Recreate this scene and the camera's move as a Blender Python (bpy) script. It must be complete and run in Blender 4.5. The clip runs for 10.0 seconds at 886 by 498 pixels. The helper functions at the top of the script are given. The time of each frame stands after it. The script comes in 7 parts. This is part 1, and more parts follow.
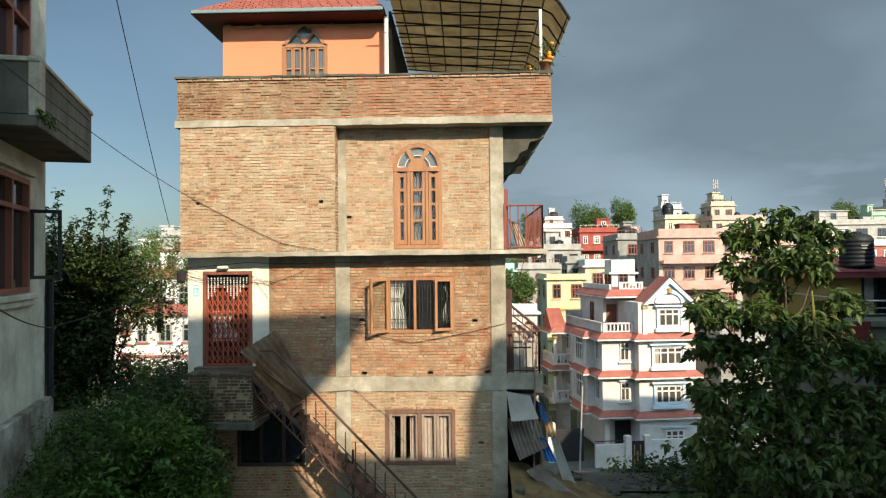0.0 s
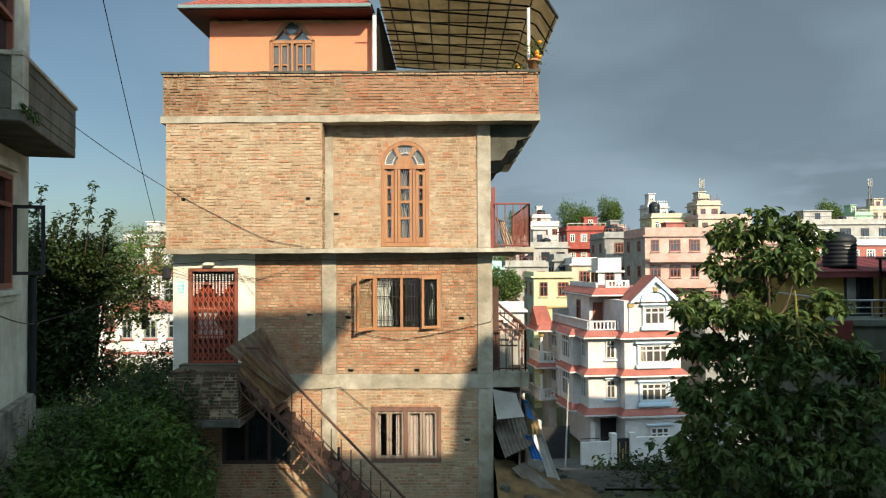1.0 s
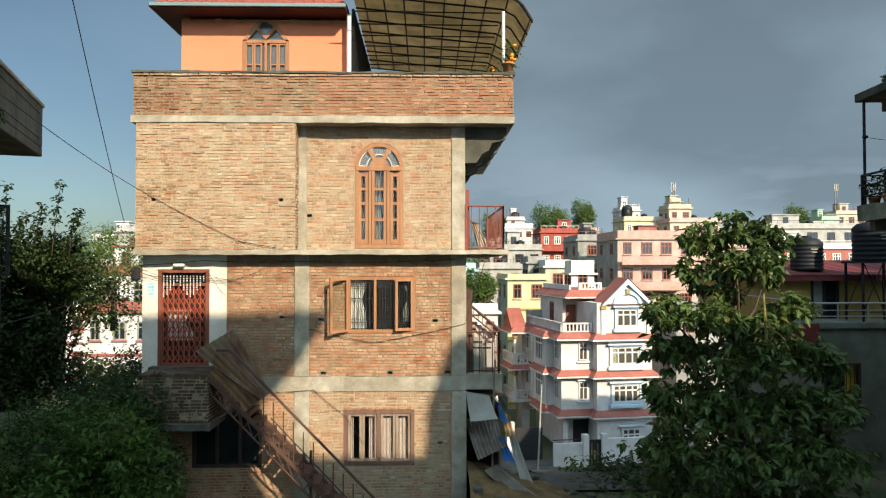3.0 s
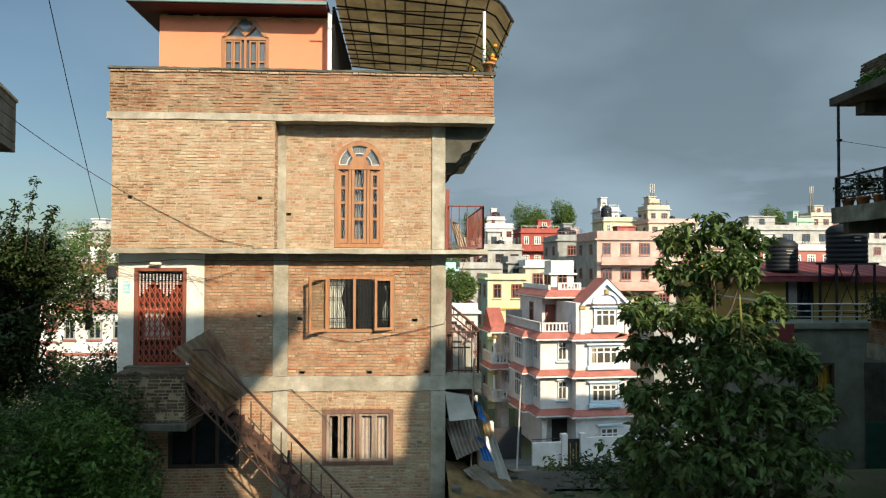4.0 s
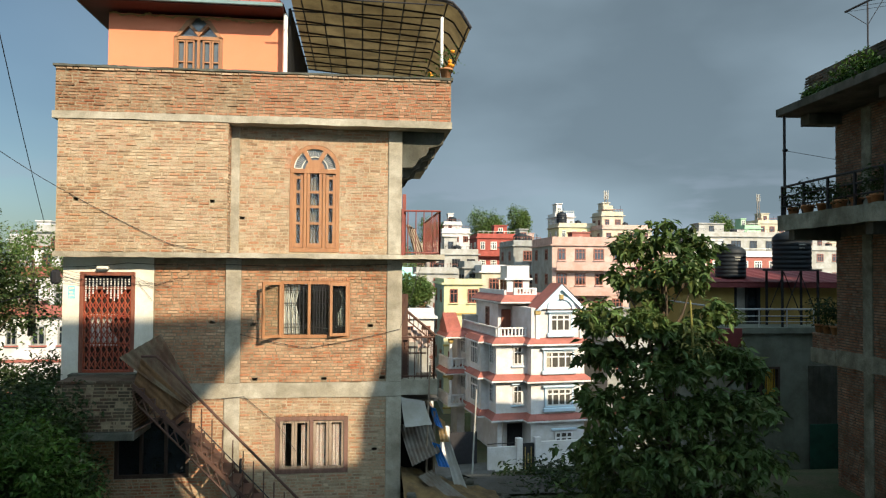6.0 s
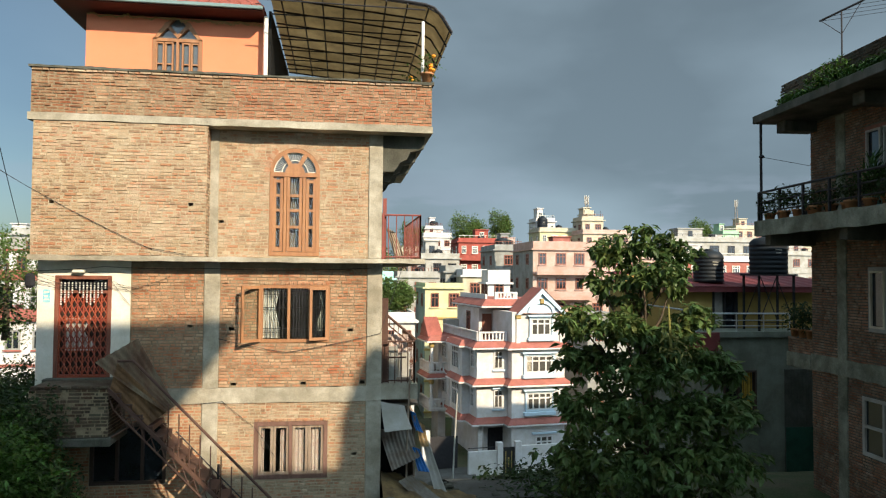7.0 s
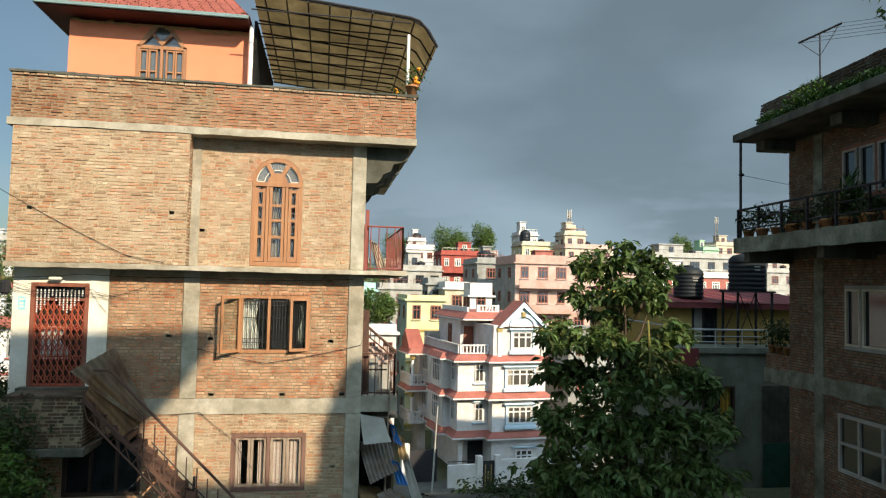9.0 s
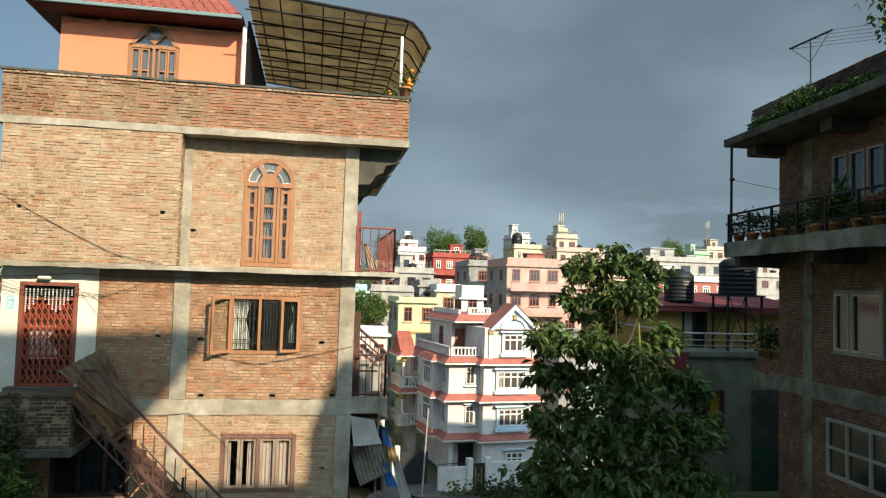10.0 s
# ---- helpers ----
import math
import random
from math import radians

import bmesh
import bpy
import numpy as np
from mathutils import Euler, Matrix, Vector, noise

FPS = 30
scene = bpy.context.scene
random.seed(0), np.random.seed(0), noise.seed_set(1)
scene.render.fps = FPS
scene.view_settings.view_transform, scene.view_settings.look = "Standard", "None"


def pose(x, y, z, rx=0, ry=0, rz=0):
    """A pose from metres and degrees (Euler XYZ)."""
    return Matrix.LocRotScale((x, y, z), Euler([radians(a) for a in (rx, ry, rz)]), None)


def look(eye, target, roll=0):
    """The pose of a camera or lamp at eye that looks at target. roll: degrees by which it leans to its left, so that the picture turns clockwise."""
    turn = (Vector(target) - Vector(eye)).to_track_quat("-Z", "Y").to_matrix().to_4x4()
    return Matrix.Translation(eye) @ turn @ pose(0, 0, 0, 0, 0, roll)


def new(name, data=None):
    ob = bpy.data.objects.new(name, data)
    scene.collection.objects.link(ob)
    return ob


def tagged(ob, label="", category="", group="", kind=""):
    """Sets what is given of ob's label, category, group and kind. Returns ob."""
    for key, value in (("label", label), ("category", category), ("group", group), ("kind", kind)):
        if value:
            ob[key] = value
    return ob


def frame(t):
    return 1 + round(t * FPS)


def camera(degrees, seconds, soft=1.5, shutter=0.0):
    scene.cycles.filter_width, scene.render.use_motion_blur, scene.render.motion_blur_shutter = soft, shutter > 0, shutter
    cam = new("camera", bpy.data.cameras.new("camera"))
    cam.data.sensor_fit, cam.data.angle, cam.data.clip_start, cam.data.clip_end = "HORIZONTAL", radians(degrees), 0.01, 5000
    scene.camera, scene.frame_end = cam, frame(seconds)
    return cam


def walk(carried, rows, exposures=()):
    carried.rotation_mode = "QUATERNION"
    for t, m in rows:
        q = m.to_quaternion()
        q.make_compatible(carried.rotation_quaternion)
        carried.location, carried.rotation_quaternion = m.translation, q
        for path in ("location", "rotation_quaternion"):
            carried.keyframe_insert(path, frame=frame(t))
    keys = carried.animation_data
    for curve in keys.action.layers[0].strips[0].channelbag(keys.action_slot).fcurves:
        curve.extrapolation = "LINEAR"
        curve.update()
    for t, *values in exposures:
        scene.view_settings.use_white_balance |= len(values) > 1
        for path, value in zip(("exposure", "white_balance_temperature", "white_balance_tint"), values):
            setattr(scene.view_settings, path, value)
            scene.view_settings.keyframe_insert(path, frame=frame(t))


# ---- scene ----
cam = camera(63.9, 10.0, soft=1.2)
PATH = [
    (0, (0.226, 0.332, 5.667), (0.168, 2.331, 5.716), -0.6),
    (0.5, (0.23, 0.325, 5.678), (0.192, 2.324, 5.723), -0.4),
    (1, (0.239, 0.326, 5.68), (0.216, 2.326, 5.721), -0.3),
    (1.5, (0.235, 0.335, 5.671), (0.228, 2.335, 5.714), -0.2),
    (2, (0.236, 0.327, 5.672), (0.247, 2.326, 5.716), -0.1),
    (2.5, (0.239, 0.335, 5.683), (0.267, 2.334, 5.729), -0.1),
    (4, (0.261, 0.351, 5.695), (0.365, 2.348, 5.739), 0.2),
    (4.5, (0.262, 0.353, 5.693), (0.397, 2.348, 5.741), 0.4),
    (5, (0.267, 0.382, 5.693), (0.432, 2.375, 5.742), 0.6),
    (5.5, (0.265, 0.396, 5.7), (0.46, 2.386, 5.753), 0.5),
    (7, (0.289, 0.386, 5.708), (0.566, 2.365, 5.778), 0.5),
    (7.5, (0.295, 0.386, 5.702), (0.588, 2.363, 5.781), 0.7),
    (8, (0.298, 0.391, 5.702), (0.6, 2.366, 5.792), 0.9),
    (8.5, (0.297, 0.385, 5.706), (0.608, 2.359, 5.804), 1.0),
    (9, (0.302, 0.38, 5.714), (0.626, 2.351, 5.819), 1.3),
    (9.5, (0.303, 0.376, 5.712), (0.637, 2.344, 5.823), 1.5),
    (10, (0.306, 0.375, 5.707), (0.652, 2.342, 5.819), 1.7),
]
walk(cam, [(t, look(eye, target, roll)) for t, eye, target, roll in PATH], [(0, 0.87), (10, 0.87)])

# ---- light ----
SUN = Vector((0.52, -1.0, 0.64)).normalized()
sun = new("sun", bpy.data.lights.new("sun", "SUN"))
sun.data.energy, sun.data.angle, sun.data.color = 4.9, radians(0.6), (1.0, 0.845, 0.63)
sun.matrix_world = look((30, -60, 40), Vector((30, -60, 40)) - SUN)

world = bpy.data.worlds.new("sky")
scene.world = world
world.use_nodes = True
wn, wl = world.node_tree.nodes, world.node_tree.links
wn.clear()
sky = wn.new("ShaderNodeTexSky")
sky.sky_type, sky.sun_disc = "NISHITA", False
sky.sun_elevation, sky.sun_rotation = radians(29), radians(153)
coord = wn.new("ShaderNodeTexCoord")
stretch = wn.new("ShaderNodeMapping")
stretch.inputs["Scale"].default_value = (1.5, 1.5, 3.4)
stretch.inputs["Location"].default_value = (0.35, 0.2, 0.1)
cloud = wn.new("ShaderNodeTexNoise")
cloud.inputs["Scale"].default_value, cloud.inputs["Detail"].default_value, cloud.inputs["Roughness"].default_value = 1.5, 5, 0.42
ramp = wn.new("ShaderNodeValToRGB")
ramp.color_ramp.elements[0].position, ramp.color_ramp.elements[1].position = 0.4, 0.62
ramp.color_ramp.elements[0].color, ramp.color_ramp.elements[1].color = (0.165, 0.224, 0.268, 1), (0.275, 0.368, 0.435, 1)
# cover: denser over the far right, open blue over the left
sepw = wn.new("ShaderNodeSeparateXYZ")
cover = wn.new("ShaderNodeMapRange")
cover.inputs["From Min"].default_value, cover.inputs["From Max"].default_value = -0.45, 0.12
cover.inputs["To Min"].default_value, cover.inputs["To Max"].default_value = 0.25, 0.93
# cloud lit from the sun's side of the sky, dull on the far side
sunny = wn.new("ShaderNodeMapRange")
sunny.inputs["From Min"].default_value, sunny.inputs["From Max"].default_value = 0.55, -0.7
sunny.inputs["To Min"].default_value, sunny.inputs["To Max"].default_value = 0.5, 5.0
# paler towards the horizon
pale = wn.new("ShaderNodeMapRange")
pale.inputs["From Min"].default_value, pale.inputs["From Max"].default_value = 0.02, 0.34
pale.inputs["To Min"].default_value, pale.inputs["To Max"].default_value = 1.36, 1.1
both = wn.new("ShaderNodeMath")
both.operation = "MULTIPLY"
lit = wn.new("ShaderNodeVectorMath")
lit.operation = "SCALE"
mixs = wn.new("ShaderNodeMixRGB")
scale_sky = wn.new("ShaderNodeMixRGB")
scale_sky.blend_type = "MULTIPLY"
scale_sky.inputs[0].default_value, scale_sky.inputs[2].default_value = 1.0, (0.037, 0.044, 0.045, 1)
back = wn.new("ShaderNodeBackground")
outw = wn.new("ShaderNodeOutputWorld")
wl.new(coord.outputs["Generated"], stretch.inputs[0])
wl.new(stretch.outputs[0], cloud.inputs["Vector"])
wl.new(cloud.outputs["Fac"], ramp.inputs[0])
wl.new(coord.outputs["Generated"], sepw.inputs[0])
wl.new(sepw.outputs["X"], cover.inputs["Value"])
wl.new(cover.outputs[0], mixs.inputs[0])
wl.new(sky.outputs[0], scale_sky.inputs[1])
wl.new(scale_sky.outputs[0], mixs.inputs[1])
wl.new(sepw.outputs["Y"], sunny.inputs["Value"])
wl.new(ramp.outputs[0], lit.inputs[0])
wl.new(sepw.outputs["Z"], pale.inputs["Value"])
wl.new(sunny.outputs[0], both.inputs[0])
wl.new(pale.outputs[0], both.inputs[1])
wl.new(both.outputs[0], lit.inputs["Scale"])
wl.new(lit.outputs[0], mixs.inputs[2])
# low ragged cloud banks over the ridge
banks = wn.new("ShaderNodeMapping")
banks.inputs["Scale"].default_value, banks.inputs["Location"].default_value = (2.6, 2.6, 11.0), (0.7, 0.1, 0.35)
bank = wn.new("ShaderNodeTexNoise")
bank.inputs["Scale"].default_value, bank.inputs["Detail"].default_value, bank.inputs["Roughness"].default_value = 1.7, 6, 0.5
bank_edge = wn.new("ShaderNodeMapRange")
bank_edge.interpolation_type = "SMOOTHSTEP"
bank_edge.inputs["From Min"].default_value, bank_edge.inputs["From Max"].default_value = 0.5, 0.6
low = wn.new("ShaderNodeMapRange")
low.inputs["From Min"].default_value, low.inputs["From Max"].default_value = 0.05, 0.17
low.inputs["To Min"].default_value, low.inputs["To Max"].default_value = 0.6, 0.0
dense = wn.new("ShaderNodeMath")
dense.operation = "MULTIPLY"
bank_mix = wn.new("ShaderNodeMixRGB")
bank_mix.inputs[2].default_value = (0.20, 0.245, 0.305, 1)
wl.new(coord.outputs["Generated"], banks.inputs[0])
wl.new(banks.outputs[0], bank.inputs["Vector"])
wl.new(bank.outputs["Fac"], bank_edge.inputs["Value"])
wl.new(sepw.outputs["Z"], low.inputs["Value"])
wl.new(bank_edge.outputs[0], dense.inputs[0])
wl.new(low.outputs[0], dense.inputs[1])
wl.new(dense.outputs[0], bank_mix.inputs[0])
wl.new(mixs.outputs[0], bank_mix.inputs[1])
wl.new(bank_mix.outputs[0], back.inputs[0])
back.inputs[1].default_value = 1.0
wl.new(back.outputs[0], outw.inputs[0])


# ---- materials ----
def material(name, colour, rough=0.85, scale=6.0, vary=0.25, bump=0.15, second=None, stain=0.0, metal=0.0, fine=60.0, spec=0.3, random="", streak=False, smear=None):
    """A surface with grain and stains: colour, a second tone in patches, and fine relief. random: 'island' or 'object' varies each piece."""
    m = bpy.data.materials.new(name)
    m.use_nodes = True
    n, l = m.node_tree.nodes, m.node_tree.links
    b = n["Principled BSDF"]
    b.inputs["Roughness"].default_value, b.inputs["Metallic"].default_value = rough, metal
    b.inputs["Specular IOR Level"].default_value = spec
    tc = n.new("ShaderNodeTexCoord")
    big = n.new("ShaderNodeTexNoise")
    big.inputs["Scale"].default_value, big.inputs["Detail"].default_value, big.inputs["Roughness"].default_value = scale, 6, 0.65
    small = n.new("ShaderNodeTexNoise")
    small.inputs["Scale"].default_value, small.inputs["Detail"].default_value = fine, 4
    if streak:
        mp = n.new("ShaderNodeMapping")
        mp.inputs["Scale"].default_value = (1, 1, 0.12)
        l.new(tc.outputs["Object"], mp.inputs[0])
        l.new(mp.outputs[0], big.inputs["Vector"])
    else:
        l.new(tc.outputs["Object"], big.inputs["Vector"])
    l.new(tc.outputs["Object"], small.inputs["Vector"])
    tone = n.new("ShaderNodeValToRGB")
    tone.color_ramp.elements[0].position, tone.color_ramp.elements[1].position = 0.36, 0.64
    c = Vector(colour)
    d = Vector(second) if second else c * (1 - vary)
    tone.color_ramp.elements[0].color, tone.color_ramp.elements[1].color = (*d, 1), (*c, 1)
    l.new(big.outputs["Fac"], tone.inputs[0])
    grain = n.new("ShaderNodeMixRGB")
    grain.blend_type = "MULTIPLY"
    grain.inputs[0].default_value = 1.0
    gr = n.new("ShaderNodeValToRGB")
    gr.color_ramp.elements[0].position, gr.color_ramp.elements[1].position = 0.3, 0.7
    gr.color_ramp.elements[0].color, gr.color_ramp.elements[1].color = (1 - vary, 1 - vary, 1 - vary, 1), (1, 1, 1, 1)
    l.new(small.outputs["Fac"], gr.inputs[0])
    l.new(tone.outputs[0], grain.inputs[1])
    l.new(gr.outputs[0], grain.inputs[2])
    last = grain
    if random:
        src = n.new("ShaderNodeNewGeometry" if random == "island" else "ShaderNodeObjectInfo")
        pick = n.new("ShaderNodeValToRGB")
        e = pick.color_ramp.elements
        e[0].position, e[0].color = 0.0, (1.34, 1.42, 1.48, 1)
        e[1].position, e[1].color = 1.0, (1.09, 1.09, 1.07, 1)
        for q, c in ((0.1, (1.22, 1.24, 1.24, 1)), (0.11, (1.0, 0.76, 0.66, 1)), (0.3, (1.08, 0.86, 0.76, 1)), (0.31, (0.7, 0.68, 0.66, 1)), (0.46, (0.92, 0.91, 0.89, 1))):
            k = e.new(q)
            k.color = c
        l.new(src.outputs["Random Per Island" if random == "island" else "Random"], pick.inputs[0])
        hue = n.new("ShaderNodeMixRGB")
        hue.blend_type = "MULTIPLY"
        hue.inputs[0].default_value = 1.0
        l.new(last.outputs[0], hue.inputs[1])
        l.new(pick.outputs[0], hue.inputs[2])
        last = hue
    if stain:
        st = n.new("ShaderNodeTexNoise")
        st.inputs["Scale"].default_value, st.inputs["Detail"].default_value, st.inputs["Roughness"].default_value = 0.9, 8, 0.7
        l.new(tc.outputs["Object"], st.inputs["Vector"])
        sr = n.new("ShaderNodeValToRGB")
        sr.color_ramp.elements[0].position, sr.color_ramp.elements[1].position = 0.42, 0.6
        k = 1 - stain
        sr.color_ramp.elements[0].color, sr.color_ramp.elements[1].color = (k, k * 0.97, k * 0.9, 1), (1, 1, 1, 1)
        l.new(st.outputs["Fac"], sr.inputs[0])
        sm = n.new("ShaderNodeMixRGB")
        sm.blend_type = "MULTIPLY"
        sm.inputs[0].default_value = 1.0
        l.new(last.outputs[0], sm.inputs[1])
        l.new(sr.outputs[0], sm.inputs[2])
        last = sm
    if smear:
        sn = n.new("ShaderNodeTexNoise")
        sn.inputs["Scale"].default_value, sn.inputs["Detail"].default_value, sn.inputs["Roughness"].default_value = 3.2, 9, 0.72
        l.new(tc.outputs["Object"], sn.inputs["Vector"])
        sx = n.new("ShaderNodeMapRange")
        sx.inputs["From Min"].default_value, sx.inputs["From Max"].default_value = 0.5, 0.62
        sx.inputs["To Max"].default_value = smear[1]
        l.new(sn.outputs["Fac"], sx.inputs["Value"])
        so = n.new("ShaderNodeMixRGB")
        so.inputs[2].default_value = (*smear[0], 1)
        l.new(sx.outputs[0], so.inputs[0])
        l.new(last.outputs[0], so.inputs[1])
        last = so
    l.new(last.outputs[0], b.inputs["Base Color"])
    if bump:
        bp = n.new("ShaderNodeBump")
        bp.inputs["Strength"].default_value, bp.inputs["Distance"].default_value = bump, 0.02
        l.new(small.outputs["Fac"], bp.inputs["Height"])
        l.new(bp.outputs[0], b.inputs["Normal"])
    return m


def glass_material(name, colour=(0.02, 0.025, 0.03), rough=0.08):
    """Dark window glass: glossy over a dim interior."""
    m = material(name, colour, rough=rough, vary=0.3, bump=0.0, scale=1.5, spec=0.6)
    return m


def leaf_material(name, colour, second, trans=0.4):
    m = material(name, colour, rough=0.5, scale=1.2, vary=0.25, bump=0, second=second, random="island", spec=0.25, fine=9)
    n, l = m.node_tree.nodes, m.node_tree.links
    b = n["Principled BSDF"]
    col = b.inputs["Base Color"].links[0].from_socket
    tr = n.new("ShaderNodeBsdfTranslucent")
    mx = n.new("ShaderNodeMixShader")
    mx.inputs[0].default_value = trans
    l.new(col, tr.inputs[0])
    l.new(b.outputs[0], mx.inputs[1])
    l.new(tr.outputs[0], mx.inputs[2])
    l.new(mx.outputs[0], n["Material Output"].inputs[0])
    return m


def clear_glass(name):
    """A clear pane: mostly see-through, with a faint mirror gloss."""
    m = bpy.data.materials.new(name)
    m.use_nodes = True
    n, l = m.node_tree.nodes, m.node_tree.links
    n.remove(n["Principled BSDF"])
    a, g, x = n.new("ShaderNodeBsdfTransparent"), n.new("ShaderNodeBsdfGlossy"), n.new("ShaderNodeMixShader")
    a.inputs[0].default_value, g.inputs["Roughness"].default_value, x.inputs[0].default_value = (0.93, 0.95, 0.94, 1), 0.06, 0.025
    l.new(a.outputs[0], x.inputs[1])
    l.new(g.outputs[0], x.inputs[2])
    l.new(x.outputs[0], n["Material Output"].inputs[0])
    return m


CLEAR = clear_glass("clear_glass")
BRICK_BUFF = material("brick_buff", (0.42, 0.318, 0.212), 0.92, 2.0, 0.3, 0.7, (0.37, 0.22, 0.142), random="island", stain=0.16, smear=((0.40, 0.34, 0.245), 0.55))
BRICK_RED = material("brick_red", (0.43, 0.275, 0.17), 0.92, 1.8, 0.3, 0.7, (0.385, 0.175, 0.10), random="island", stain=0.25, smear=((0.38, 0.305, 0.20), 0.5))
BRICK_PARAPET = material("brick_parapet", (0.335, 0.215, 0.13), 0.92, 1.3, 0.3, 0.8, (0.30, 0.135, 0.075), random="island", stain=0.32, fine=35, smear=((0.30, 0.25, 0.165), 0.55))
BRICK_PIECE = material("brick_piece", (0.345, 0.205, 0.125), 0.92, 1.5, 0.3, 0.8, (0.30, 0.135, 0.075), random="object", fine=35, smear=((0.30, 0.25, 0.165), 0.4))
# brown brick; the strong stain also carries some of the wall's shade
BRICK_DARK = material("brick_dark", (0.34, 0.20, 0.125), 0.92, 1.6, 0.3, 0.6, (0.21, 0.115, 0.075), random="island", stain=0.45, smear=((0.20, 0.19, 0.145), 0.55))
MORTAR = material("mortar", (0.41, 0.335, 0.225), 0.95, 5, 0.3, 0.5, (0.32, 0.255, 0.165))
# darker than MORTAR: shadow in the joints is put into the colour
MORTAR_DARK = material("dark_mortar", (0.30, 0.235, 0.15), 0.95, 5, 0.35, 0.5, (0.20, 0.15, 0.095))
CONCRETE = material("concrete", (0.47, 0.43, 0.345), 0.9, 2.5, 0.3, 0.4, (0.34, 0.31, 0.245), stain=0.35)
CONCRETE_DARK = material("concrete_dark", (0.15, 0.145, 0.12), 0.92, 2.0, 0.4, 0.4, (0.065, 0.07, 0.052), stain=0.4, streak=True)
PLASTER_GREY = material("plaster_grey", (0.225, 0.245, 0.20), 0.9, 1.2, 0.25, 0.3, (0.16, 0.18, 0.145), stain=0.3, streak=True)
PLASTER_WHITE = material("plaster_white", (0.72, 0.69, 0.60), 0.85, 1.5, 0.12, 0.2, (0.6, 0.57, 0.5), stain=0.15)
PLASTER_AGED = material("plaster_aged", (0.50, 0.525, 0.45), 0.9, 1.2, 0.15, 0.3, (0.38, 0.405, 0.345), stain=0.3)
ORANGE = material("orange_paint", (0.62, 0.205, 0.105), 0.8, 1.0, 0.05, 0.1, (0.58, 0.19, 0.095))
WOOD = material("varnished_wood", (0.345, 0.17, 0.077), 0.5, 9, 0.25, 0.2, (0.265, 0.12, 0.053), streak=True, spec=0.35)
WOOD_RED = material("red_wood", (0.24, 0.085, 0.05), 0.6, 9, 0.3, 0.2, (0.16, 0.055, 0.035), streak=True)
WOOD_WORN = material("worn_wood", (0.34, 0.27, 0.2), 0.8, 9, 0.35, 0.3, (0.2, 0.14, 0.1), streak=True)
GLASS = glass_material("window_glass")
WOOD_DULL = material("dull_brown_wood", (0.19, 0.105, 0.08), 0.8, 9, 0.3, 0.2, (0.13, 0.07, 0.05), streak=True)
DOOR_GREY = material("dull_metal_door", (0.115, 0.12, 0.10), 0.8, 4, 0.3, 0.1, (0.08, 0.085, 0.07), stain=0.3)
CURTAINED = glass_material("curtained_glass", (0.085, 0.078, 0.066), 0.15)
PLINTH = material("flaking_plaster", (0.40, 0.43, 0.38), 0.92, 1.6, 0.3, 0.6, (0.13, 0.125, 0.10), stain=0.5)
BRICK_AGED = material("mossy_brick", (0.14, 0.088, 0.06), 0.95, 1.6, 0.35, 0.6, (0.075, 0.055, 0.036), random="island", stain=0.45, smear=((0.075, 0.08, 0.05), 0.6))
GLASS_PALE = glass_material("pale_glass", (0.09, 0.10, 0.10), 0.12)
IRON_RED = material("red_iron", (0.24, 0.05, 0.035), 0.55, 5, 0.3, 0.15, (0.15, 0.04, 0.03), spec=0.4)
GATE_RED = material("gate_paint", (0.33, 0.075, 0.03), 0.5, 5, 0.25, 0.1, (0.24, 0.04, 0.022), spec=0.4)
IRON_DARK = material("dark_iron", (0.035, 0.033, 0.035), 0.6, 6, 0.3, 0.1, metal=0.3)
RUST_DARK = material("dark_rust", (0.095, 0.05, 0.033), 0.8, 5, 0.3, 0.15, (0.07, 0.035, 0.027))
EARTH = material("spoil_earth", (0.22, 0.145, 0.06), 0.95, 2.5, 0.4, 0.6, (0.10, 0.065, 0.03))
DARK_MATTE = material("dark_matte", (0.018, 0.018, 0.017), 0.9, 3, 0.3, 0.05, spec=0.1)
# rust streaks; the base is also darkened for shade on the sheet
RUST = material("rusty_sheet", (0.20, 0.155, 0.10), 0.8, 3.5, 0.4, 0.3, (0.12, 0.055, 0.025), stain=0.45, streak=True)
ZINC = material("zinc_sheet", (0.24, 0.225, 0.2), 0.55, 2.5, 0.35, 0.2, (0.15, 0.115, 0.085), stain=0.3, metal=0.4)
STEEL = material("steel_tube", (0.55, 0.56, 0.58), 0.3, 8, 0.15, 0.05, metal=0.9)
WHITE_PIPE = material("white_pipe", (0.75, 0.72, 0.66), 0.45, 4, 0.1, 0.05)
BLACK_PLASTIC = material("black_plastic", (0.012, 0.016, 0.02), 0.6, 3, 0.3, 0.05, spec=0.25)
CLOTH_WHITE = material("white_curtain", (0.6, 0.57, 0.52), 0.95, 6, 0.12, 0.2)
CLOTH_PINK = material("patterned_curtain", (0.45, 0.3, 0.27), 0.95, 14, 0.3, 0.2, (0.5, 0.42, 0.36))
CLOTH_DIM = material("brown_net_curtain", (0.22, 0.17, 0.125), 0.95, 9, 0.35, 0.2, (0.13, 0.10, 0.075))
# mortar darkened so the shaded house keeps dark joints
MORTAR_DEEP = material("shaded_mortar", (0.13, 0.115, 0.085), 0.95, 5, 0.35, 0.5, (0.075, 0.068, 0.05))
CONCRETE_MOSS = material("mossy_concrete", (0.31, 0.32, 0.255), 0.92, 2.0, 0.35, 0.5, (0.15, 0.16, 0.115), stain=0.45)
RUST_BROWN = material("brown_rust_sheet", (0.26, 0.145, 0.065), 0.8, 4.5, 0.4, 0.3, (0.11, 0.055, 0.025), stain=0.4, streak=True)
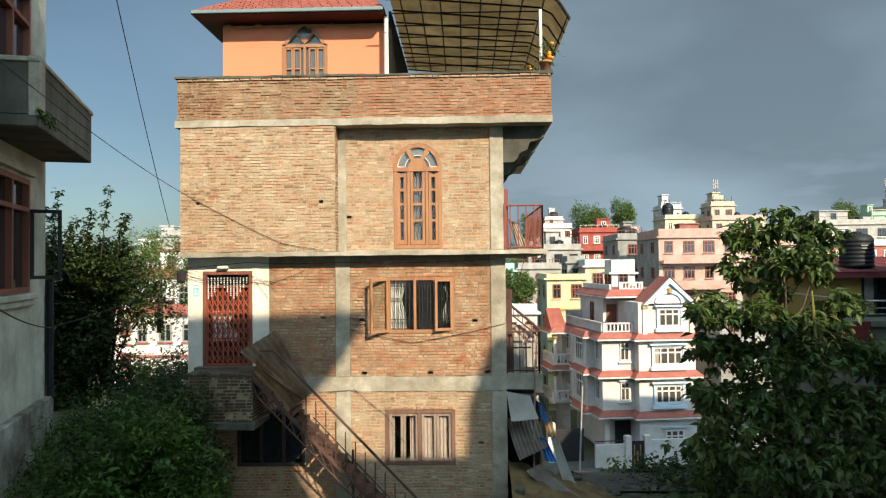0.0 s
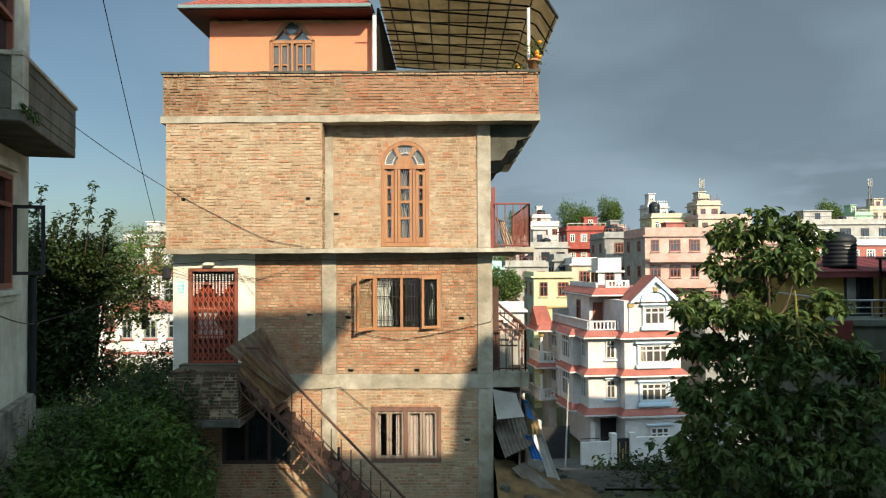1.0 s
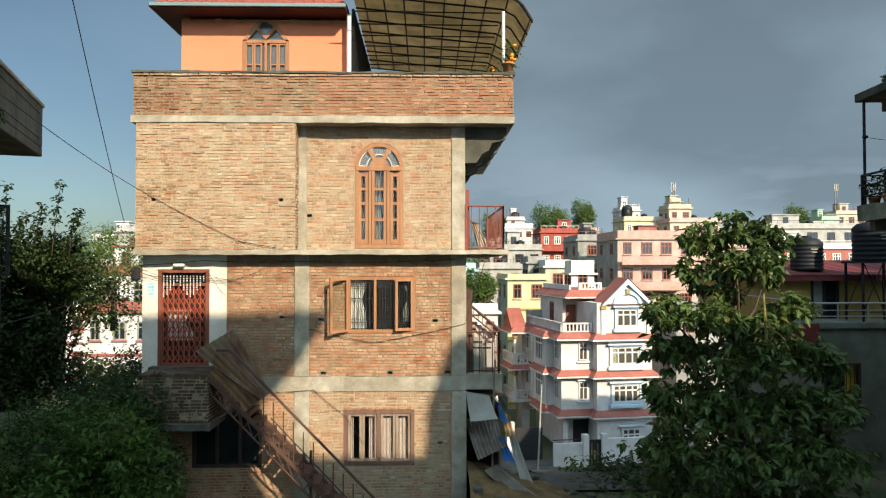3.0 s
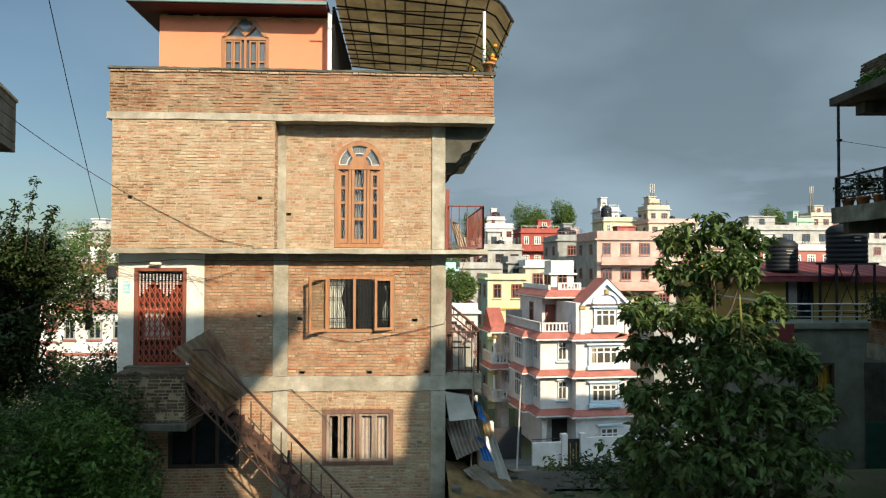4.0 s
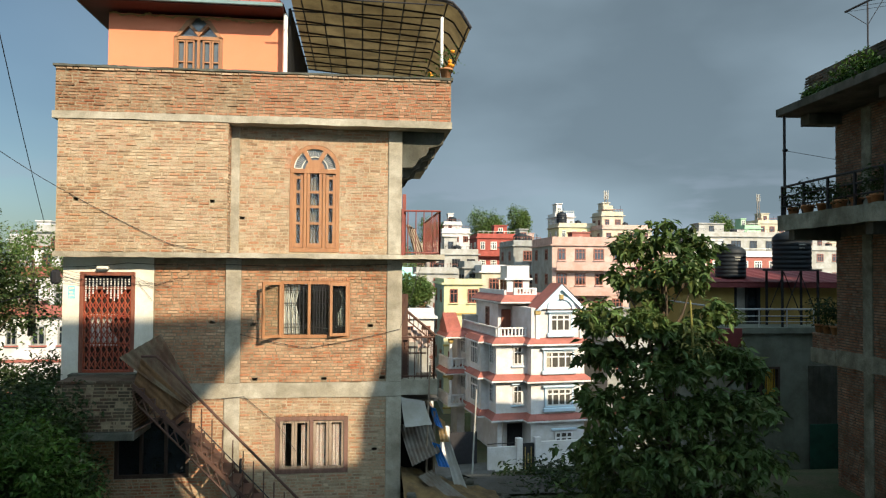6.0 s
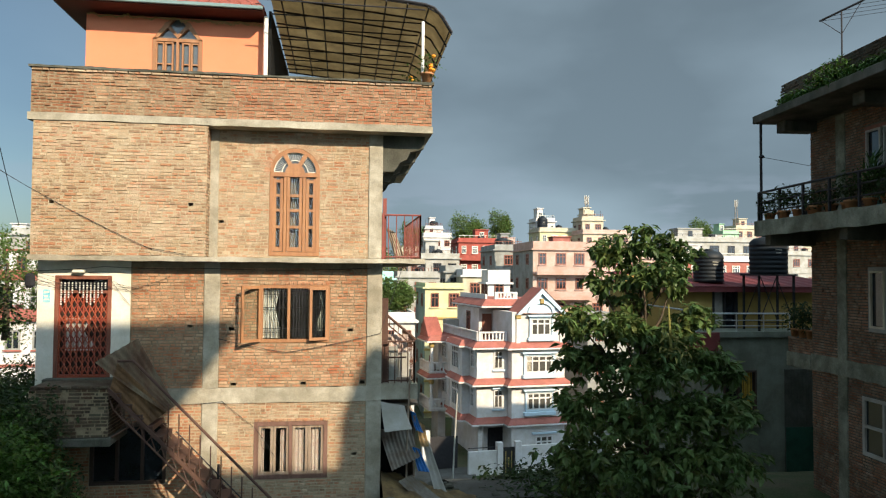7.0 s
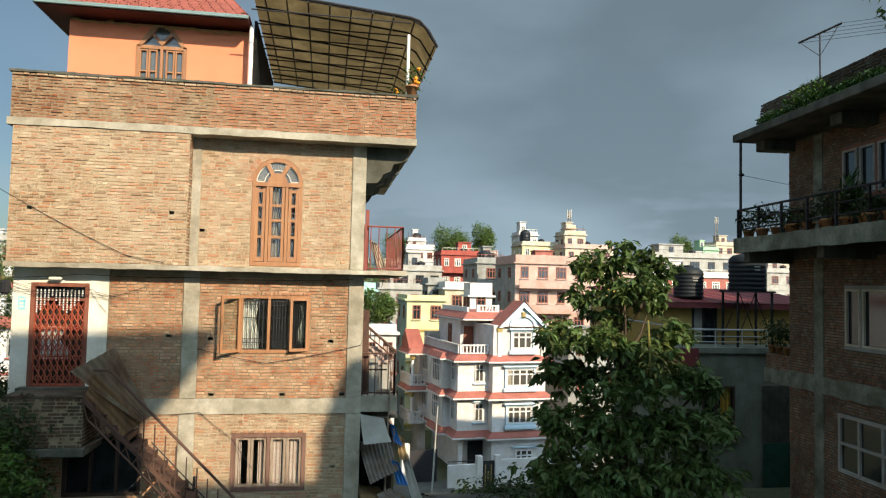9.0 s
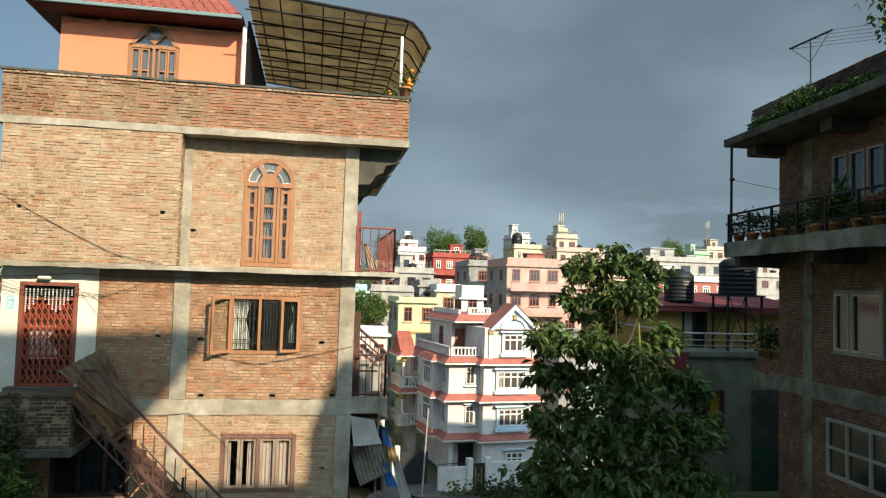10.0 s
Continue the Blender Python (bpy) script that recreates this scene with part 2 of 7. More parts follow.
CLOTH_YELLOW = material("yellow_curtain", (0.6, 0.38, 0.06), 0.95, 6, 0.2, 0.2)
BLUE_TARP = material("blue_tarp", (0.03, 0.18, 0.5), 0.5, 6, 0.25, 0.2)
TAN_SACK = material("tan_sack", (0.36, 0.24, 0.11), 0.9, 6, 0.3, 0.3)
CANOPY = material("canopy_sheet", (0.27, 0.2, 0.095), 0.5, 2.0, 0.3, 0.05, (0.16, 0.115, 0.055), stain=0.35)
CANOPY.node_tree.nodes["Principled BSDF"].inputs["Transmission Weight"].default_value = 0.0
_n, _l = CANOPY.node_tree.nodes, CANOPY.node_tree.links
_t, _m = _n.new("ShaderNodeBsdfTranslucent"), _n.new("ShaderNodeMixShader")
_m.inputs[0].default_value = 0.4
_l.new(_n["Principled BSDF"].inputs["Base Color"].links[0].from_socket, _t.inputs[0])
_l.new(_n["Principled BSDF"].outputs[0], _m.inputs[1])
_l.new(_t.outputs[0], _m.inputs[2])
_l.new(_m.outputs[0], _n["Material Output"].inputs[0])
WINDOW_DARK = material("dark_stained_wood", (0.07, 0.042, 0.03), 0.7, 9, 0.3, 0.2, (0.045, 0.028, 0.02), streak=True)
TARP_GREEN = material("green_sheet", (0.02, 0.09, 0.06), 0.6, 3, 0.3, 0.15, (0.012, 0.05, 0.035))
ROOF_RED = material("red_roof", (0.33, 0.10, 0.075), 0.8, 2.0, 0.25, 0.2, (0.25, 0.075, 0.06), stain=0.2)
ROOF_MAROON = material("maroon_sheet", (0.20, 0.045, 0.045), 0.6, 2.0, 0.25, 0.1, (0.14, 0.035, 0.035))
SOFFIT = material("maroon_soffit", (0.07, 0.014, 0.012), 0.7, 3.0, 0.2, 0.1)
TEAL = material("teal_paint", (0.15, 0.22, 0.22), 0.7, 3.0, 0.15, 0.1)
GOLD = material("gilt_paint", (0.34, 0.24, 0.08), 0.5, 6, 0.2, 0.1)
BLUE_TRIM = material("pale_blue_trim", (0.45, 0.56, 0.63), 0.8, 2, 0.1, 0.1)
HOUSE_WHITE = material("white_house_paint", (0.60, 0.575, 0.565), 0.85, 0.7, 0.08, 0.1, (0.52, 0.5, 0.49), stain=0.16)
BAND_RED = material("red_tile_band", (0.36, 0.125, 0.095), 0.8, 1.5, 0.2, 0.2, (0.29, 0.10, 0.08), stain=0.15)
YELLOW = material("yellow_paint", (0.52, 0.49, 0.29), 0.85, 1, 0.08, 0.1, stain=0.12)
YELLOW_DULL = material("ochre_paint", (0.45, 0.32, 0.10), 0.85, 1, 0.15, 0.1, stain=0.2)
PINK = material("pink_paint", (0.46, 0.30, 0.25), 0.85, 1, 0.1, 0.1, stain=0.2)
PALE_PINK = material("pale_pink_paint", (0.50, 0.355, 0.30), 0.85, 1, 0.1, 0.1, stain=0.2)
CREAM = material("cream_paint", (0.48, 0.43, 0.33), 0.85, 1, 0.1, 0.1, stain=0.15)
GREY_PAINT = material("grey_render", (0.30, 0.30, 0.28), 0.9, 0.8, 0.15, 0.1, stain=0.25)
PALE_GREY = material("pale_render", (0.38, 0.37, 0.34), 0.9, 0.8, 0.12, 0.1, stain=0.25)
RED_PAINT = material("red_paint", (0.33, 0.075, 0.055), 0.85, 1, 0.15, 0.1, stain=0.2)
GREEN_PAINT = material("green_paint", (0.30, 0.48, 0.30), 0.85, 1, 0.1, 0.1)
AQUA = material("aqua_paint", (0.33, 0.58, 0.52), 0.85, 1, 0.1, 0.1)
GROUND = material("earth_and_grass", (0.045, 0.07, 0.022), 0.95, 0.6, 0.4, 0.6, (0.10, 0.085, 0.05), fine=18)
ROAD = material("worn_road", (0.10, 0.097, 0.088), 0.9, 1.0, 0.3, 0.4, (0.065, 0.063, 0.055), stain=0.2)
BARK = material("bark", (0.12, 0.085, 0.05), 0.9, 8, 0.4, 0.5, (0.06, 0.045, 0.03), streak=True)
STEM = material("green_stem", (0.22, 0.2, 0.05), 0.8, 8, 0.3, 0.2)
LEAF_BIG = leaf_material("broad_leaf", (0.098, 0.15, 0.042), (0.045, 0.085, 0.024), 0.3)
LEAF_BUSH = leaf_material("bush_leaf", (0.058, 0.125, 0.016), (0.028, 0.066, 0.011), 0.28)
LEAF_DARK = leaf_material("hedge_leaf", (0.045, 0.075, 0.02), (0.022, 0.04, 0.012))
LEAF_FAR = leaf_material("far_leaf", (0.14, 0.21, 0.055), (0.075, 0.13, 0.035))
FLOWER = material("marigold", (0.75, 0.28, 0.02), 0.8, 6, 0.2, 0.1)
POT = material("terracotta", (0.42, 0.2, 0.09), 0.85, 5, 0.2, 0.2)
PAPER_BLUE = material("blue_poster", (0.10, 0.42, 0.55), 0.7, 14, 0.3, 0.02, (0.4, 0.6, 0.62))
CABLE = material("black_cable", (0.015, 0.015, 0.018), 0.6, 4, 0.1, 0)


# ---- builders ----
def mesh_of(bm, name, mat, smooth=False):
    bmesh.ops.recalc_face_normals(bm, faces=bm.faces)
    me = bpy.data.meshes.new(name)
    bm.to_mesh(me)
    bm.free()
    me.materials.append(mat)
    if smooth:
        for p in me.polygons:
            p.use_smooth = True
    return me


def part(name, bm, mat, parent, label="", smooth=False, weld=False):
    if weld:
        bmesh.ops.remove_doubles(bm, verts=bm.verts, dist=0.0005)
    me = bm if isinstance(bm, bpy.types.Mesh) else mesh_of(bm, name, mat, smooth)
    ob = new(name, me)
    ob.parent = parent
    return tagged(ob, label)


def thing(name, label, category, at=(0, 0, 0), rz=0.0, group="", kind=""):
    ob = new(name)
    ob.empty_display_size = 0.2
    ob.matrix_world = pose(*at, 0, 0, rz)
    return tagged(ob, label, category, group, kind)


def box(bm, x0, x1, y0, y1, z0, z1, bev=0.0):
    v = [bm.verts.new((x, y, z)) for z in (z0, z1) for y in (y0, y1) for x in (x0, x1)]
    fs = [bm.faces.new([v[i] for i in f]) for f in ((0, 2, 3, 1), (4, 5, 7, 6), (0, 1, 5, 4), (2, 6, 7, 3), (0, 4, 6, 2), (1, 3, 7, 5))]
    if bev:
        edges = list({e for f in fs for e in f.edges})
        bmesh.ops.bevel(bm, geom=edges, offset=bev, segments=1, affect="EDGES")
    return bm


def boxes(*specs, bev=0.0):
    bm = bmesh.new()
    for s in specs:
        box(bm, *s, bev=bev)
    return bm


def grid_frame(x0, x1, z0, z1, t, xs, zs, y0, y1):
    """A window frame in one piece: rim, uprights at xs and crossbars at zs, t wide."""
    cx = sorted({x0, x0 + t, x1 - t, x1, *[c + k * t * 0.4 for c in xs for k in (-1, 1)]})
    cz = sorted({z0, z0 + t, z1 - t, z1, *[c + k * t * 0.4 for c in zs for k in (-1, 1)]})
    bm = bmesh.new()

    def bar(a, b, lo, hi, marks):
        m = (a + b) / 2
        return m < lo + t or m > hi - t or any(abs(m - c) < t * 0.4 for c in marks)
    for a, b in zip(cx, cx[1:]):
        for c, d in zip(cz, cz[1:]):
            if bar(a, b, x0, x1, xs) or bar(c, d, z0, z1, zs):
                box(bm, a, b, y0, y1, c, d)
    bmesh.ops.remove_doubles(bm, verts=bm.verts, dist=0.0005)
    return bm


def wavy_beam(x0, x1, y0, y1, z0, z1, amp=0.008, step=0.16):
    """A cast beam along x with uneven edges."""
    bm = bmesh.new()
    n = max(2, int((x1 - x0) / step))
    rings = []
    for i in range(n + 1):
        x = x0 + (x1 - x0) * i / n
        j = [amp * (noise.noise(Vector((x * 1.7, k * 3.1, z0))) * 1.6 + noise.noise(Vector((x * 9, k * 5.3, z1)))) for k in range(6)]
        rings.append([bm.verts.new(p) for p in ((x, y0 + j[0], z0 + j[1]), (x, y1, z0), (x, y1, z1), (x, y0 + j[2], z1 + j[3]))])
    for a, b in zip(rings, rings[1:]):
        for k in range(4):
            bm.faces.new((a[k], a[(k + 1) % 4], b[(k + 1) % 4], b[k]))
    bm.faces.new(list(reversed(rings[0])))
    bm.faces.new(rings[-1])
    return bm


def prism(poly, d0, d1, axis="y"):
    """A flat outline drawn through a depth. poly: (a, z) for axis y or x, (x, y) for axis z."""
    bm = bmesh.new()
    rings = []
    for d in (d0, d1):
        if axis == "y":
            rings.append([bm.verts.new((a, d, b)) for a, b in poly])
        elif axis == "x":
            rings.append([bm.verts.new((d, a, b)) for a, b in poly])
        else:
            rings.append([bm.verts.new((a, b, d)) for a, b in poly])
    n = len(poly)
    bm.faces.new(rings[0])
    bm.faces.new(list(reversed(rings[1])))
    for i in range(n):
        bm.faces.new((rings[0][i], rings[0][(i + 1) % n], rings[1][(i + 1) % n], rings[1][i]))
    return bm


def tube(bm, points, r, sides=8, r1=None):
    """A round bar along points, tapering from r to r1."""
    pts = [Vector(p) for p in points]
    r1 = r if r1 is None else r1
    rings = []
    for i, p in enumerate(pts):
        d = (pts[min(i + 1, len(pts) - 1)] - pts[max(i - 1, 0)]).normalized()
        a = d.cross(Vector((0, 0, 1)) if abs(d.z) < 0.9 else Vector((1, 0, 0))).normalized()
        b = d.cross(a)
        k = r + (r1 - r) * i / max(1, len(pts) - 1)
        rings.append([bm.verts.new(p + k * (math.cos(t) * a + math.sin(t) * b)) for t in [2 * math.pi * j / sides for j in range(sides)]])
    for u, w in zip(rings, rings[1:]):
        for j in range(sides):
            bm.faces.new((u[j], u[(j + 1) % sides], w[(j + 1) % sides], w[j]))
    bm.faces.new(list(reversed(rings[0])))
    bm.faces.new(rings[-1])
    return bm


def rod(points, r, sides=8, r1=None):
    return tube(bmesh.new(), points, r, sides, r1)


def lathe(profile, sides=20):
    """A turned shape about z from (radius, z)."""
    bm = bmesh.new()
    rings = [[bm.verts.new((r * math.cos(2 * math.pi * j / sides), r * math.sin(2 * math.pi * j / sides), z)) for j in range(sides)] for r, z in profile]
    for u, w in zip(rings, rings[1:]):
        for j in range(sides):
            bm.faces.new((u[j], u[(j + 1) % sides], w[(j + 1) % sides], w[j]))
    bm.faces.new(list(reversed(rings[0])))
    bm.faces.new(rings[-1])
    return bm


def shift(bm, x, y, z, rz=0.0):
    bmesh.ops.transform(bm, matrix=pose(x, y, z, 0, 0, rz), verts=bm.verts)
    return bm


rng = np.random.default_rng(7)


def brick_cells(a0, a1, z0, z1, holes=(), course=0.066):
    """Bricks of a bond in the rectangle, cut at the holes: (a0, a1, z0, z1) each."""
    cells, rows = [], max(1, round((z1 - z0) / course))
    ch = (z1 - z0) / rows
    for k in range(rows):
        z = z0 + k * ch
        a = a0 - rng.random() * 0.12
        while a < a1 - 0.02:
            w = (0.235 if rng.random() < 0.5 else 0.12) + rng.normal(0, 0.009)
            spans = [(max(a, a0), min(a + w, a1))]
            for h0, h1, g0, g1 in holes:
                if z + ch > g0 + 0.012 and z < g1 - 0.012:
                    spans = [s for p, q in spans for s in ((p, min(q, h0)), (max(p, h1), q)) if s[1] - s[0] > 0.001]
            cells += [(p, q, z, z + ch) for p, q in spans if q - p > 0.03]
            a += w
    return cells


def brick_mesh(name, cells, mat, face=(1, 0), depth=0.0, proud=0.008, rough=0.004, wave=0.005, gap=0.006):
    """The cells as bricks in one mesh. face: the direction of the run in plan; bricks look to its right hand; depth: how far the wall's face lies that way."""
    c = np.array(cells)
    n = len(c)
    j = rng.normal(0, 1, (n, 6))
    a0, a1 = c[:, 0] + gap + abs(j[:, 0]) * 0.002, c[:, 1] - gap - abs(j[:, 1]) * 0.002
    wob = wave * (np.sin(c[:, 0] * 2.1 + c[:, 2] * 1.7) + 0.6 * np.sin(c[:, 0] * 5.3 - c[:, 2] * 9.0))
    c[:, 2] += wob
    c[:, 3] += wob
    z0, z1 = c[:, 2] + gap + j[:, 2] * 0.0015, c[:, 3] - gap * 0.9 + j[:, 3] * 0.0015
    out = proud + np.clip(j[:, 4], -0.9, 1.6) * rough
    tilt = j[:, 5] * 0.003
    bev = 0.006
    verts = np.zeros((n, 8, 3))
    tx, ty = face
    nx, ny = ty, -tx
    for i, (a, z, o) in enumerate(((a0, z0, 0 * a0 - 0.02), (a1, z0, 0 * a0 - 0.02), (a1, z1, 0 * a0 - 0.02), (a0, z1, 0 * a0 - 0.02), (a0 + bev, z0 + bev, out - tilt), (a1 - bev, z0 + bev, out + tilt), (a1 - bev, z1 - bev, out + tilt), (a0 + bev, z1 - bev, out - tilt))):
        verts[:, i, 0] = a * tx + (o + depth) * nx
        verts[:, i, 1] = a * ty + (o + depth) * ny
        verts[:, i, 2] = z
    quads = np.array(((4, 5, 6, 7), (0, 1, 5, 4), (1, 2, 6, 5), (2, 3, 7, 6), (3, 0, 4, 7)))
    faces = (np.arange(n)[:, None, None] * 8 + quads).reshape(-1, 4)
    me = bpy.data.meshes.new(name)
    me.from_pydata(verts.reshape(-1, 3).tolist(), [], faces.tolist())
    me.materials.append(mat)
    return me


def bricks(parent, a0, a1, z0, z1, mat, holes=(), face=(1, 0), depth=0.0, course=0.066, rough=0.004, name="brickwork", gap=0.006, proud=0.008):
    me = brick_mesh(name, brick_cells(a0, a1, z0, z1, holes, course), mat, face, depth, rough=rough, gap=gap, proud=proud)
    ob = new(name, me)
    ob.parent = parent
    return tagged(ob, kind="stuff")


def leaves(name, centres, sizes, mat, parent, droop=0.4, narrow=0.42, flat=0.0):
    """Leaves, each a folded blade of four triangles, at the centres."""
    n = len(centres)
    c = np.asarray(centres)
    az, el, ro = rng.random(n) * 2 * np.pi, rng.normal(-droop, 0.45, n), rng.normal(0, 0.5, n)
    d = np.stack([np.cos(az) * np.cos(el), np.sin(az) * np.cos(el), np.sin(el)], 1)
    s = np.stack([-np.sin(az), np.cos(az), 0 * az], 1)
    up = np.cross(d, s)
    s, up = s * np.cos(ro)[:, None] + up * np.sin(ro)[:, None], up * np.cos(ro)[:, None] - s * np.sin(ro)[:, None]
    L = np.asarray(sizes)[:, None]
    w = L * narrow * 0.5
    v = np.stack([c, c + d * L * 0.45 + s * w + up * w * 0.35, c + d * L - up * L * 0.12, c + d * L * 0.45 - s * w + up * w * 0.35, c + d * L * 0.5], 1)
    f = (np.arange(n)[:, None, None] * 5 + np.array(((0, 1, 4), (1, 2, 4), (2, 3, 4), (3, 0, 4)))).reshape(-1, 3)
    me = bpy.data.meshes.new(name)
    me.from_pydata(v.reshape(-1, 3).tolist(), [], f.tolist())
    me.materials.append(mat)
    ob = new(name, me)
    ob.parent = parent
    return ob


def shell_points(centre, radii, n, fill=0.35, bumps=0.35):
    """Points through an uneven crown, denser near its skin, with gaps."""
    p = rng.normal(0, 1, (n * 3, 3))
    p /= np.linalg.norm(p, axis=1)[:, None]
    k = np.array([noise.noise(Vector(q) * 2.3 + Vector(centre)) for q in p])
    gap = np.array([noise.noise(Vector(q) * 4.5 + Vector(centre) * 1.7) for q in p])
    r = (1 + bumps * k) * (1 - fill * rng.random(n * 3) ** 1.5)
    keep = gap > -0.28
    q = p * r[:, None] * np.array(radii) + np.array(centre)
    return q[keep][:n]


_meshes = {}


def kept(key, make):
    if key not in _meshes:
        _meshes[key] = make()
    return _meshes[key]


def far_window(parent, x, y, z, w, h, frame_mat, glass=GLASS, bars=2, rz=0.0, sill=None):
    """A framed window on a distant wall; x, y, z: middle of its foot on the wall's face, looking along -y before rz."""
    def make_frame():
        bm = grid_frame(-w / 2, w / 2, 0, h, min(0.12, w * 0.12), [-w / 2 + w * i / (bars + 1) for i in range(1, bars + 1)], [h * 0.68], -0.06, 0.02)
        return mesh_of(bm, "window", frame_mat)
    ob = part("window", kept(("w", round(w, 2), round(h, 2), frame_mat.name, bars), make_frame), None, parent)
    ob.matrix_local = pose(x, y, z, 0, 0, rz)
    part("pane", kept(("p", round(w, 2), round(h, 2), glass.name), lambda: mesh_of(boxes((-w / 2 + 0.03, w / 2 - 0.03, -0.02, 0.01, 0.03, h - 0.03)), "pane", glass)), None, ob)
    if sill:
        part("sill", kept(("s", round(w, 2), sill.name), lambda: mesh_of(boxes((-w / 2 - 0.08, w / 2 + 0.08, -0.14, 0.0, -0.09, 0.0)), "sill", sill)), None, ob)
    return ob


def balusters(parent, p0, p1, z, h, mat, name="balustrade"):
    """A balustrade of turned posts between two plan points."""
    a, b = Vector((*p0, 0)), Vector((*p1, 0))
    d = b - a
    L = d.length
    ang = math.degrees(math.atan2(d.y, d.x))
    bm = boxes((0, L, -0.08, 0.08, 0, 0.08), (0, L, -0.09, 0.09, h - 0.1, h), (0, 0.16, -0.1, 0.1, 0, h), (L - 0.16, L, -0.1, 0.1, 0, h))
    k = max(2, int(L / 0.24))
    for i in range(1, k):
        x = L * i / k
        box(bm, x - 0.05, x + 0.05, -0.05, 0.05, 0.08, h - 0.1)
    ob = part(name, bm, mat, parent)
    ob.matrix_local = pose(*p0, z, 0, 0, ang)
    return ob


# ---- ground ----
def smooth(t):
    t = min(1.0, max(0.0, t))
    return t * t * (3 - 2 * t)


def ground_z(x, y):
    z = 0.4 - 7.4 * smooth((y - 16.5) / 23) if y < 46 else -7.0
    z += 9.5 * smooth((y - 62) / 75)
    z += 6 * smooth((y - 170) / 250)
    near = smooth((-x - 4.9) / 2.2) * (1 - smooth((y - 16) / 16))
    return z + 1.9 * near + 0.12 * noise.noise(Vector((x * 0.4, y * 0.4, 0)))


def build_ground():
    xs = [-3000, -1200, -500, -250, -140, -90, -60] + [-45 + i for i in range(96)] + [65, 90, 140, 250, 500, 1200, 3000]
    ys = [-200, -60, -20] + [-8 + i for i in range(80)] + [80, 90, 100, 115, 130, 150, 175, 210, 260, 350, 500, 800, 1400, 3000]
    bm = bmesh.new()
    grid = [[bm.verts.new((x, y, ground_z(x, y))) for x in xs] for y in ys]
    for r0, r1 in zip(grid, grid[1:]):
        for i in range(len(xs) - 1):
            bm.faces.new((r0[i], r0[i + 1], r1[i + 1], r1[i]))
    ob = new("ground", mesh_of(bm, "ground", GROUND, True))
    tagged(ob, "sloping earth and rough grass falling to the road", "ground", kind="structure")
    # lane below the white house
    bm = bmesh.new()
    left, right = [], []
    for i in range(41):
        y = 17 + i * 0.75
        cx = 4.0 + 0.10 * (y - 17) + 0.6 * math.sin(y * 0.12)
        left.append(bm.verts.new((cx - 1.5, y, max(ground_z(cx - 1.5, y), ground_z(cx, y)) + 0.05)))
        right.append(bm.verts.new((cx + 2.4, y, max(ground_z(cx + 2.4, y), ground_z(cx, y)) + 0.05)))
    for i in range(40):
        bm.faces.new((left[i], right[i], right[i + 1], left[i + 1]))
    ob = new("road", mesh_of(bm, "road", ROAD, True))
    tagged(ob, "narrow worn grey lane running downhill between houses", "road", kind="structure")


build_ground()


# ---- the brick house ----
def casement(parent, name, x0, x1, z0, z1, mullions, mat, y=0.0, t=0.07, glass=GLASS, deep=0.1):
    """A timber window let into a wall: frame, mullions and panes."""
    bm = grid_frame(x0, x1, z0, z1, t, mullions, (), y - 0.02, y + deep)
    win = part(name, bm, mat, parent)
    edges = [x0 + t / 2, *mullions, x1 - t / 2]
    for a, b in zip(edges, edges[1:]):
        part("pane", boxes((a + t / 2, b - t / 2, y + 0.055, y + 0.063, z0 + t, z1 - t)), glass, win)
    return win


def curtain(parent, x0, x1, z0, z1, y, mat, folds=5, pinch=0.0):
    bm = bmesh.new()
    rows, cols = 10, folds * 6
    g = []
    for r in range(rows + 1):
        v = r / rows
        k = 1 - pinch * math.sin(math.pi * min(1, v * 1.25)) ** 2 * (1 if v < 0.8 else 0.7)
        g.append([bm.verts.new((x0 + (x1 - x0) * k * c / cols, y + 0.018 * math.sin(c / cols * folds * 2 * math.pi), z1 + (z0 - z1) * v)) for c in range(cols + 1)])
    for a, b in zip(g, g[1:]):
        for c in range(cols):
            bm.faces.new((a[c], a[c + 1], b[c + 1], b[c]))
    return part("curtain", bm, mat, parent, smooth=True)


